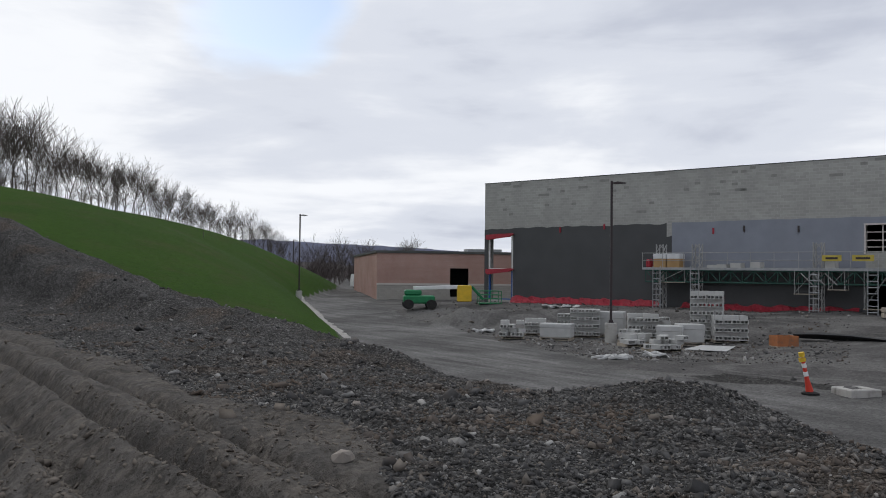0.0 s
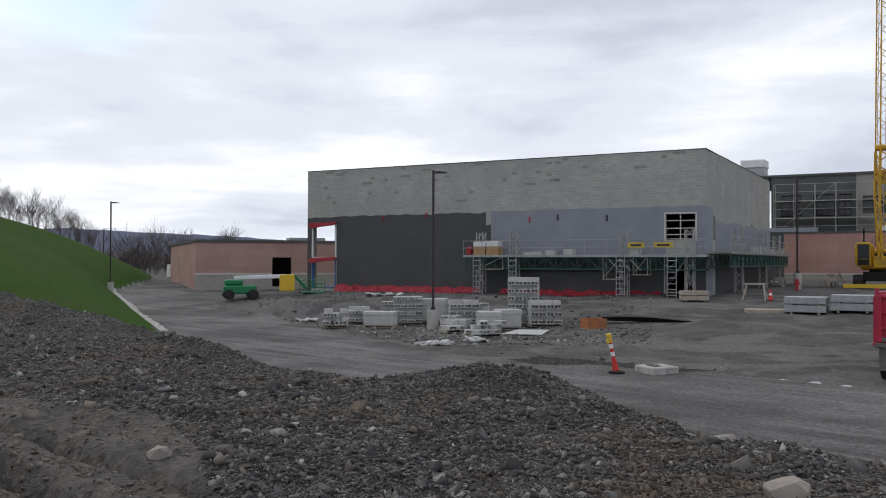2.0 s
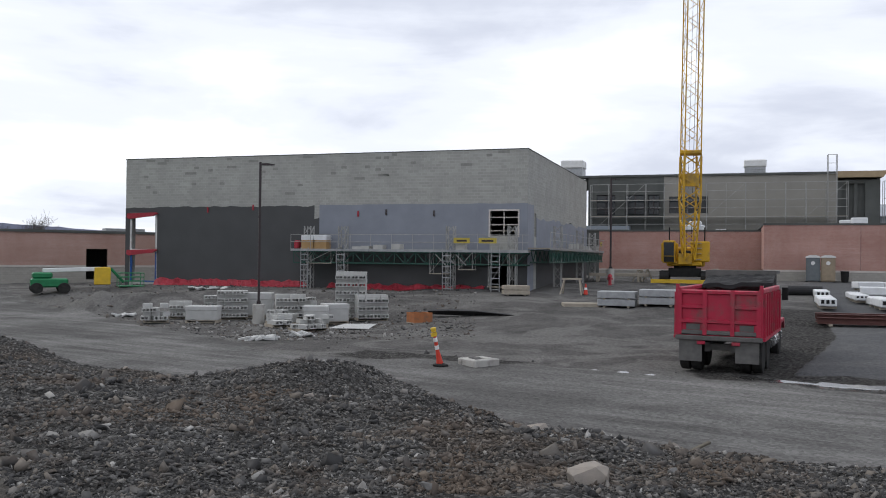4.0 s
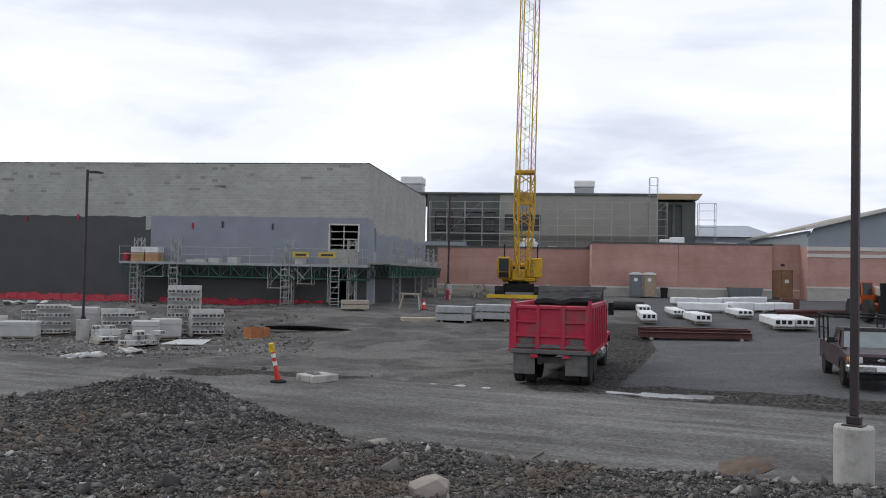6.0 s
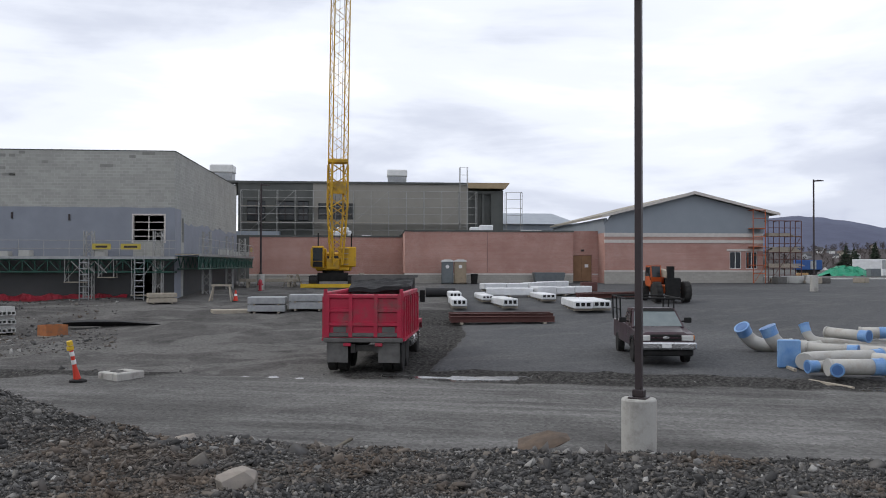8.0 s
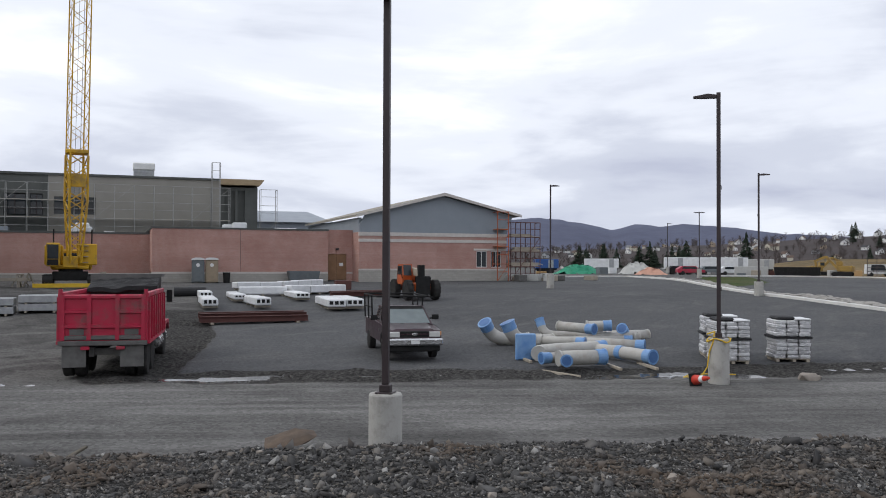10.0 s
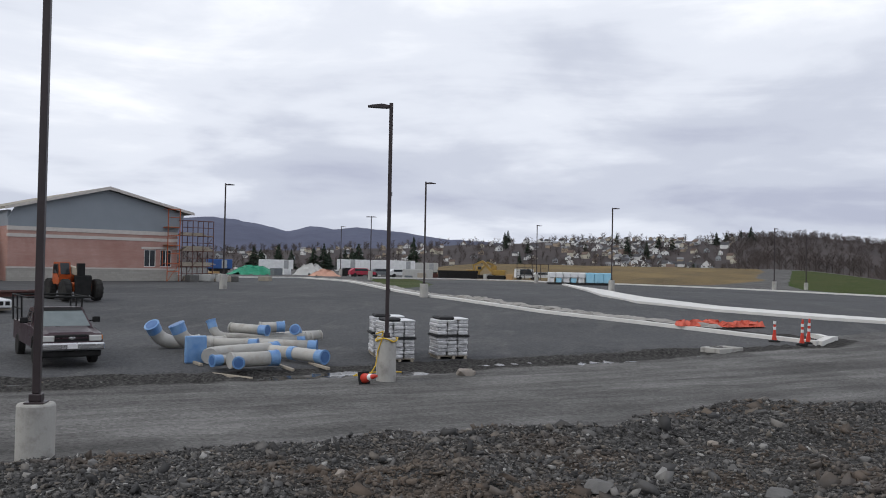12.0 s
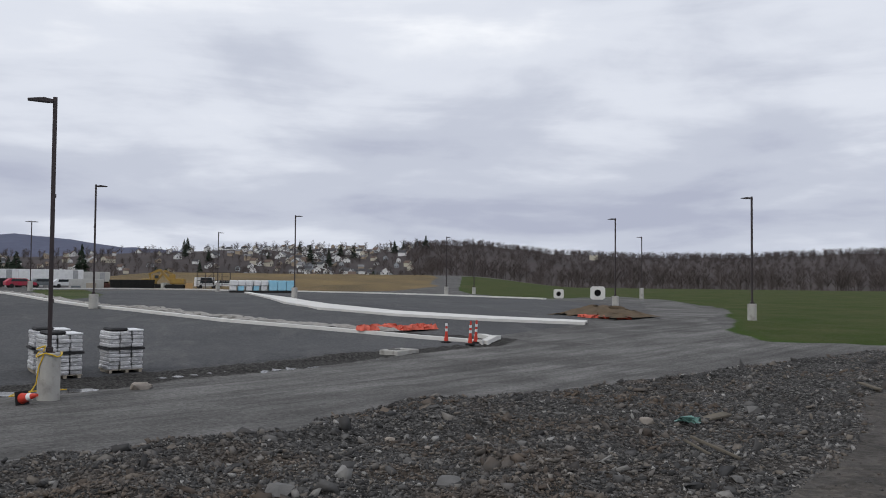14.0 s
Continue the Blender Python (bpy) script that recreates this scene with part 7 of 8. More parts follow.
KERB = [(112, 41), (97, 30.6), (80, 22), (62.6, 13.2), (56.5, 8.2), (51.6, 3.6), (46, -3.8), (41.6, -9.3)]
tagged(part("kerb", strip(KERB, 0.45, 0.16), M_CONCPALE), "pale new concrete kerb beside the asphalt", "kerb", kind="structure")
tagged(part("kerb", strip([(41.6, -9.3), (42.8, -10.2), (44.0, -9.4)], 0.4, 0.15, 0.4), M_CONCPALE), "rounded end of a pale concrete kerb", "kerb", kind="structure")
tagged(part("kerb", strip([(62, 74), (70, 63), (84, 57), (100, 49), (112, 41.4)], 0.6, 0.16), M_CONCPALE), "pale concrete kerb and walk edge", "kerb", kind="structure")
tagged(part("kerb", strip([(146, 6), (141, -0.9), (128, -14), (109, -31)], 0.5, 0.18), M_CONCPALE), "pale concrete kerb at the far lot", "kerb", kind="structure")
tagged(part("kerb", strip([(130, 37), (146, 28), (150, 16), (143, 11)], 0.6, 0.18), M_CONCPALE), "pale concrete kerb at the lot entrance", "kerb", kind="structure")
tagged(part("road_edge", strip([(-6.6, 42.6), (-10.6, 56), (-15.4, 75), (-17.9, 86)], 0.5, 0.05, 0.7, 0.5), M_STRAWMAT), "crumbling pale gravel edge between grass and road", "kerb", kind="structure")


def walk_slab():
    """White curved walk between two lines."""
    a = [(51.6, -17.6), (53.3, -12), (56, -6.5), (61.5, -1.7), (74, 0.9), (89, 2.6), (108, 5.2), (124, 7.4)]
    b = [(53.0, -18.2), (55.6, -12.4), (58.9, -7.0), (69, -2.6), (79, -0.9), (91, 0.7), (109, 4.4), (124, 6.9)]
    top, n = [], len(a)
    xs = np.array([p[0] for p in a + b]), np.array([p[1] for p in a + b])
    zs = ground_parts(*xs)[0]
    p = [(x, y, float(z) + 0.17) for (x, y), z in zip(a + b, zs)] + [(x, y, float(z) - 0.2) for (x, y), z in zip(a + b, zs)]
    f = [(i, i + 1, n + i + 1, n + i) for i in range(n - 1)] + [(i + 1, i, 2 * n + i, 2 * n + i + 1) for i in range(n - 1)] + [(n + i, n + i + 1, 3 * n + i + 1, 3 * n + i) for i in range(n - 1)]
    return Solid().add(p, f)


tagged(part("curved_walk", walk_slab(), M_CONCPALE), "white new concrete walk curving round the lot", "walkway", kind="structure")


M_FENCE = plain("faded_orange_mesh", (0.68, 0.13, 0.08), (0.50, 0.10, 0.065), 0.7, scale=3)
M_DIGGER = plain("faded_digger_yellow", (0.36, 0.23, 0.05), (0.27, 0.17, 0.04), 0.6, scale=1, dirt=(0.16, 0.11, 0.06))


def crumple(w, d, h, seed, nx=10, ny=6):
    """A rumpled sheet of cloth lying on the ground."""
    rr = random.Random(seed)
    v = []
    for j in range(ny + 1):
        for i in range(nx + 1):
            edge = 1 if 0 < i < nx and 0 < j < ny else 0
            v.append((w * (i / nx - 0.5) + rr.uniform(-0.08, 0.08), d * (j / ny - 0.5) + rr.uniform(-0.12, 0.12), edge * rr.uniform(0.15, 1.0) * h))
    f = [(j * (nx + 1) + i, j * (nx + 1) + i + 1, (j + 1) * (nx + 1) + i + 1, (j + 1) * (nx + 1) + i) for j in range(ny) for i in range(nx)]
    return Solid().add(v, f)


for k, (x, y, turn, w, d) in enumerate(((46.6, -4.6, 128, 2.6, 0.9), (47.5, -6.8, 125, 2.6, 1.1))):
    tagged(part("orange_fabric", crumple(w, d * 0.8, 0.34, k, 16, 7), M_FENCE), "crumpled orange safety fence lying on the kerb", "safety fence", "orange fence fabric").matrix_world = at_ground(x, y, turn, 0.06)
rng = random.Random(21)
for k in range(30):
    f = k / 29
    i = f * (len(KERB) - 2)
    a, b = KERB[int(i)], KERB[min(int(i) + 1, len(KERB) - 1)]
    q = i - int(i)
    x, y = a[0] + (b[0] - a[0]) * q, a[1] + (b[1] - a[1]) * q
    turn = math.degrees(math.atan2(b[1] - a[1], b[0] - a[0]))
    off = rng.uniform(0.9, 1.8)
    x, y = x + off * 0.72, y - off * 0.69
    tagged(part("silt_fabric", crumple(rng.uniform(1.8, 4.2), rng.uniform(0.6, 1.2), rng.uniform(0.1, 0.26), k + 40), M_STRAWMAT), "rumpled grey-brown erosion fabric beside the kerb", "fabric", "erosion fabric").matrix_world = at_ground(x, y, turn + rng.uniform(-8, 8), 0.03)

wrapped = thing("wrapped_material_stack", at_ground(127.3, 5.1, -81), "long stack wrapped in white and pale blue film", "material stack")
part("base_skid", Solid().box(-4.6, -1, 0, 4.4, 1, 0.3), M_DARK, wrapped)
for k in range(5):
    part("white_roll", Solid().cbox(-4.5 + k * 1.05, -1.1, 0.95, -3.5 + k * 1.05, 1.1, 1.75, 0.12), M_WRAP, wrapped)
    part("lower_pack", Solid().cbox(-4.5 + k * 1.05, -1.0, 0.3, -3.7 + k * 1.05, 1.0, 0.94, 0.06), M_CYANWRAP if k % 2 else M_WRAP, wrapped)
for k in range(3):
    part("blue_pack", Solid().cbox(0.8 + k * 1.2, -1.1, 0.3, 1.96 + k * 1.2, 1.1, 1.75, 0.08), M_CYANWRAP, wrapped, "pale blue film")


def headwall(m, s):
    t = thing("precast_drain_box", m, "square precast concrete drain box with a round hole", "drain box", "precast drain boxes")
    n = 20
    ring = [(s * 0.26 * math.cos(2 * math.pi * k / n), s * 0.5 + s * 0.26 * math.sin(2 * math.pi * k / n)) for k in range(n)]
    sq = []
    for k in range(n):
        a = 2 * math.pi * k / n
        c = max(abs(math.cos(a)), abs(math.sin(a)))
        sq.append((s * 0.55 * math.cos(a) / c, s * 0.5 + s * 0.5 * math.sin(a) / c))
    v = [(x, -0.4, z) for x, z in ring] + [(x, -0.4, z) for x, z in sq] + [(x, 0.5, z) for x, z in ring] + [(x, 0.5, z) for x, z in sq]
    f = [(k, (k + 1) % n, n + (k + 1) % n, n + k) for k in range(n)] + [(2 * n + k, 3 * n + k, 3 * n + (k + 1) % n, 2 * n + (k + 1) % n) for k in range(n)]
    f += [(k, 2 * n + k, 2 * n + (k + 1) % n, (k + 1) % n) for k in range(n)] + [(n + k, n + (k + 1) % n, 3 * n + (k + 1) % n, 3 * n + k) for k in range(n)]
    part("box", Solid().add(v, f), M_CONCPALE, t)
    # near-black plate painted as the shade in the round hole
    part("hole_shade_back", Solid().box(-s * 0.4, 0.51, 0.1, s * 0.4, 0.55, s * 0.9), M_DARK, t)
    return t


headwall(at_ground(117, -35.1, -105), 1.25)
headwall(at_ground(113.3, -39.4, -112), 1.75)
for k, (x, y) in enumerate(((57.6, -19.4), (56.6, -20.4), (56.2, -21.8), (57.0, -19.9))):
    tagged(part("orange_fabric", crumple(0.9, 0.5, 0.22, k + 90), M_FENCE), "scrap of orange fence on the dirt heap", "safety fence", "orange fence fabric").matrix_world = at_ground(x, y, 40 * k, 0.02)

# ---- far works yard ----


def polar(az, r, turn=0.0, lift=0.0):
    return at_ground(r * math.sin(radians(az)), r * math.cos(radians(az)), heading(az) + turn, lift)


def trailer(m, length, high, mat, label):
    t = thing("box_trailer", m, label, "trailer", "site trailers")
    part("box", Solid().cbox(-length / 2, -1.2, 0.9, length / 2, 1.2, 0.9 + high, 0.06), mat, t)
    part("chassis", Solid().box(-length / 2 + 0.2, -0.6, 0.6, length / 2 - 0.2, 0.6, 0.898), M_BLACK, t)
    for x in (-length / 2 + 1.0, -length / 2 + 2.1, length / 2 - 1.2):
        for y in (-0.9, 0.9):
            mm = Matrix.Translation((x, y, 0.5)) @ Matrix.Rotation(radians(90), 4, "X")
            part("wheel", Solid().lathe([(0.0, -0.15), (0.5, -0.15), (0.5, 0.15), (0.0, 0.15)], 14, mm), M_TYRE, t)
    part("door", Solid().box(length / 2 - 1.8, -1.22, 1.0, length / 2 - 0.9, -1.202, 0.8 + high), M_GALV, t)
    return t


def car(m, mat, label, van=False):
    t = thing("parked_car", m, label, "car", "parked cars")
    roofz = 2.1 if van else 1.45
    part("body", Solid().prism([(-2.2, 0.4), (2.2, 0.4), (2.25, 0.8), (1.3, 0.95), (0.7 if not van else 1.2, roofz), (-1.5 if not van else -2.1, roofz), (-2.2, 0.95)], -0.85, 0.85), mat, t)
    part("side_glass", Solid().prism([(-1.5, 0.98), (1.05, 0.98), (0.6, roofz - 0.08), (-1.4, roofz - 0.08)], -0.862, -0.852), M_GLASS, t)
    for x in (-1.4, 1.4):
        for y in (-0.78, 0.78):
            mm = Matrix.Translation((x, y, 0.33)) @ Matrix.Rotation(radians(90), 4, "X")
            part("wheel", Solid().lathe([(0.0, -0.1), (0.33, -0.1), (0.33, 0.1), (0.0, 0.1)], 14, mm), M_TYRE, t)
    return t


def excavator(m):
    t = thing("excavator", m, "yellow tracked excavator with its arm folded", "excavator")
    for y in (-1.1, 1.1):
        part("track", Solid().prism([(-1.9, 0.3), (-1.6, 0.0), (1.6, 0.0), (1.9, 0.3), (1.9, 0.6), (1.6, 0.85), (-1.6, 0.85), (-1.9, 0.6)], y - 0.3, y + 0.3), M_BLACK, t)
    part("house", Solid().cbox(-2.0, -1.2, 0.95, 0.9, 1.2, 2.1, 0.1), M_DIGGER, t)
    cab_e = part("cab", Solid().cbox(0.1, -1.2, 2.102, 1.3, -0.2, 3.0, 0.08), M_DIGGER, t)
    part("cab_glass", Solid().box(0.25, -1.22, 2.2, 1.15, -1.202, 2.9), M_GLASS, cab_e)
    part("boom", Solid().prism([(0.7, 1.6), (1.2, 1.5), (3.2, 3.6), (5.2, 2.9), (5.3, 3.2), (3.2, 4.15), (2.8, 4.0)], -0.25, 0.25), M_DIGGER, t)
    part("stick", Solid().prism([(5.0, 3.3), (5.45, 3.2), (4.9, 0.9), (4.6, 0.9)], -0.2, 0.2), M_DIGGER, t)
    part("bucket", Solid().prism([(4.4, 1.0), (5.1, 1.0), (4.9, 0.1), (4.1, 0.2)], -0.5, 0.5), M_BLACK, t)
    return t


def heap(m, w, d, h, mat, label, category, seed):
    s = crumple(1, 1, 0.0, seed, 16, 12)
    rr = random.Random(seed)
    s.v = [(x * w, y * d, h * max(0.0, 1 - (abs(x) * 2) ** 2.2) * max(0.0, 1 - (abs(y) * 2) ** 2.2) * rr.uniform(0.75, 1.1) - 0.02) for x, y, z in s.v]
    ob = tagged(part("heap", s, mat), label, category)
    ob.matrix_world = m
    return ob


heap(polar(66.7, 150), 8.0, 4.0, 1.6, M_GREENTARP, "heap covered by a green tarpaulin", "heap", 5)
heap(polar(70.3, 158), 6.0, 4.0, 2.2, M_CMU, "heap of grey crushed stone", "heap", 6)
heap(polar(71.2, 148), 5.0, 3.0, 1.2, plain("pink_fibre_bales", (0.62, 0.36, 0.27), None, 0.8), "pile of pale pink insulation bales", "heap", 7)
trailer(polar(64.6, 156, 10), 4.0, 1.6, M_BLUESTEEL, "blue covered trailer in the works yard")
trailer(polar(68.1, 172, 0), 6.5, 1.8, M_WRAP, "white site trailer with a rounded roof")
trailer(polar(72.7, 168, 4), 4.2, 2.1, M_WRAP, "white box truck body parked in the yard")
trailer(polar(75.2, 178, 2), 11.0, 2.2, M_WRAP, "long white box trailer in the works yard")
trailer(polar(77.6, 182, 2), 5.5, 1.9, M_CMU, "grey box trailer in the works yard")
cont = thing("steel_container", polar(79.8, 150, 4), "low black steel waste container", "container")
part("box", Solid().add([(-3.2, -1.1, 0.1), (3.2, -1.1, 0.1), (3.2, 1.1, 0.1), (-3.2, 1.1, 0.1), (-3.4, -1.2, 1.5), (3.4, -1.2, 1.5), (3.4, 1.2, 1.5), (-3.4, 1.2, 1.5)], [(3, 2, 1, 0), (4, 5, 6, 7), (0, 1, 5, 4), (1, 2, 6, 5), (2, 3, 7, 6), (3, 0, 4, 7)]), M_BLACK, cont)
for k in range(7):
    part("rib", Solid().box(-3.0 + k, -1.3, 0.2, -2.9 + k, -1.19, 1.5), M_BLACK, cont)
part("skid", Solid().box(-3.1, -0.9, 0, -2.8, 0.9, 0.1).box(2.8, -0.9, 0, 3.1, 0.9, 0.1), M_BLACK, cont)
tagged(part("block_wall_stub", Solid().cbox(-2.6, -0.3, 0, 2.6, 0.3, 1.5, 0.03), M_CMU), "low grey concrete block wall", "wall").matrix_world = polar(77.2, 152, 4)
excavator(polar(82.3, 165, 170) @ Matrix.Scale(0.85, 4))
excavator(polar(80.9, 172, 20) @ Matrix.Scale(0.8, 4))
for az, r, mat, label, van in ((73.6, 150, M_TRUCKRED, "red parked car in the yard", False), (74.9, 158, M_POTTYGREY, "dark grey parked car in the yard", False), (76.1, 156, M_WRAP, "white parked pickup in the yard", False), (73.0, 155, M_BLACK, "black parked car in the yard", False), (84.2, 172, M_WRAP, "white parked van in the yard", True), (85.3, 178, M_WRAP, "white parked car in the yard", False), (-6.6, 118, M_GALV, "silver parked pickup by the bend", False), (-7.6, 126, M_WRAP, "white van parked by the bend", True), (-5.9, 130, M_GALV, "silver van parked by the bend", True)):
    car(polar(az, r, 15), mat, label, van)
scaffold(polar(83.6, 170), 4, 2, bay=1.5, lift=1.5, label="dark frame scaffolding stored in the yard", mat=M_BRONZE, r=0.06)
rng = random.Random(31)
for k in range(26):
    az, r = rng.uniform(64, 88), rng.uniform(146, 176)
    mat = rng.choice((M_TIMBER, M_CMU, M_WRAP, M_WOOD, M_POTTYGREY, M_RUST))
    tagged(part("material_pallet", Solid().cbox(-0.8, -0.6, 0.0, 0.8, 0.6, rng.uniform(0.4, 1.2), 0.03), mat), "pallet of building material in the works yard", "pallet", "yard pallets").matrix_world = polar(az, r, rng.uniform(0, 90))
rng = random.Random(12)
for k in range(16):
    s0, d0 = rng.uniform(38, 48), rng.uniform(78, 84)
    mat = rng.choice((M_TIMBER, M_CMU, M_GRIME, M_TIMBER))
    p = AX * s0 + AY * d0
    tagged(part("material_pallet", Solid().cbox(-0.6, -0.45, 0.0, 0.6, 0.45, rng.uniform(0.25, 0.8), 0.03), mat), "pallet of building material beside the hall", "pallet", "yard pallets").matrix_world = at_ground(p.x, p.y, rng.uniform(0, 90))

heap(at_ground(59.2, -21.4, 30, -0.15), 6.4, 4.6, 0.75, plain("brown_earth", (0.155, 0.115, 0.078), (0.10, 0.078, 0.056), 0.95, scale=2, bump=0.6, distance=0.05), "low heap of brown earth at the corner of the lot", "heap", 8)

# ---- distance: hills, town, woods ----


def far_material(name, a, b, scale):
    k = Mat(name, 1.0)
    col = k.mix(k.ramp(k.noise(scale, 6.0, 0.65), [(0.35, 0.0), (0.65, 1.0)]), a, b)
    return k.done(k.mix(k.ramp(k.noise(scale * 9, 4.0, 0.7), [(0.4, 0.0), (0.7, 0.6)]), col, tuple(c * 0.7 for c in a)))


def ridge(name, r0, r1, table, label, mat, seed, rough):
    """A hill that rises from r0 to its crest at r1; table gives the crest's height angle by compass angle."""
    az = np.arange(table[0][0], table[-1][0] + 0.01, 0.25)
    el = np.interp(az, [t[0] for t in table], [t[1] for t in table]) + rough * vnoise(az * 0.8 + seed, az * 0 + seed, 5)
    rows = np.linspace(0, 1, 9)
    v = []
    for f in rows:
        r = r0 + (r1 - r0) * f
        h = np.tan(np.radians(el)) * r1 * (f * f * (3 - 2 * f)) + 3.4 * f - 8 * (1 - f)
        h = h * (1 + 0.1 * vnoise(az * 0.9 + 5 * f, az * 0 + 9 * f, 3) * (f < 1))
        v += [(r * math.sin(radians(a)), r * math.cos(radians(a)), float(z)) for a, z in zip(az, h)]
    n = len(az)
    f = [(j * n + i, j * n + i + 1, (j + 1) * n + i + 1, (j + 1) * n + i) for j in range(len(rows) - 1) for i in range(n - 1)]
    return tagged(part(name, Solid().add(v, f), mat, smooth=True), label, "hill", kind="structure")


# blue-grey puts the haze of distance into the mountain's base colour
M_MOUNT = far_material("hazed_mountain", (0.108, 0.118, 0.172), (0.082, 0.09, 0.135), 0.004)
M_SCRUB = far_material("bare_woodland", (0.078, 0.066, 0.064), (0.05, 0.043, 0.043), 0.02)
M_TWIG = plain("grey_bark", (0.115, 0.10, 0.09), (0.08, 0.07, 0.063), 0.95, bump=0.2)
M_TWIGFAR = plain("brown_twigs", (0.105, 0.088, 0.084), (0.07, 0.059, 0.057), 1.0, scale=0.1, bump=0.0)
M_CONIFER = plain("dark_conifer", (0.016, 0.026, 0.018), (0.026, 0.036, 0.022), 0.9, scale=1.0)
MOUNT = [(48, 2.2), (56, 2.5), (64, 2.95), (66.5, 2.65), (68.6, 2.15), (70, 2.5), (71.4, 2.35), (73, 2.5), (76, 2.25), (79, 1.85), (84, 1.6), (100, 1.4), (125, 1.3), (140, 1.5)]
ridge("distant_mountain", 1700, 3000, MOUNT, "long wooded mountain on the horizon in painted blue haze", M_MOUNT, 3, 0.10)
ridge("distant_mountain", 1700, 2900, [(-50, 1.6), (-20, 1.85), (-14, 1.95), (-9, 1.75), (-5, 1.6), (0, 1.3), (12, 1.2), (40, 1.5)], "long wooded ridge on the horizon in painted blue-grey haze", M_MOUNT, 8, 0.08)
TOWN = [(56, 0.5), (64, 0.8), (70, 1.0), (76, 1.3), (80, 1.5), (85, 1.75), (90, 1.95), (95, 1.95), (97.5, 2.2), (101, 2.3), (103.5, 2.0), (106, 1.7), (112, 1.5), (118, 1.5), (124, 1.75), (140, 1.95)]
ridge("town_hill", 380, 900, TOWN, "hillside of bare trees and small houses", M_SCRUB, 5, 0.15)
ridge("far_slope", 210, 420, [(-40, 1.0), (-14, 0.8), (-8, 0.35), (-3, 0.3), (6, 0.5), (30, 0.5)], "low slope of bare scrub", M_SCRUB, 2, 0.2)


def hill_z(az, r, r0=380, r1=900, table=None):
    table = table or TOWN
    f = min(1, max(0, (r - r0) / (r1 - r0)))
    el = float(np.interp(az, [t[0] for t in table], [t[1] for t in table]))
    return math.tan(radians(el)) * r1 * (f * f * (3 - 2 * f)) + 3.4 * f - 8 * (1 - f)


def house(m, w, d, h, wall_mat, roof_mat):
    t = thing("house", m, "small gabled house on the town hillside", "house", "houses of the town")
    body = part("wall", Solid().prism([(-w / 2, -3), (w / 2, -3), (w / 2, h), (0, h + w * 0.36), (-w / 2, h)], -d / 2, d / 2), wall_mat, t)
    s = Solid()
    for k in (-1, 1):
        s.add([(0, -d / 2 - 0.4, h + w * 0.36 + 0.25), (k * (w / 2 + 0.5), -d / 2 - 0.4, h - 0.2), (k * (w / 2 + 0.5), d / 2 + 0.4, h - 0.2), (0, d / 2 + 0.4, h + w * 0.36 + 0.25), (0, -d / 2 - 0.4, h + w * 0.36 + 0.02), (k * (w / 2 + 0.5), -d / 2 - 0.4, h - 0.45), (k * (w / 2 + 0.5), d / 2 + 0.4, h - 0.45), (0, d / 2 + 0.4, h + w * 0.36 + 0.02)], [(0, 1, 2, 3), (7, 6, 5, 4), (0, 4, 5, 1), (1, 5, 6, 2), (2, 6, 7, 3)])
    part("roof", s.weld(), roof_mat, t)
    for x in (-w * 0.25, w * 0.25):
        for z in (0.8, 3.6):
            if z < h - 1.5:
                part("window", Solid().box(x - 0.6, -d / 2 - 0.05, z, x + 0.6, -d / 2 - 0.002, z + 1.4), M_GLASS, t)
    return t


H_WALLS = [M_WHITE, plain("cream_siding", (0.62, 0.58, 0.48), None, 0.8), plain("grey_siding", (0.4, 0.42, 0.44), None, 0.8), plain("tan_siding", (0.42, 0.34, 0.26), None, 0.8), plain("brick_siding", (0.28, 0.13, 0.10), None, 0.8)]
H_ROOFS = [plain("dark_shingles", (0.09, 0.09, 0.095), None, 0.9), plain("brown_shingles", (0.16, 0.12, 0.10), None, 0.9), plain("grey_shingles", (0.24, 0.24, 0.245), None, 0.9)]
rng = random.Random(77)
models = [house(pose(0, 0, -60), w, d, h, H_WALLS[(0, 1, 0, 2, 0, 3)[i]], H_ROOFS[i % 3]) for i, (w, d, h) in enumerate(((6.5, 8, 4.2), (6, 7, 4.5), (7.5, 7, 3.2), (6, 8.5, 4), (8, 7, 4.4), (5.5, 7, 4.2)))]
for k in range(270):
    if k < 125:
        az, r = rng.gauss(90.5, 3.2), rng.uniform(540, 880)
    else:
        az, r = rng.uniform(64, 97), rng.uniform(430, 880)
    if az > 97 or az < 60:
        continue
    sc = rng.uniform(0.45, 0.75)
    m = Matrix.Translation((r * math.sin(radians(az)), r * math.cos(radians(az)), hill_z(az, r) - 0.3)) @ Matrix.Rotation(radians(heading(az) + rng.choice((0, 90, 20, -30, 55))), 4, "Z") @ Matrix.Scale(sc, 4)
    if k < len(models):
        models[k].matrix_world = m
    else:
        copy_thing(models[rng.choice((0, 0, 1, 2, 3, 4, 5, 1))], m).matrix_basis = m
steeple = thing("church", Matrix.Translation((760 * math.sin(radians(108.6)), 760 * math.cos(radians(108.6)), hill_z(108.6, 760) - 3)) @ Matrix.Rotation(radians(heading(108.6)), 4, "Z") @ Matrix.Scale(0.62, 4), "pale church with two towers among bare trees", "church")
part("nave", Solid().prism([(-5, -2), (5, -2), (5, 8), (0, 12), (-5, 8)], 0, 16), H_WALLS[1], steeple)
for x in (-4, 4):
    tower = part("tower", Solid().box(x - 1.5, -1.5, -2, x + 1.5, 1.5, 12), H_WALLS[1], steeple)
    part("spire", Solid().lathe([(1.8, 12), (1.2, 14), (0.0, 17)], 8, Matrix.Translation((x, 0, 0))), H_ROOFS[2], tower)


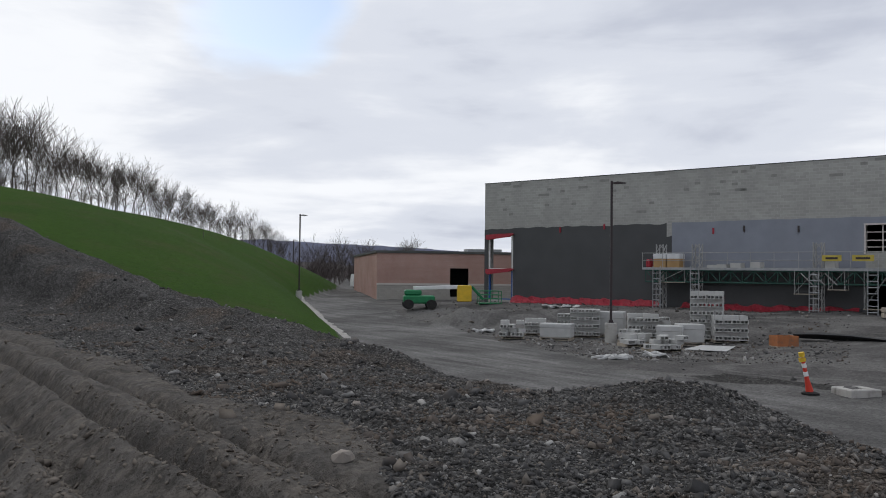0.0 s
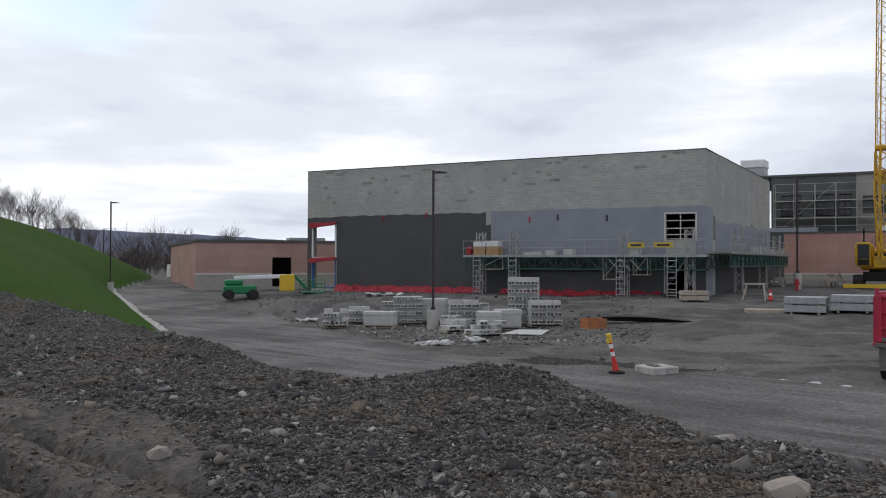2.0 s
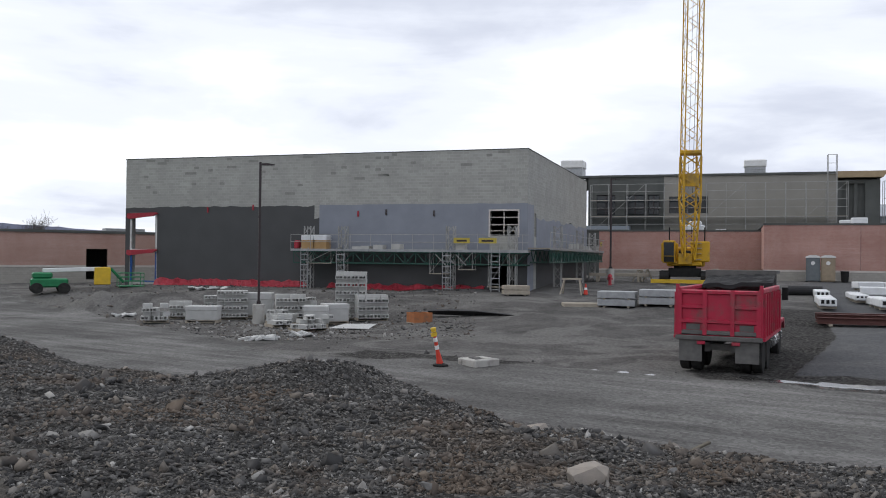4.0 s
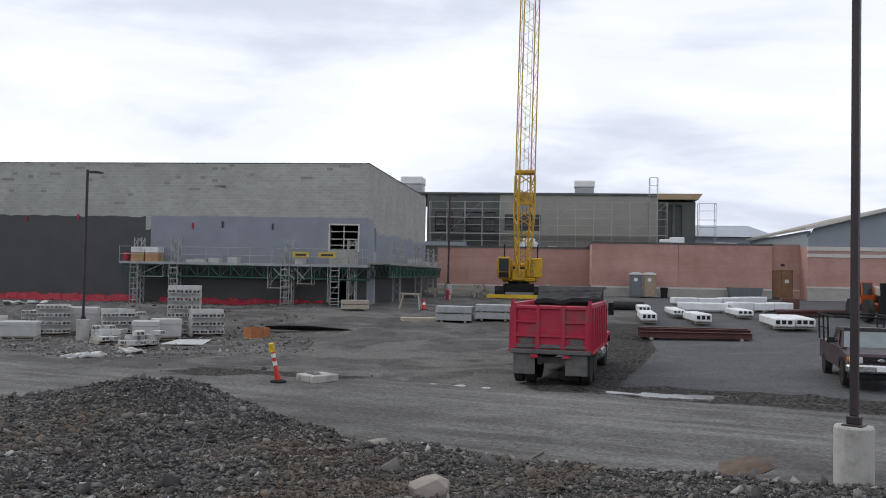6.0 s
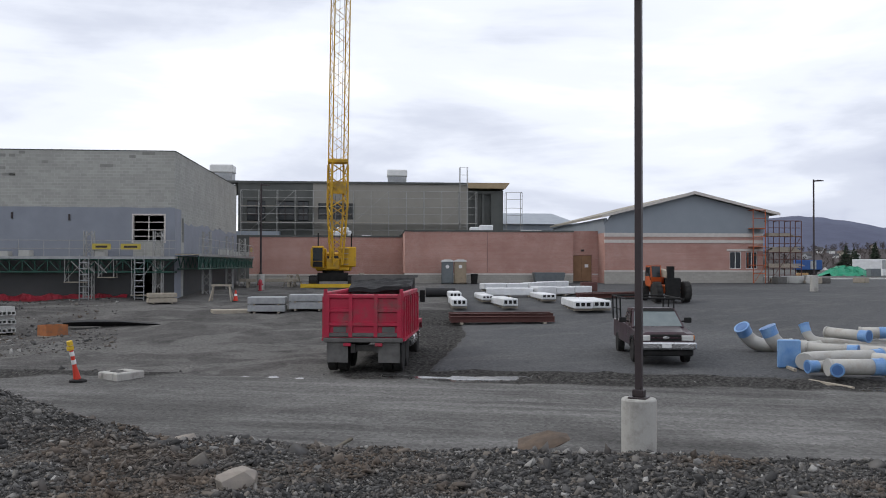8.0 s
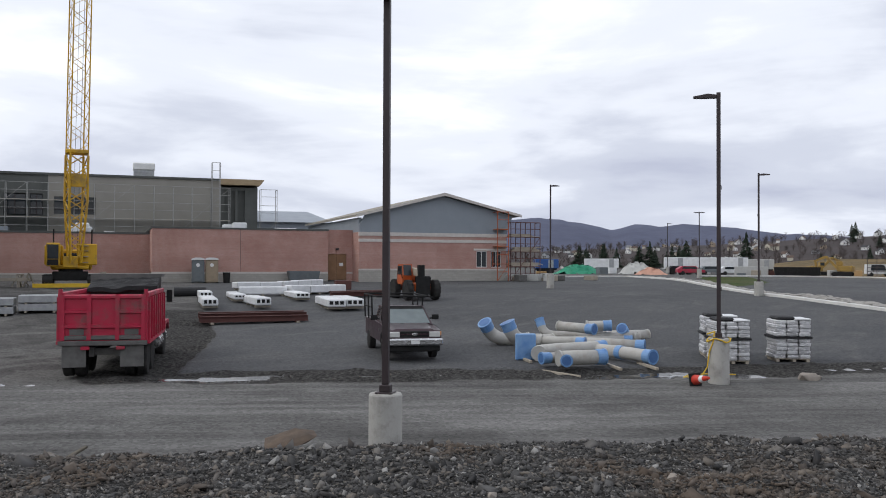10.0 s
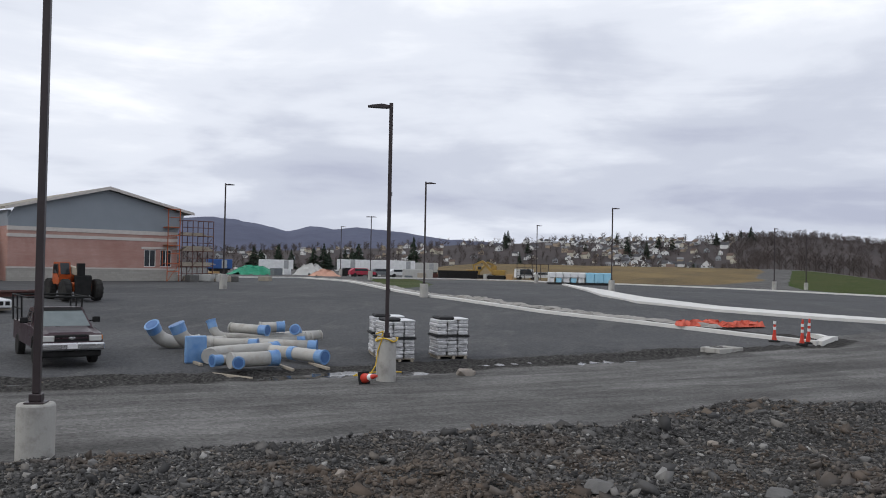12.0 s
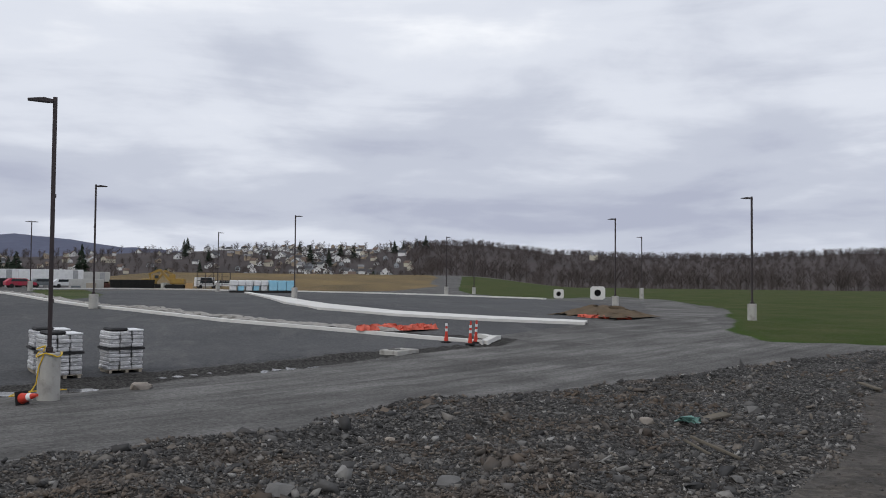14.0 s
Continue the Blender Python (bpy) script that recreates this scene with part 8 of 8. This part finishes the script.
def bare_tree(seed, height, spread=0.5, mat=M_TWIG, label="leafless grey deciduous tree on the hilltop", levels=4):
    """A tapered trunk with limbs that fork into fine twigs."""
    rr = random.Random(seed)
    t = thing("bare_tree", Matrix(), label, "tree", "bare trees")
    trunk, crown = Solid(), Solid()

    def grow(p, d, length, r, level):
        steps = 3 if level < 2 else 2
        for k in range(steps):
            d2 = (d + Vector((rr.uniform(-1, 1), rr.uniform(-1, 1), rr.uniform(-0.2, 0.5))) * 0.16).normalized()
            q = p + d2 * (length / steps)
            r2 = r * (0.82 if level < 2 else 0.7)
            (trunk if level < 1 else crown).tube(p, q, max(r, 0.016), 6 if level < 1 else (4 if level < 2 else 3), max(r2, 0.011))
            p, d, r = q, d2, r2
            if level < levels and (k > 0 or level > 0):
                for _ in range(2):
                    a = rr.uniform(0, 6.28)
                    side = Vector((math.cos(a), math.sin(a), 0))
                    grow(p, (d * 0.75 + side * spread + Vector((0, 0, 0.35))).normalized(), length * rr.uniform(0.55, 0.8), r * 0.6, level + 1)
        if level < levels:
            grow(p, (d + Vector((rr.uniform(-0.3, 0.3), rr.uniform(-0.3, 0.3), 0.3))).normalized(), length * 0.6, r * 0.8, level + 1)

    grow(Vector((0, 0, -0.4)), Vector((0, 0, 1)), height * 0.46, height * 0.0095, 0)
    part("trunk", trunk, mat, t)
    part("crown", crown, mat, t)
    return t


TREES = [bare_tree(s, 8.0, 0.62 + 0.1 * (s % 3), levels=3) for s in range(5)]
rng = random.Random(5)
spots = []
for k in range(105):
    az = -33.5 + 20.5 * (k + rng.uniform(-0.9, 0.9)) / 104
    r = np.interp(az, [-33, -28, -20, -13], [84, 92, 112, 128]) + rng.uniform(-6, 22)
    spots.append((az, r, np.interp(az, [-33, -27, -20, -13], [1.12, 0.95, 0.68, 0.55]) * rng.uniform(0.7, 1.1)))
for k in range(26):
    spots.append((rng.uniform(-12.5, -4.0), rng.uniform(170, 230), rng.uniform(0.8, 1.3)))
for k in range(10):
    spots.append((rng.uniform(-33, -14), rng.uniform(92, 135), rng.uniform(0.35, 0.5)))
for k, (az, r, sc) in enumerate(spots):
    x, y = r * math.sin(radians(az)), r * math.cos(radians(az))
    z = float(ground_parts(np.array([x]), np.array([y]))[0][0])
    m = Matrix.Translation((x, y, z)) @ Matrix.Rotation(rng.uniform(0, 6.28), 4, "Z") @ Matrix.Diagonal((sc * rng.uniform(0.85, 1.1), sc * rng.uniform(0.85, 1.1), sc, 1))
    if k < len(TREES):
        TREES[k].matrix_world = m
    else:
        ob = copy_thing(TREES[k % 5], m)
        ob.matrix_basis = m


def far_woods(name, n, pick, mat, label, seed, high, thick=1.0):
    """Many small leafless trees as one mass of trunks and twigs."""
    rr = random.Random(seed)
    s = Solid()
    for _ in range(n):
        az, r, z = pick(rr)
        x, y = r * math.sin(radians(az)), r * math.cos(radians(az))
        h = rr.uniform(*high)
        base = Vector((x, y, z - 1))
        s.tube(base, base + Vector((0, 0, h * 0.8)), 0.13 * thick, 3, 0.05 * thick)
        for k in range(16):
            a, f = rr.uniform(0, 6.28), rr.uniform(0.2, 0.8)
            p = base + Vector((0, 0, h * f))
            L = h * rr.uniform(0.25, 0.42) * (1.15 - f * 0.6)
            q = p + Vector((math.cos(a) * L * 0.8, math.sin(a) * L * 0.8, L * 0.8))
            s.tube(p, q, 0.085 * thick, 3, 0.05 * thick)
            b = rr.uniform(0, 6.28)
            s.tube(p.lerp(q, 0.5), p.lerp(q, 0.5) + Vector((math.cos(b) * L * 0.4, math.sin(b) * L * 0.4, L * 0.5)), 0.075 * thick, 3, 0.045 * thick)
    return tagged(part(name, s, mat), label, "woods", kind="stuff")


def pick_right(rr):
    az = rr.uniform(96.5, 132)
    r = 890 - 490 * rr.random() ** 1.6
    return az, r, hill_z(az, r) - 2.6


def pick_town(rr):
    az, r = rr.uniform(58, 98), rr.uniform(400, 900)
    return az, r, hill_z(az, r)


def pick_edge(rr):
    az, r = rr.uniform(97, 130), rr.uniform(330, 400)
    return az, r, float(ground_parts(np.array([r * math.sin(radians(az))]), np.array([r * math.cos(radians(az))]))[0][0])


far_woods("bare_woods", 2600, pick_right, M_TWIGFAR, "leafless brown woods covering the far hill", 3, (7.5, 10.5), 0.85)
far_woods("bare_woods", 900, pick_town, M_TWIGFAR, "leafless trees among the houses of the town", 4, (6, 10))
far_woods("bare_woods", 260, pick_edge, M_TWIGFAR, "leafless brown trees along the field edge", 6, (7, 11))


def pick_crest(rr):
    az = rr.uniform(-33, -13)
    r = float(np.interp(az, [-33, -28, -20, -13], [84, 92, 112, 128])) + rr.uniform(-4, 20)
    return az, r, float(ground_parts(np.array([r * math.sin(radians(az))]), np.array([r * math.cos(radians(az))]))[0][0]) + 0.9


def pick_bend(rr):
    az, r = rr.uniform(-12, -3), rr.uniform(190, 260)
    return az, r, float(ground_parts(np.array([r * math.sin(radians(az))]), np.array([r * math.cos(radians(az))]))[0][0])


far_woods("brushwood", 200, pick_crest, M_TWIG, "leafless brush under the hilltop trees", 11, (1.2, 3.4), 0.16)
far_woods("brushwood", 160, pick_bend, M_TWIGFAR, "leafless brown thicket beyond the bend of the road", 12, (4, 8), 0.5)


def conifer(seed):
    rr = random.Random(seed)
    t = thing("conifer", Matrix(), "dark green conifer near the town", "tree", "conifers")
    part("trunk", Solid().tube((0, 0, -1), (0, 0, 9.5), 0.22, 6, 0.05), M_TWIG, t)
    s = Solid()
    for k in range(15):
        z = 1.2 + k * 0.6
        rad = (10.5 - z) * 0.30
        for j in range(9):
            a = rr.uniform(0, 6.28)
            L = rad * rr.uniform(0.6, 1.1)
            c = Vector((math.cos(a), math.sin(a), 0))
            n = Vector((-c.y, c.x, 0))
            p = Vector((0, 0, z + rr.uniform(-0.2, 0.3)))
            w = L * 0.28
            s.add([p, p + c * L * 0.6 + n * w + Vector((0, 0, -0.15)), p + c * L + Vector((0, 0, -0.35)), p + c * L * 0.6 - n * w + Vector((0, 0, -0.15)), p + c * L * 0.5 + Vector((0, 0, 0.25))], [(0, 1, 4), (1, 2, 4), (2, 3, 4), (3, 0, 4), (0, 3, 2, 1)])
    part("crown", s, M_CONIFER, t)
    return t


CON = [conifer(s) for s in range(3)]
rng = random.Random(15)
for k in range(38):
    if k < 16:
        az, r, sc = rng.uniform(66.5, 73.5), rng.uniform(260, 330), rng.uniform(0.55, 0.95)
        z = float(ground_parts(np.array([r * math.sin(radians(az))]), np.array([r * math.cos(radians(az))]))[0][0])
    elif k < 22:
        az, r, sc = (76.8, 77.9, 81.0, 81.6, 90.4, 91.6)[k - 16], (300, 430, 420, 430, 640, 620)[k - 16], (1.45, 1.0, 1.5, 1.4, 1.5, 1.4)[k - 16]
        z = hill_z(az, r) if r > 400 else -0.5
    else:
        az, r, sc = rng.uniform(74, 100), rng.uniform(450, 900), rng.uniform(0.8, 1.4)
        z = hill_z(az, r)
    m = Matrix.Translation((r * math.sin(radians(az)), r * math.cos(radians(az)), z)) @ Matrix.Rotation(rng.uniform(0, 6.28), 4, "Z") @ Matrix.Diagonal((sc * (wide := rng.uniform(1.1, 1.9)), sc * wide, sc, 1))
    if k < 3:
        CON[k].matrix_world = m
    else:
        copy_thing(CON[k % 3], m).matrix_basis = m

# ---- broken rock ----


def stone_material():
    k = Mat("broken_shale", 0.9)
    tone = k.ramp(k.island(), [(0.0, (0.045, 0.045, 0.046)), (0.4, (0.088, 0.086, 0.085)), (0.70, (0.15, 0.146, 0.142)), (0.86, (0.19, 0.165, 0.14)), (0.95, (0.25, 0.245, 0.235)), (1.0, (0.42, 0.41, 0.39))])
    k.bump(k.noise(30.0, 4.0), 0.4, 0.01)
    earth = k.ramp(k.noise(0.45, 5.0, 0.65), [(0.49, 0.0), (0.62, 0.65)])
    tone = k.mix(earth, tone, (0.15, 0.108, 0.076))
    return k.done(k.mix(k.math("MULTIPLY", k.noise(9.0, 4.0), 0.45), tone, (0.05, 0.048, 0.046)))


M_STONE = stone_material()
M_CLOD = plain("dried_mud", (0.18, 0.156, 0.132), (0.12, 0.105, 0.09), 0.95, scale=4, bump=0.4)


def scatter(name, n, az0, az1, r0, r1, keep, size, label, seed, mat=None):
    g = np.random.default_rng(seed)
    az, r = np.radians(g.uniform(az0, az1, n)), 1 / g.uniform(1 / r1, 1 / r0, n)
    x, y = r * np.sin(az), r * np.cos(az)
    z, cover = ground_parts(x, y)
    ok = keep(x, y, cover, g.random(n))
    x, y, z, r = x[ok], y[ok], z[ok], r[ok]
    n = len(x)
    sc = size * np.exp(g.normal(0, 0.55, n)) * np.sqrt(r / 9)
    sc = np.minimum(sc, 0.16)
    corners = np.array([(a, b, c) for c in (-1, 1) for b in (-1, 1) for a in (-1, 1)], float)
    v = corners[None] * g.uniform(0.25, 1.0, (n, 8, 3)) * (g.uniform(0.5, 1.3, (n, 1, 3)) * np.array([1.1, 0.8, 0.42]))
    q = g.normal(0, 1, (n, 4)) * np.array([1.0, 0.35, 0.35, 1.0])
    q /= np.linalg.norm(q, axis=1, keepdims=True)
    w, i, j, k = q.T
    rot = np.stack([1 - 2 * (j * j + k * k), 2 * (i * j - k * w), 2 * (i * k + j * w), 2 * (i * j + k * w), 1 - 2 * (i * i + k * k), 2 * (j * k - i * w), 2 * (i * k - j * w), 2 * (j * k + i * w), 1 - 2 * (i * i + j * j)], 1).reshape(n, 3, 3)
    v = np.einsum("nij,nkj->nki", rot, v) * sc[:, None, None]
    v += np.stack([x, y, z + sc * 0.15], 1)[:, None]
    quad = np.array([(0, 2, 3, 1), (4, 5, 7, 6), (0, 1, 5, 4), (1, 3, 7, 5), (3, 2, 6, 7), (2, 0, 4, 6)])
    faces = (quad[None] + 8 * np.arange(n)[:, None, None]).reshape(-1, 4)
    d = bpy.data.meshes.new(name)
    d.vertices.add(8 * n)
    d.vertices.foreach_set("co", v.astype(np.float32).ravel())
    d.loops.add(faces.size)
    d.loops.foreach_set("vertex_index", faces.astype(np.int32).ravel())
    d.polygons.add(len(faces))
    d.polygons.foreach_set("loop_start", np.arange(0, faces.size, 4, dtype=np.int32))
    d.update(calc_edges=True)
    d.materials.append(mat or M_STONE)
    return tagged(new(name, d), label, "rubble", kind="stuff")


scatter("rubble", 140000, -34, 128, 6.8, 75, lambda x, y, c, u: c["rock"] > 0.4, 0.0165, "loose broken dark shale covering the bank", 1)
scatter("rubble", 9000, -34, 128, 6.8, 60, lambda x, y, c, u: (c["rock"] > 0.4) & (u < 0.5 + 1.8 * vnoise(x * 0.6, y * 0.6, 2)), 0.03, "larger broken pieces of shale on the bank", 6)
scatter("rubble", 30000, -34, 128, 6.8, 20, lambda x, y, c, u: c["rock"] > 0.4, 0.009, "small grey stone chips on the bank", 2)
scatter("mud_clods", 11000, -36, 20, 5.0, 26, lambda x, y, c, u: (c["track"] > 0.5) & (vnoise((0.8 * x + 0.6 * y) * 1.5, (-0.6 * x + 0.8 * y) * 0.3, 2) > -0.08), 0.018, "dried clods of mud thrown up along the ruts", 9, M_CLOD)
scatter("gravel", 9000, -36, 130, 4.5, 24, lambda x, y, c, u: c["track"] > 0.5, 0.008, "stones trodden into the muddy haul track", 3)
scatter("gravel", 7000, 5, 115, 21, 45, lambda x, y, c, u: (c["soil"] > 0.4) & (0.8 * x + 0.6 * y > 23) & (0.8 * x + 0.6 * y < 26.5), 0.011, "broken asphalt and stones on the rough verge", 4)
scatter("gravel", 7000, -8, 22, 36, 70, lambda x, y, c, u: (c["soil"] > 0.5), 0.016, "stones scattered over the graded soil", 5)

scatter("block_debris", 3200, -3, 17, 35, 56, lambda x, y, c, u: (c["soil"] > 0.4) & (u < 0.35 * np.exp(-(((x - 7.5) / 4.5) ** 2 + ((y - 42.5) / 5.0) ** 2))), 0.04, "broken block, torn film and splinters strewn round the pallets", 14, plain("broken_block", (0.32, 0.315, 0.30), (0.20, 0.19, 0.18), 0.9))


def boulder(x, y, size, flat, seed, turn=0.0, lift=0.0):
    rr = random.Random(seed)
    bm = bmesh.new()
    for _ in range(22):
        p = Vector((rr.gauss(0, 1), rr.gauss(0, 1), rr.gauss(0, 1))).normalized()
        m = max(abs(p.x), abs(p.y), abs(p.z))
        p = p.lerp(p / m * 0.8, 0.6)
        bm.verts.new((p.x * size, p.y * size * 0.75, p.z * size * flat))
    tone = "pale" if seed % 3 == 0 else "dark grey"
    ob = part("rock", Solid().hull(bm), M_PALEROCK if seed % 3 == 0 else M_DARKROCK)
    tagged(ob, f"{tone} angular rock lying on the shale bank", "rock", "rocks on the bank")
    ob.matrix_world = at_ground(x, y, turn, size * flat * 0.25 + lift)
    return ob


M_PALEROCK = plain("pale_sandstone", (0.33, 0.29, 0.25), (0.24, 0.22, 0.20), 0.9, scale=6, fine=60, bump=0.5)
M_DARKROCK = plain("grey_shale_rock", (0.17, 0.165, 0.16), (0.11, 0.108, 0.106), 0.9, scale=6, fine=60, bump=0.5)
boulder(-1.3, 8.25, 0.13, 0.62, 3, 20)
boulder(3.7, 6.35, 0.26, 0.45, 6, 50)
slab = boulder(8.8, 7.42, 0.44, 0.12, 4, -38, 0.15)
slab.data.materials[0] = plain("brown_slab", (0.15, 0.112, 0.085), (0.085, 0.07, 0.06), 0.9, scale=5, bump=0.5)
slab.matrix_world = slab.matrix_world @ pose(0, 0, 0, 8, -10, 0)
tagged(slab, "brown flagstone propped on the crest of the shale bank")
for x, y, size, flat, seed in ((8.05, -2.1, 0.19, 0.45, 31), (7.66, -0.54, 0.17, 0.5, 34), (10.92, -5.2, 0.11, 0.6, 36), (9.6, -3.2, 0.1, 0.6, 41), (28.6, 4.3, 0.34, 0.6, 39), (28.9, 4.1, 0.2, 0.6, 42), (12.2, -7.4, 0.16, 0.5, 37)):
    boulder(x, y, size, flat, seed, seed * 17)
M_STICK = plain("split_timber", (0.17, 0.15, 0.12), (0.10, 0.09, 0.075), 0.9, scale=6)
for x, y, turn, ln, wd, label in ((8.75, -5.1, 12, 0.42, 0.014, "split grey stick lying on the shale bank"), (8.95, -5.0, 5, 0.3, 0.012, "split grey stick lying on the shale bank"), (11.1, -6.2, -70, 0.3, 0.08, "weathered board half buried in the shale bank"), (13.8, -10.4, 0, 0.26, 0.06, "weathered board half buried in the shale bank"), (5.9, 7.9, 25, 0.25, 0.02, "split grey stick lying on the shale bank")):
    tagged(part("timber_scrap", Solid().cbox(-ln, -wd, -0.01, ln, wd, 0.022, 0.006), M_STICK), label, "timber", "timber scraps").matrix_world = at_ground(x, y, turn, 0.05) @ pose(0, 0, 0, 5, -6, 0)
tagged(part("plastic_scrap", crumple(0.24, 0.18, 0.1, 71, 6, 5), plain("faded_teal_film", (0.12, 0.24, 0.21), (0.09, 0.18, 0.16), 0.5)), "scrap of faded teal plastic film on the bank", "plastic scrap").matrix_world = at_ground(10.86, -5.77, 30, 0.03)
boulder(5.3, 10.6, 0.24, 0.5, 9, 10)
rng = random.Random(8)
for k in range(60):
    az, r = rng.uniform(-30, 126), rng.uniform(6.5, 19)
    x, y = r * math.sin(radians(az)), r * math.cos(radians(az))
    c = ground_parts(np.array([x]), np.array([y]))[1]
    if c["rock"][0] > 0.5:
        boulder(x, y, rng.uniform(0.04, 0.09), rng.uniform(0.45, 0.8), k + 20, rng.uniform(0, 180))
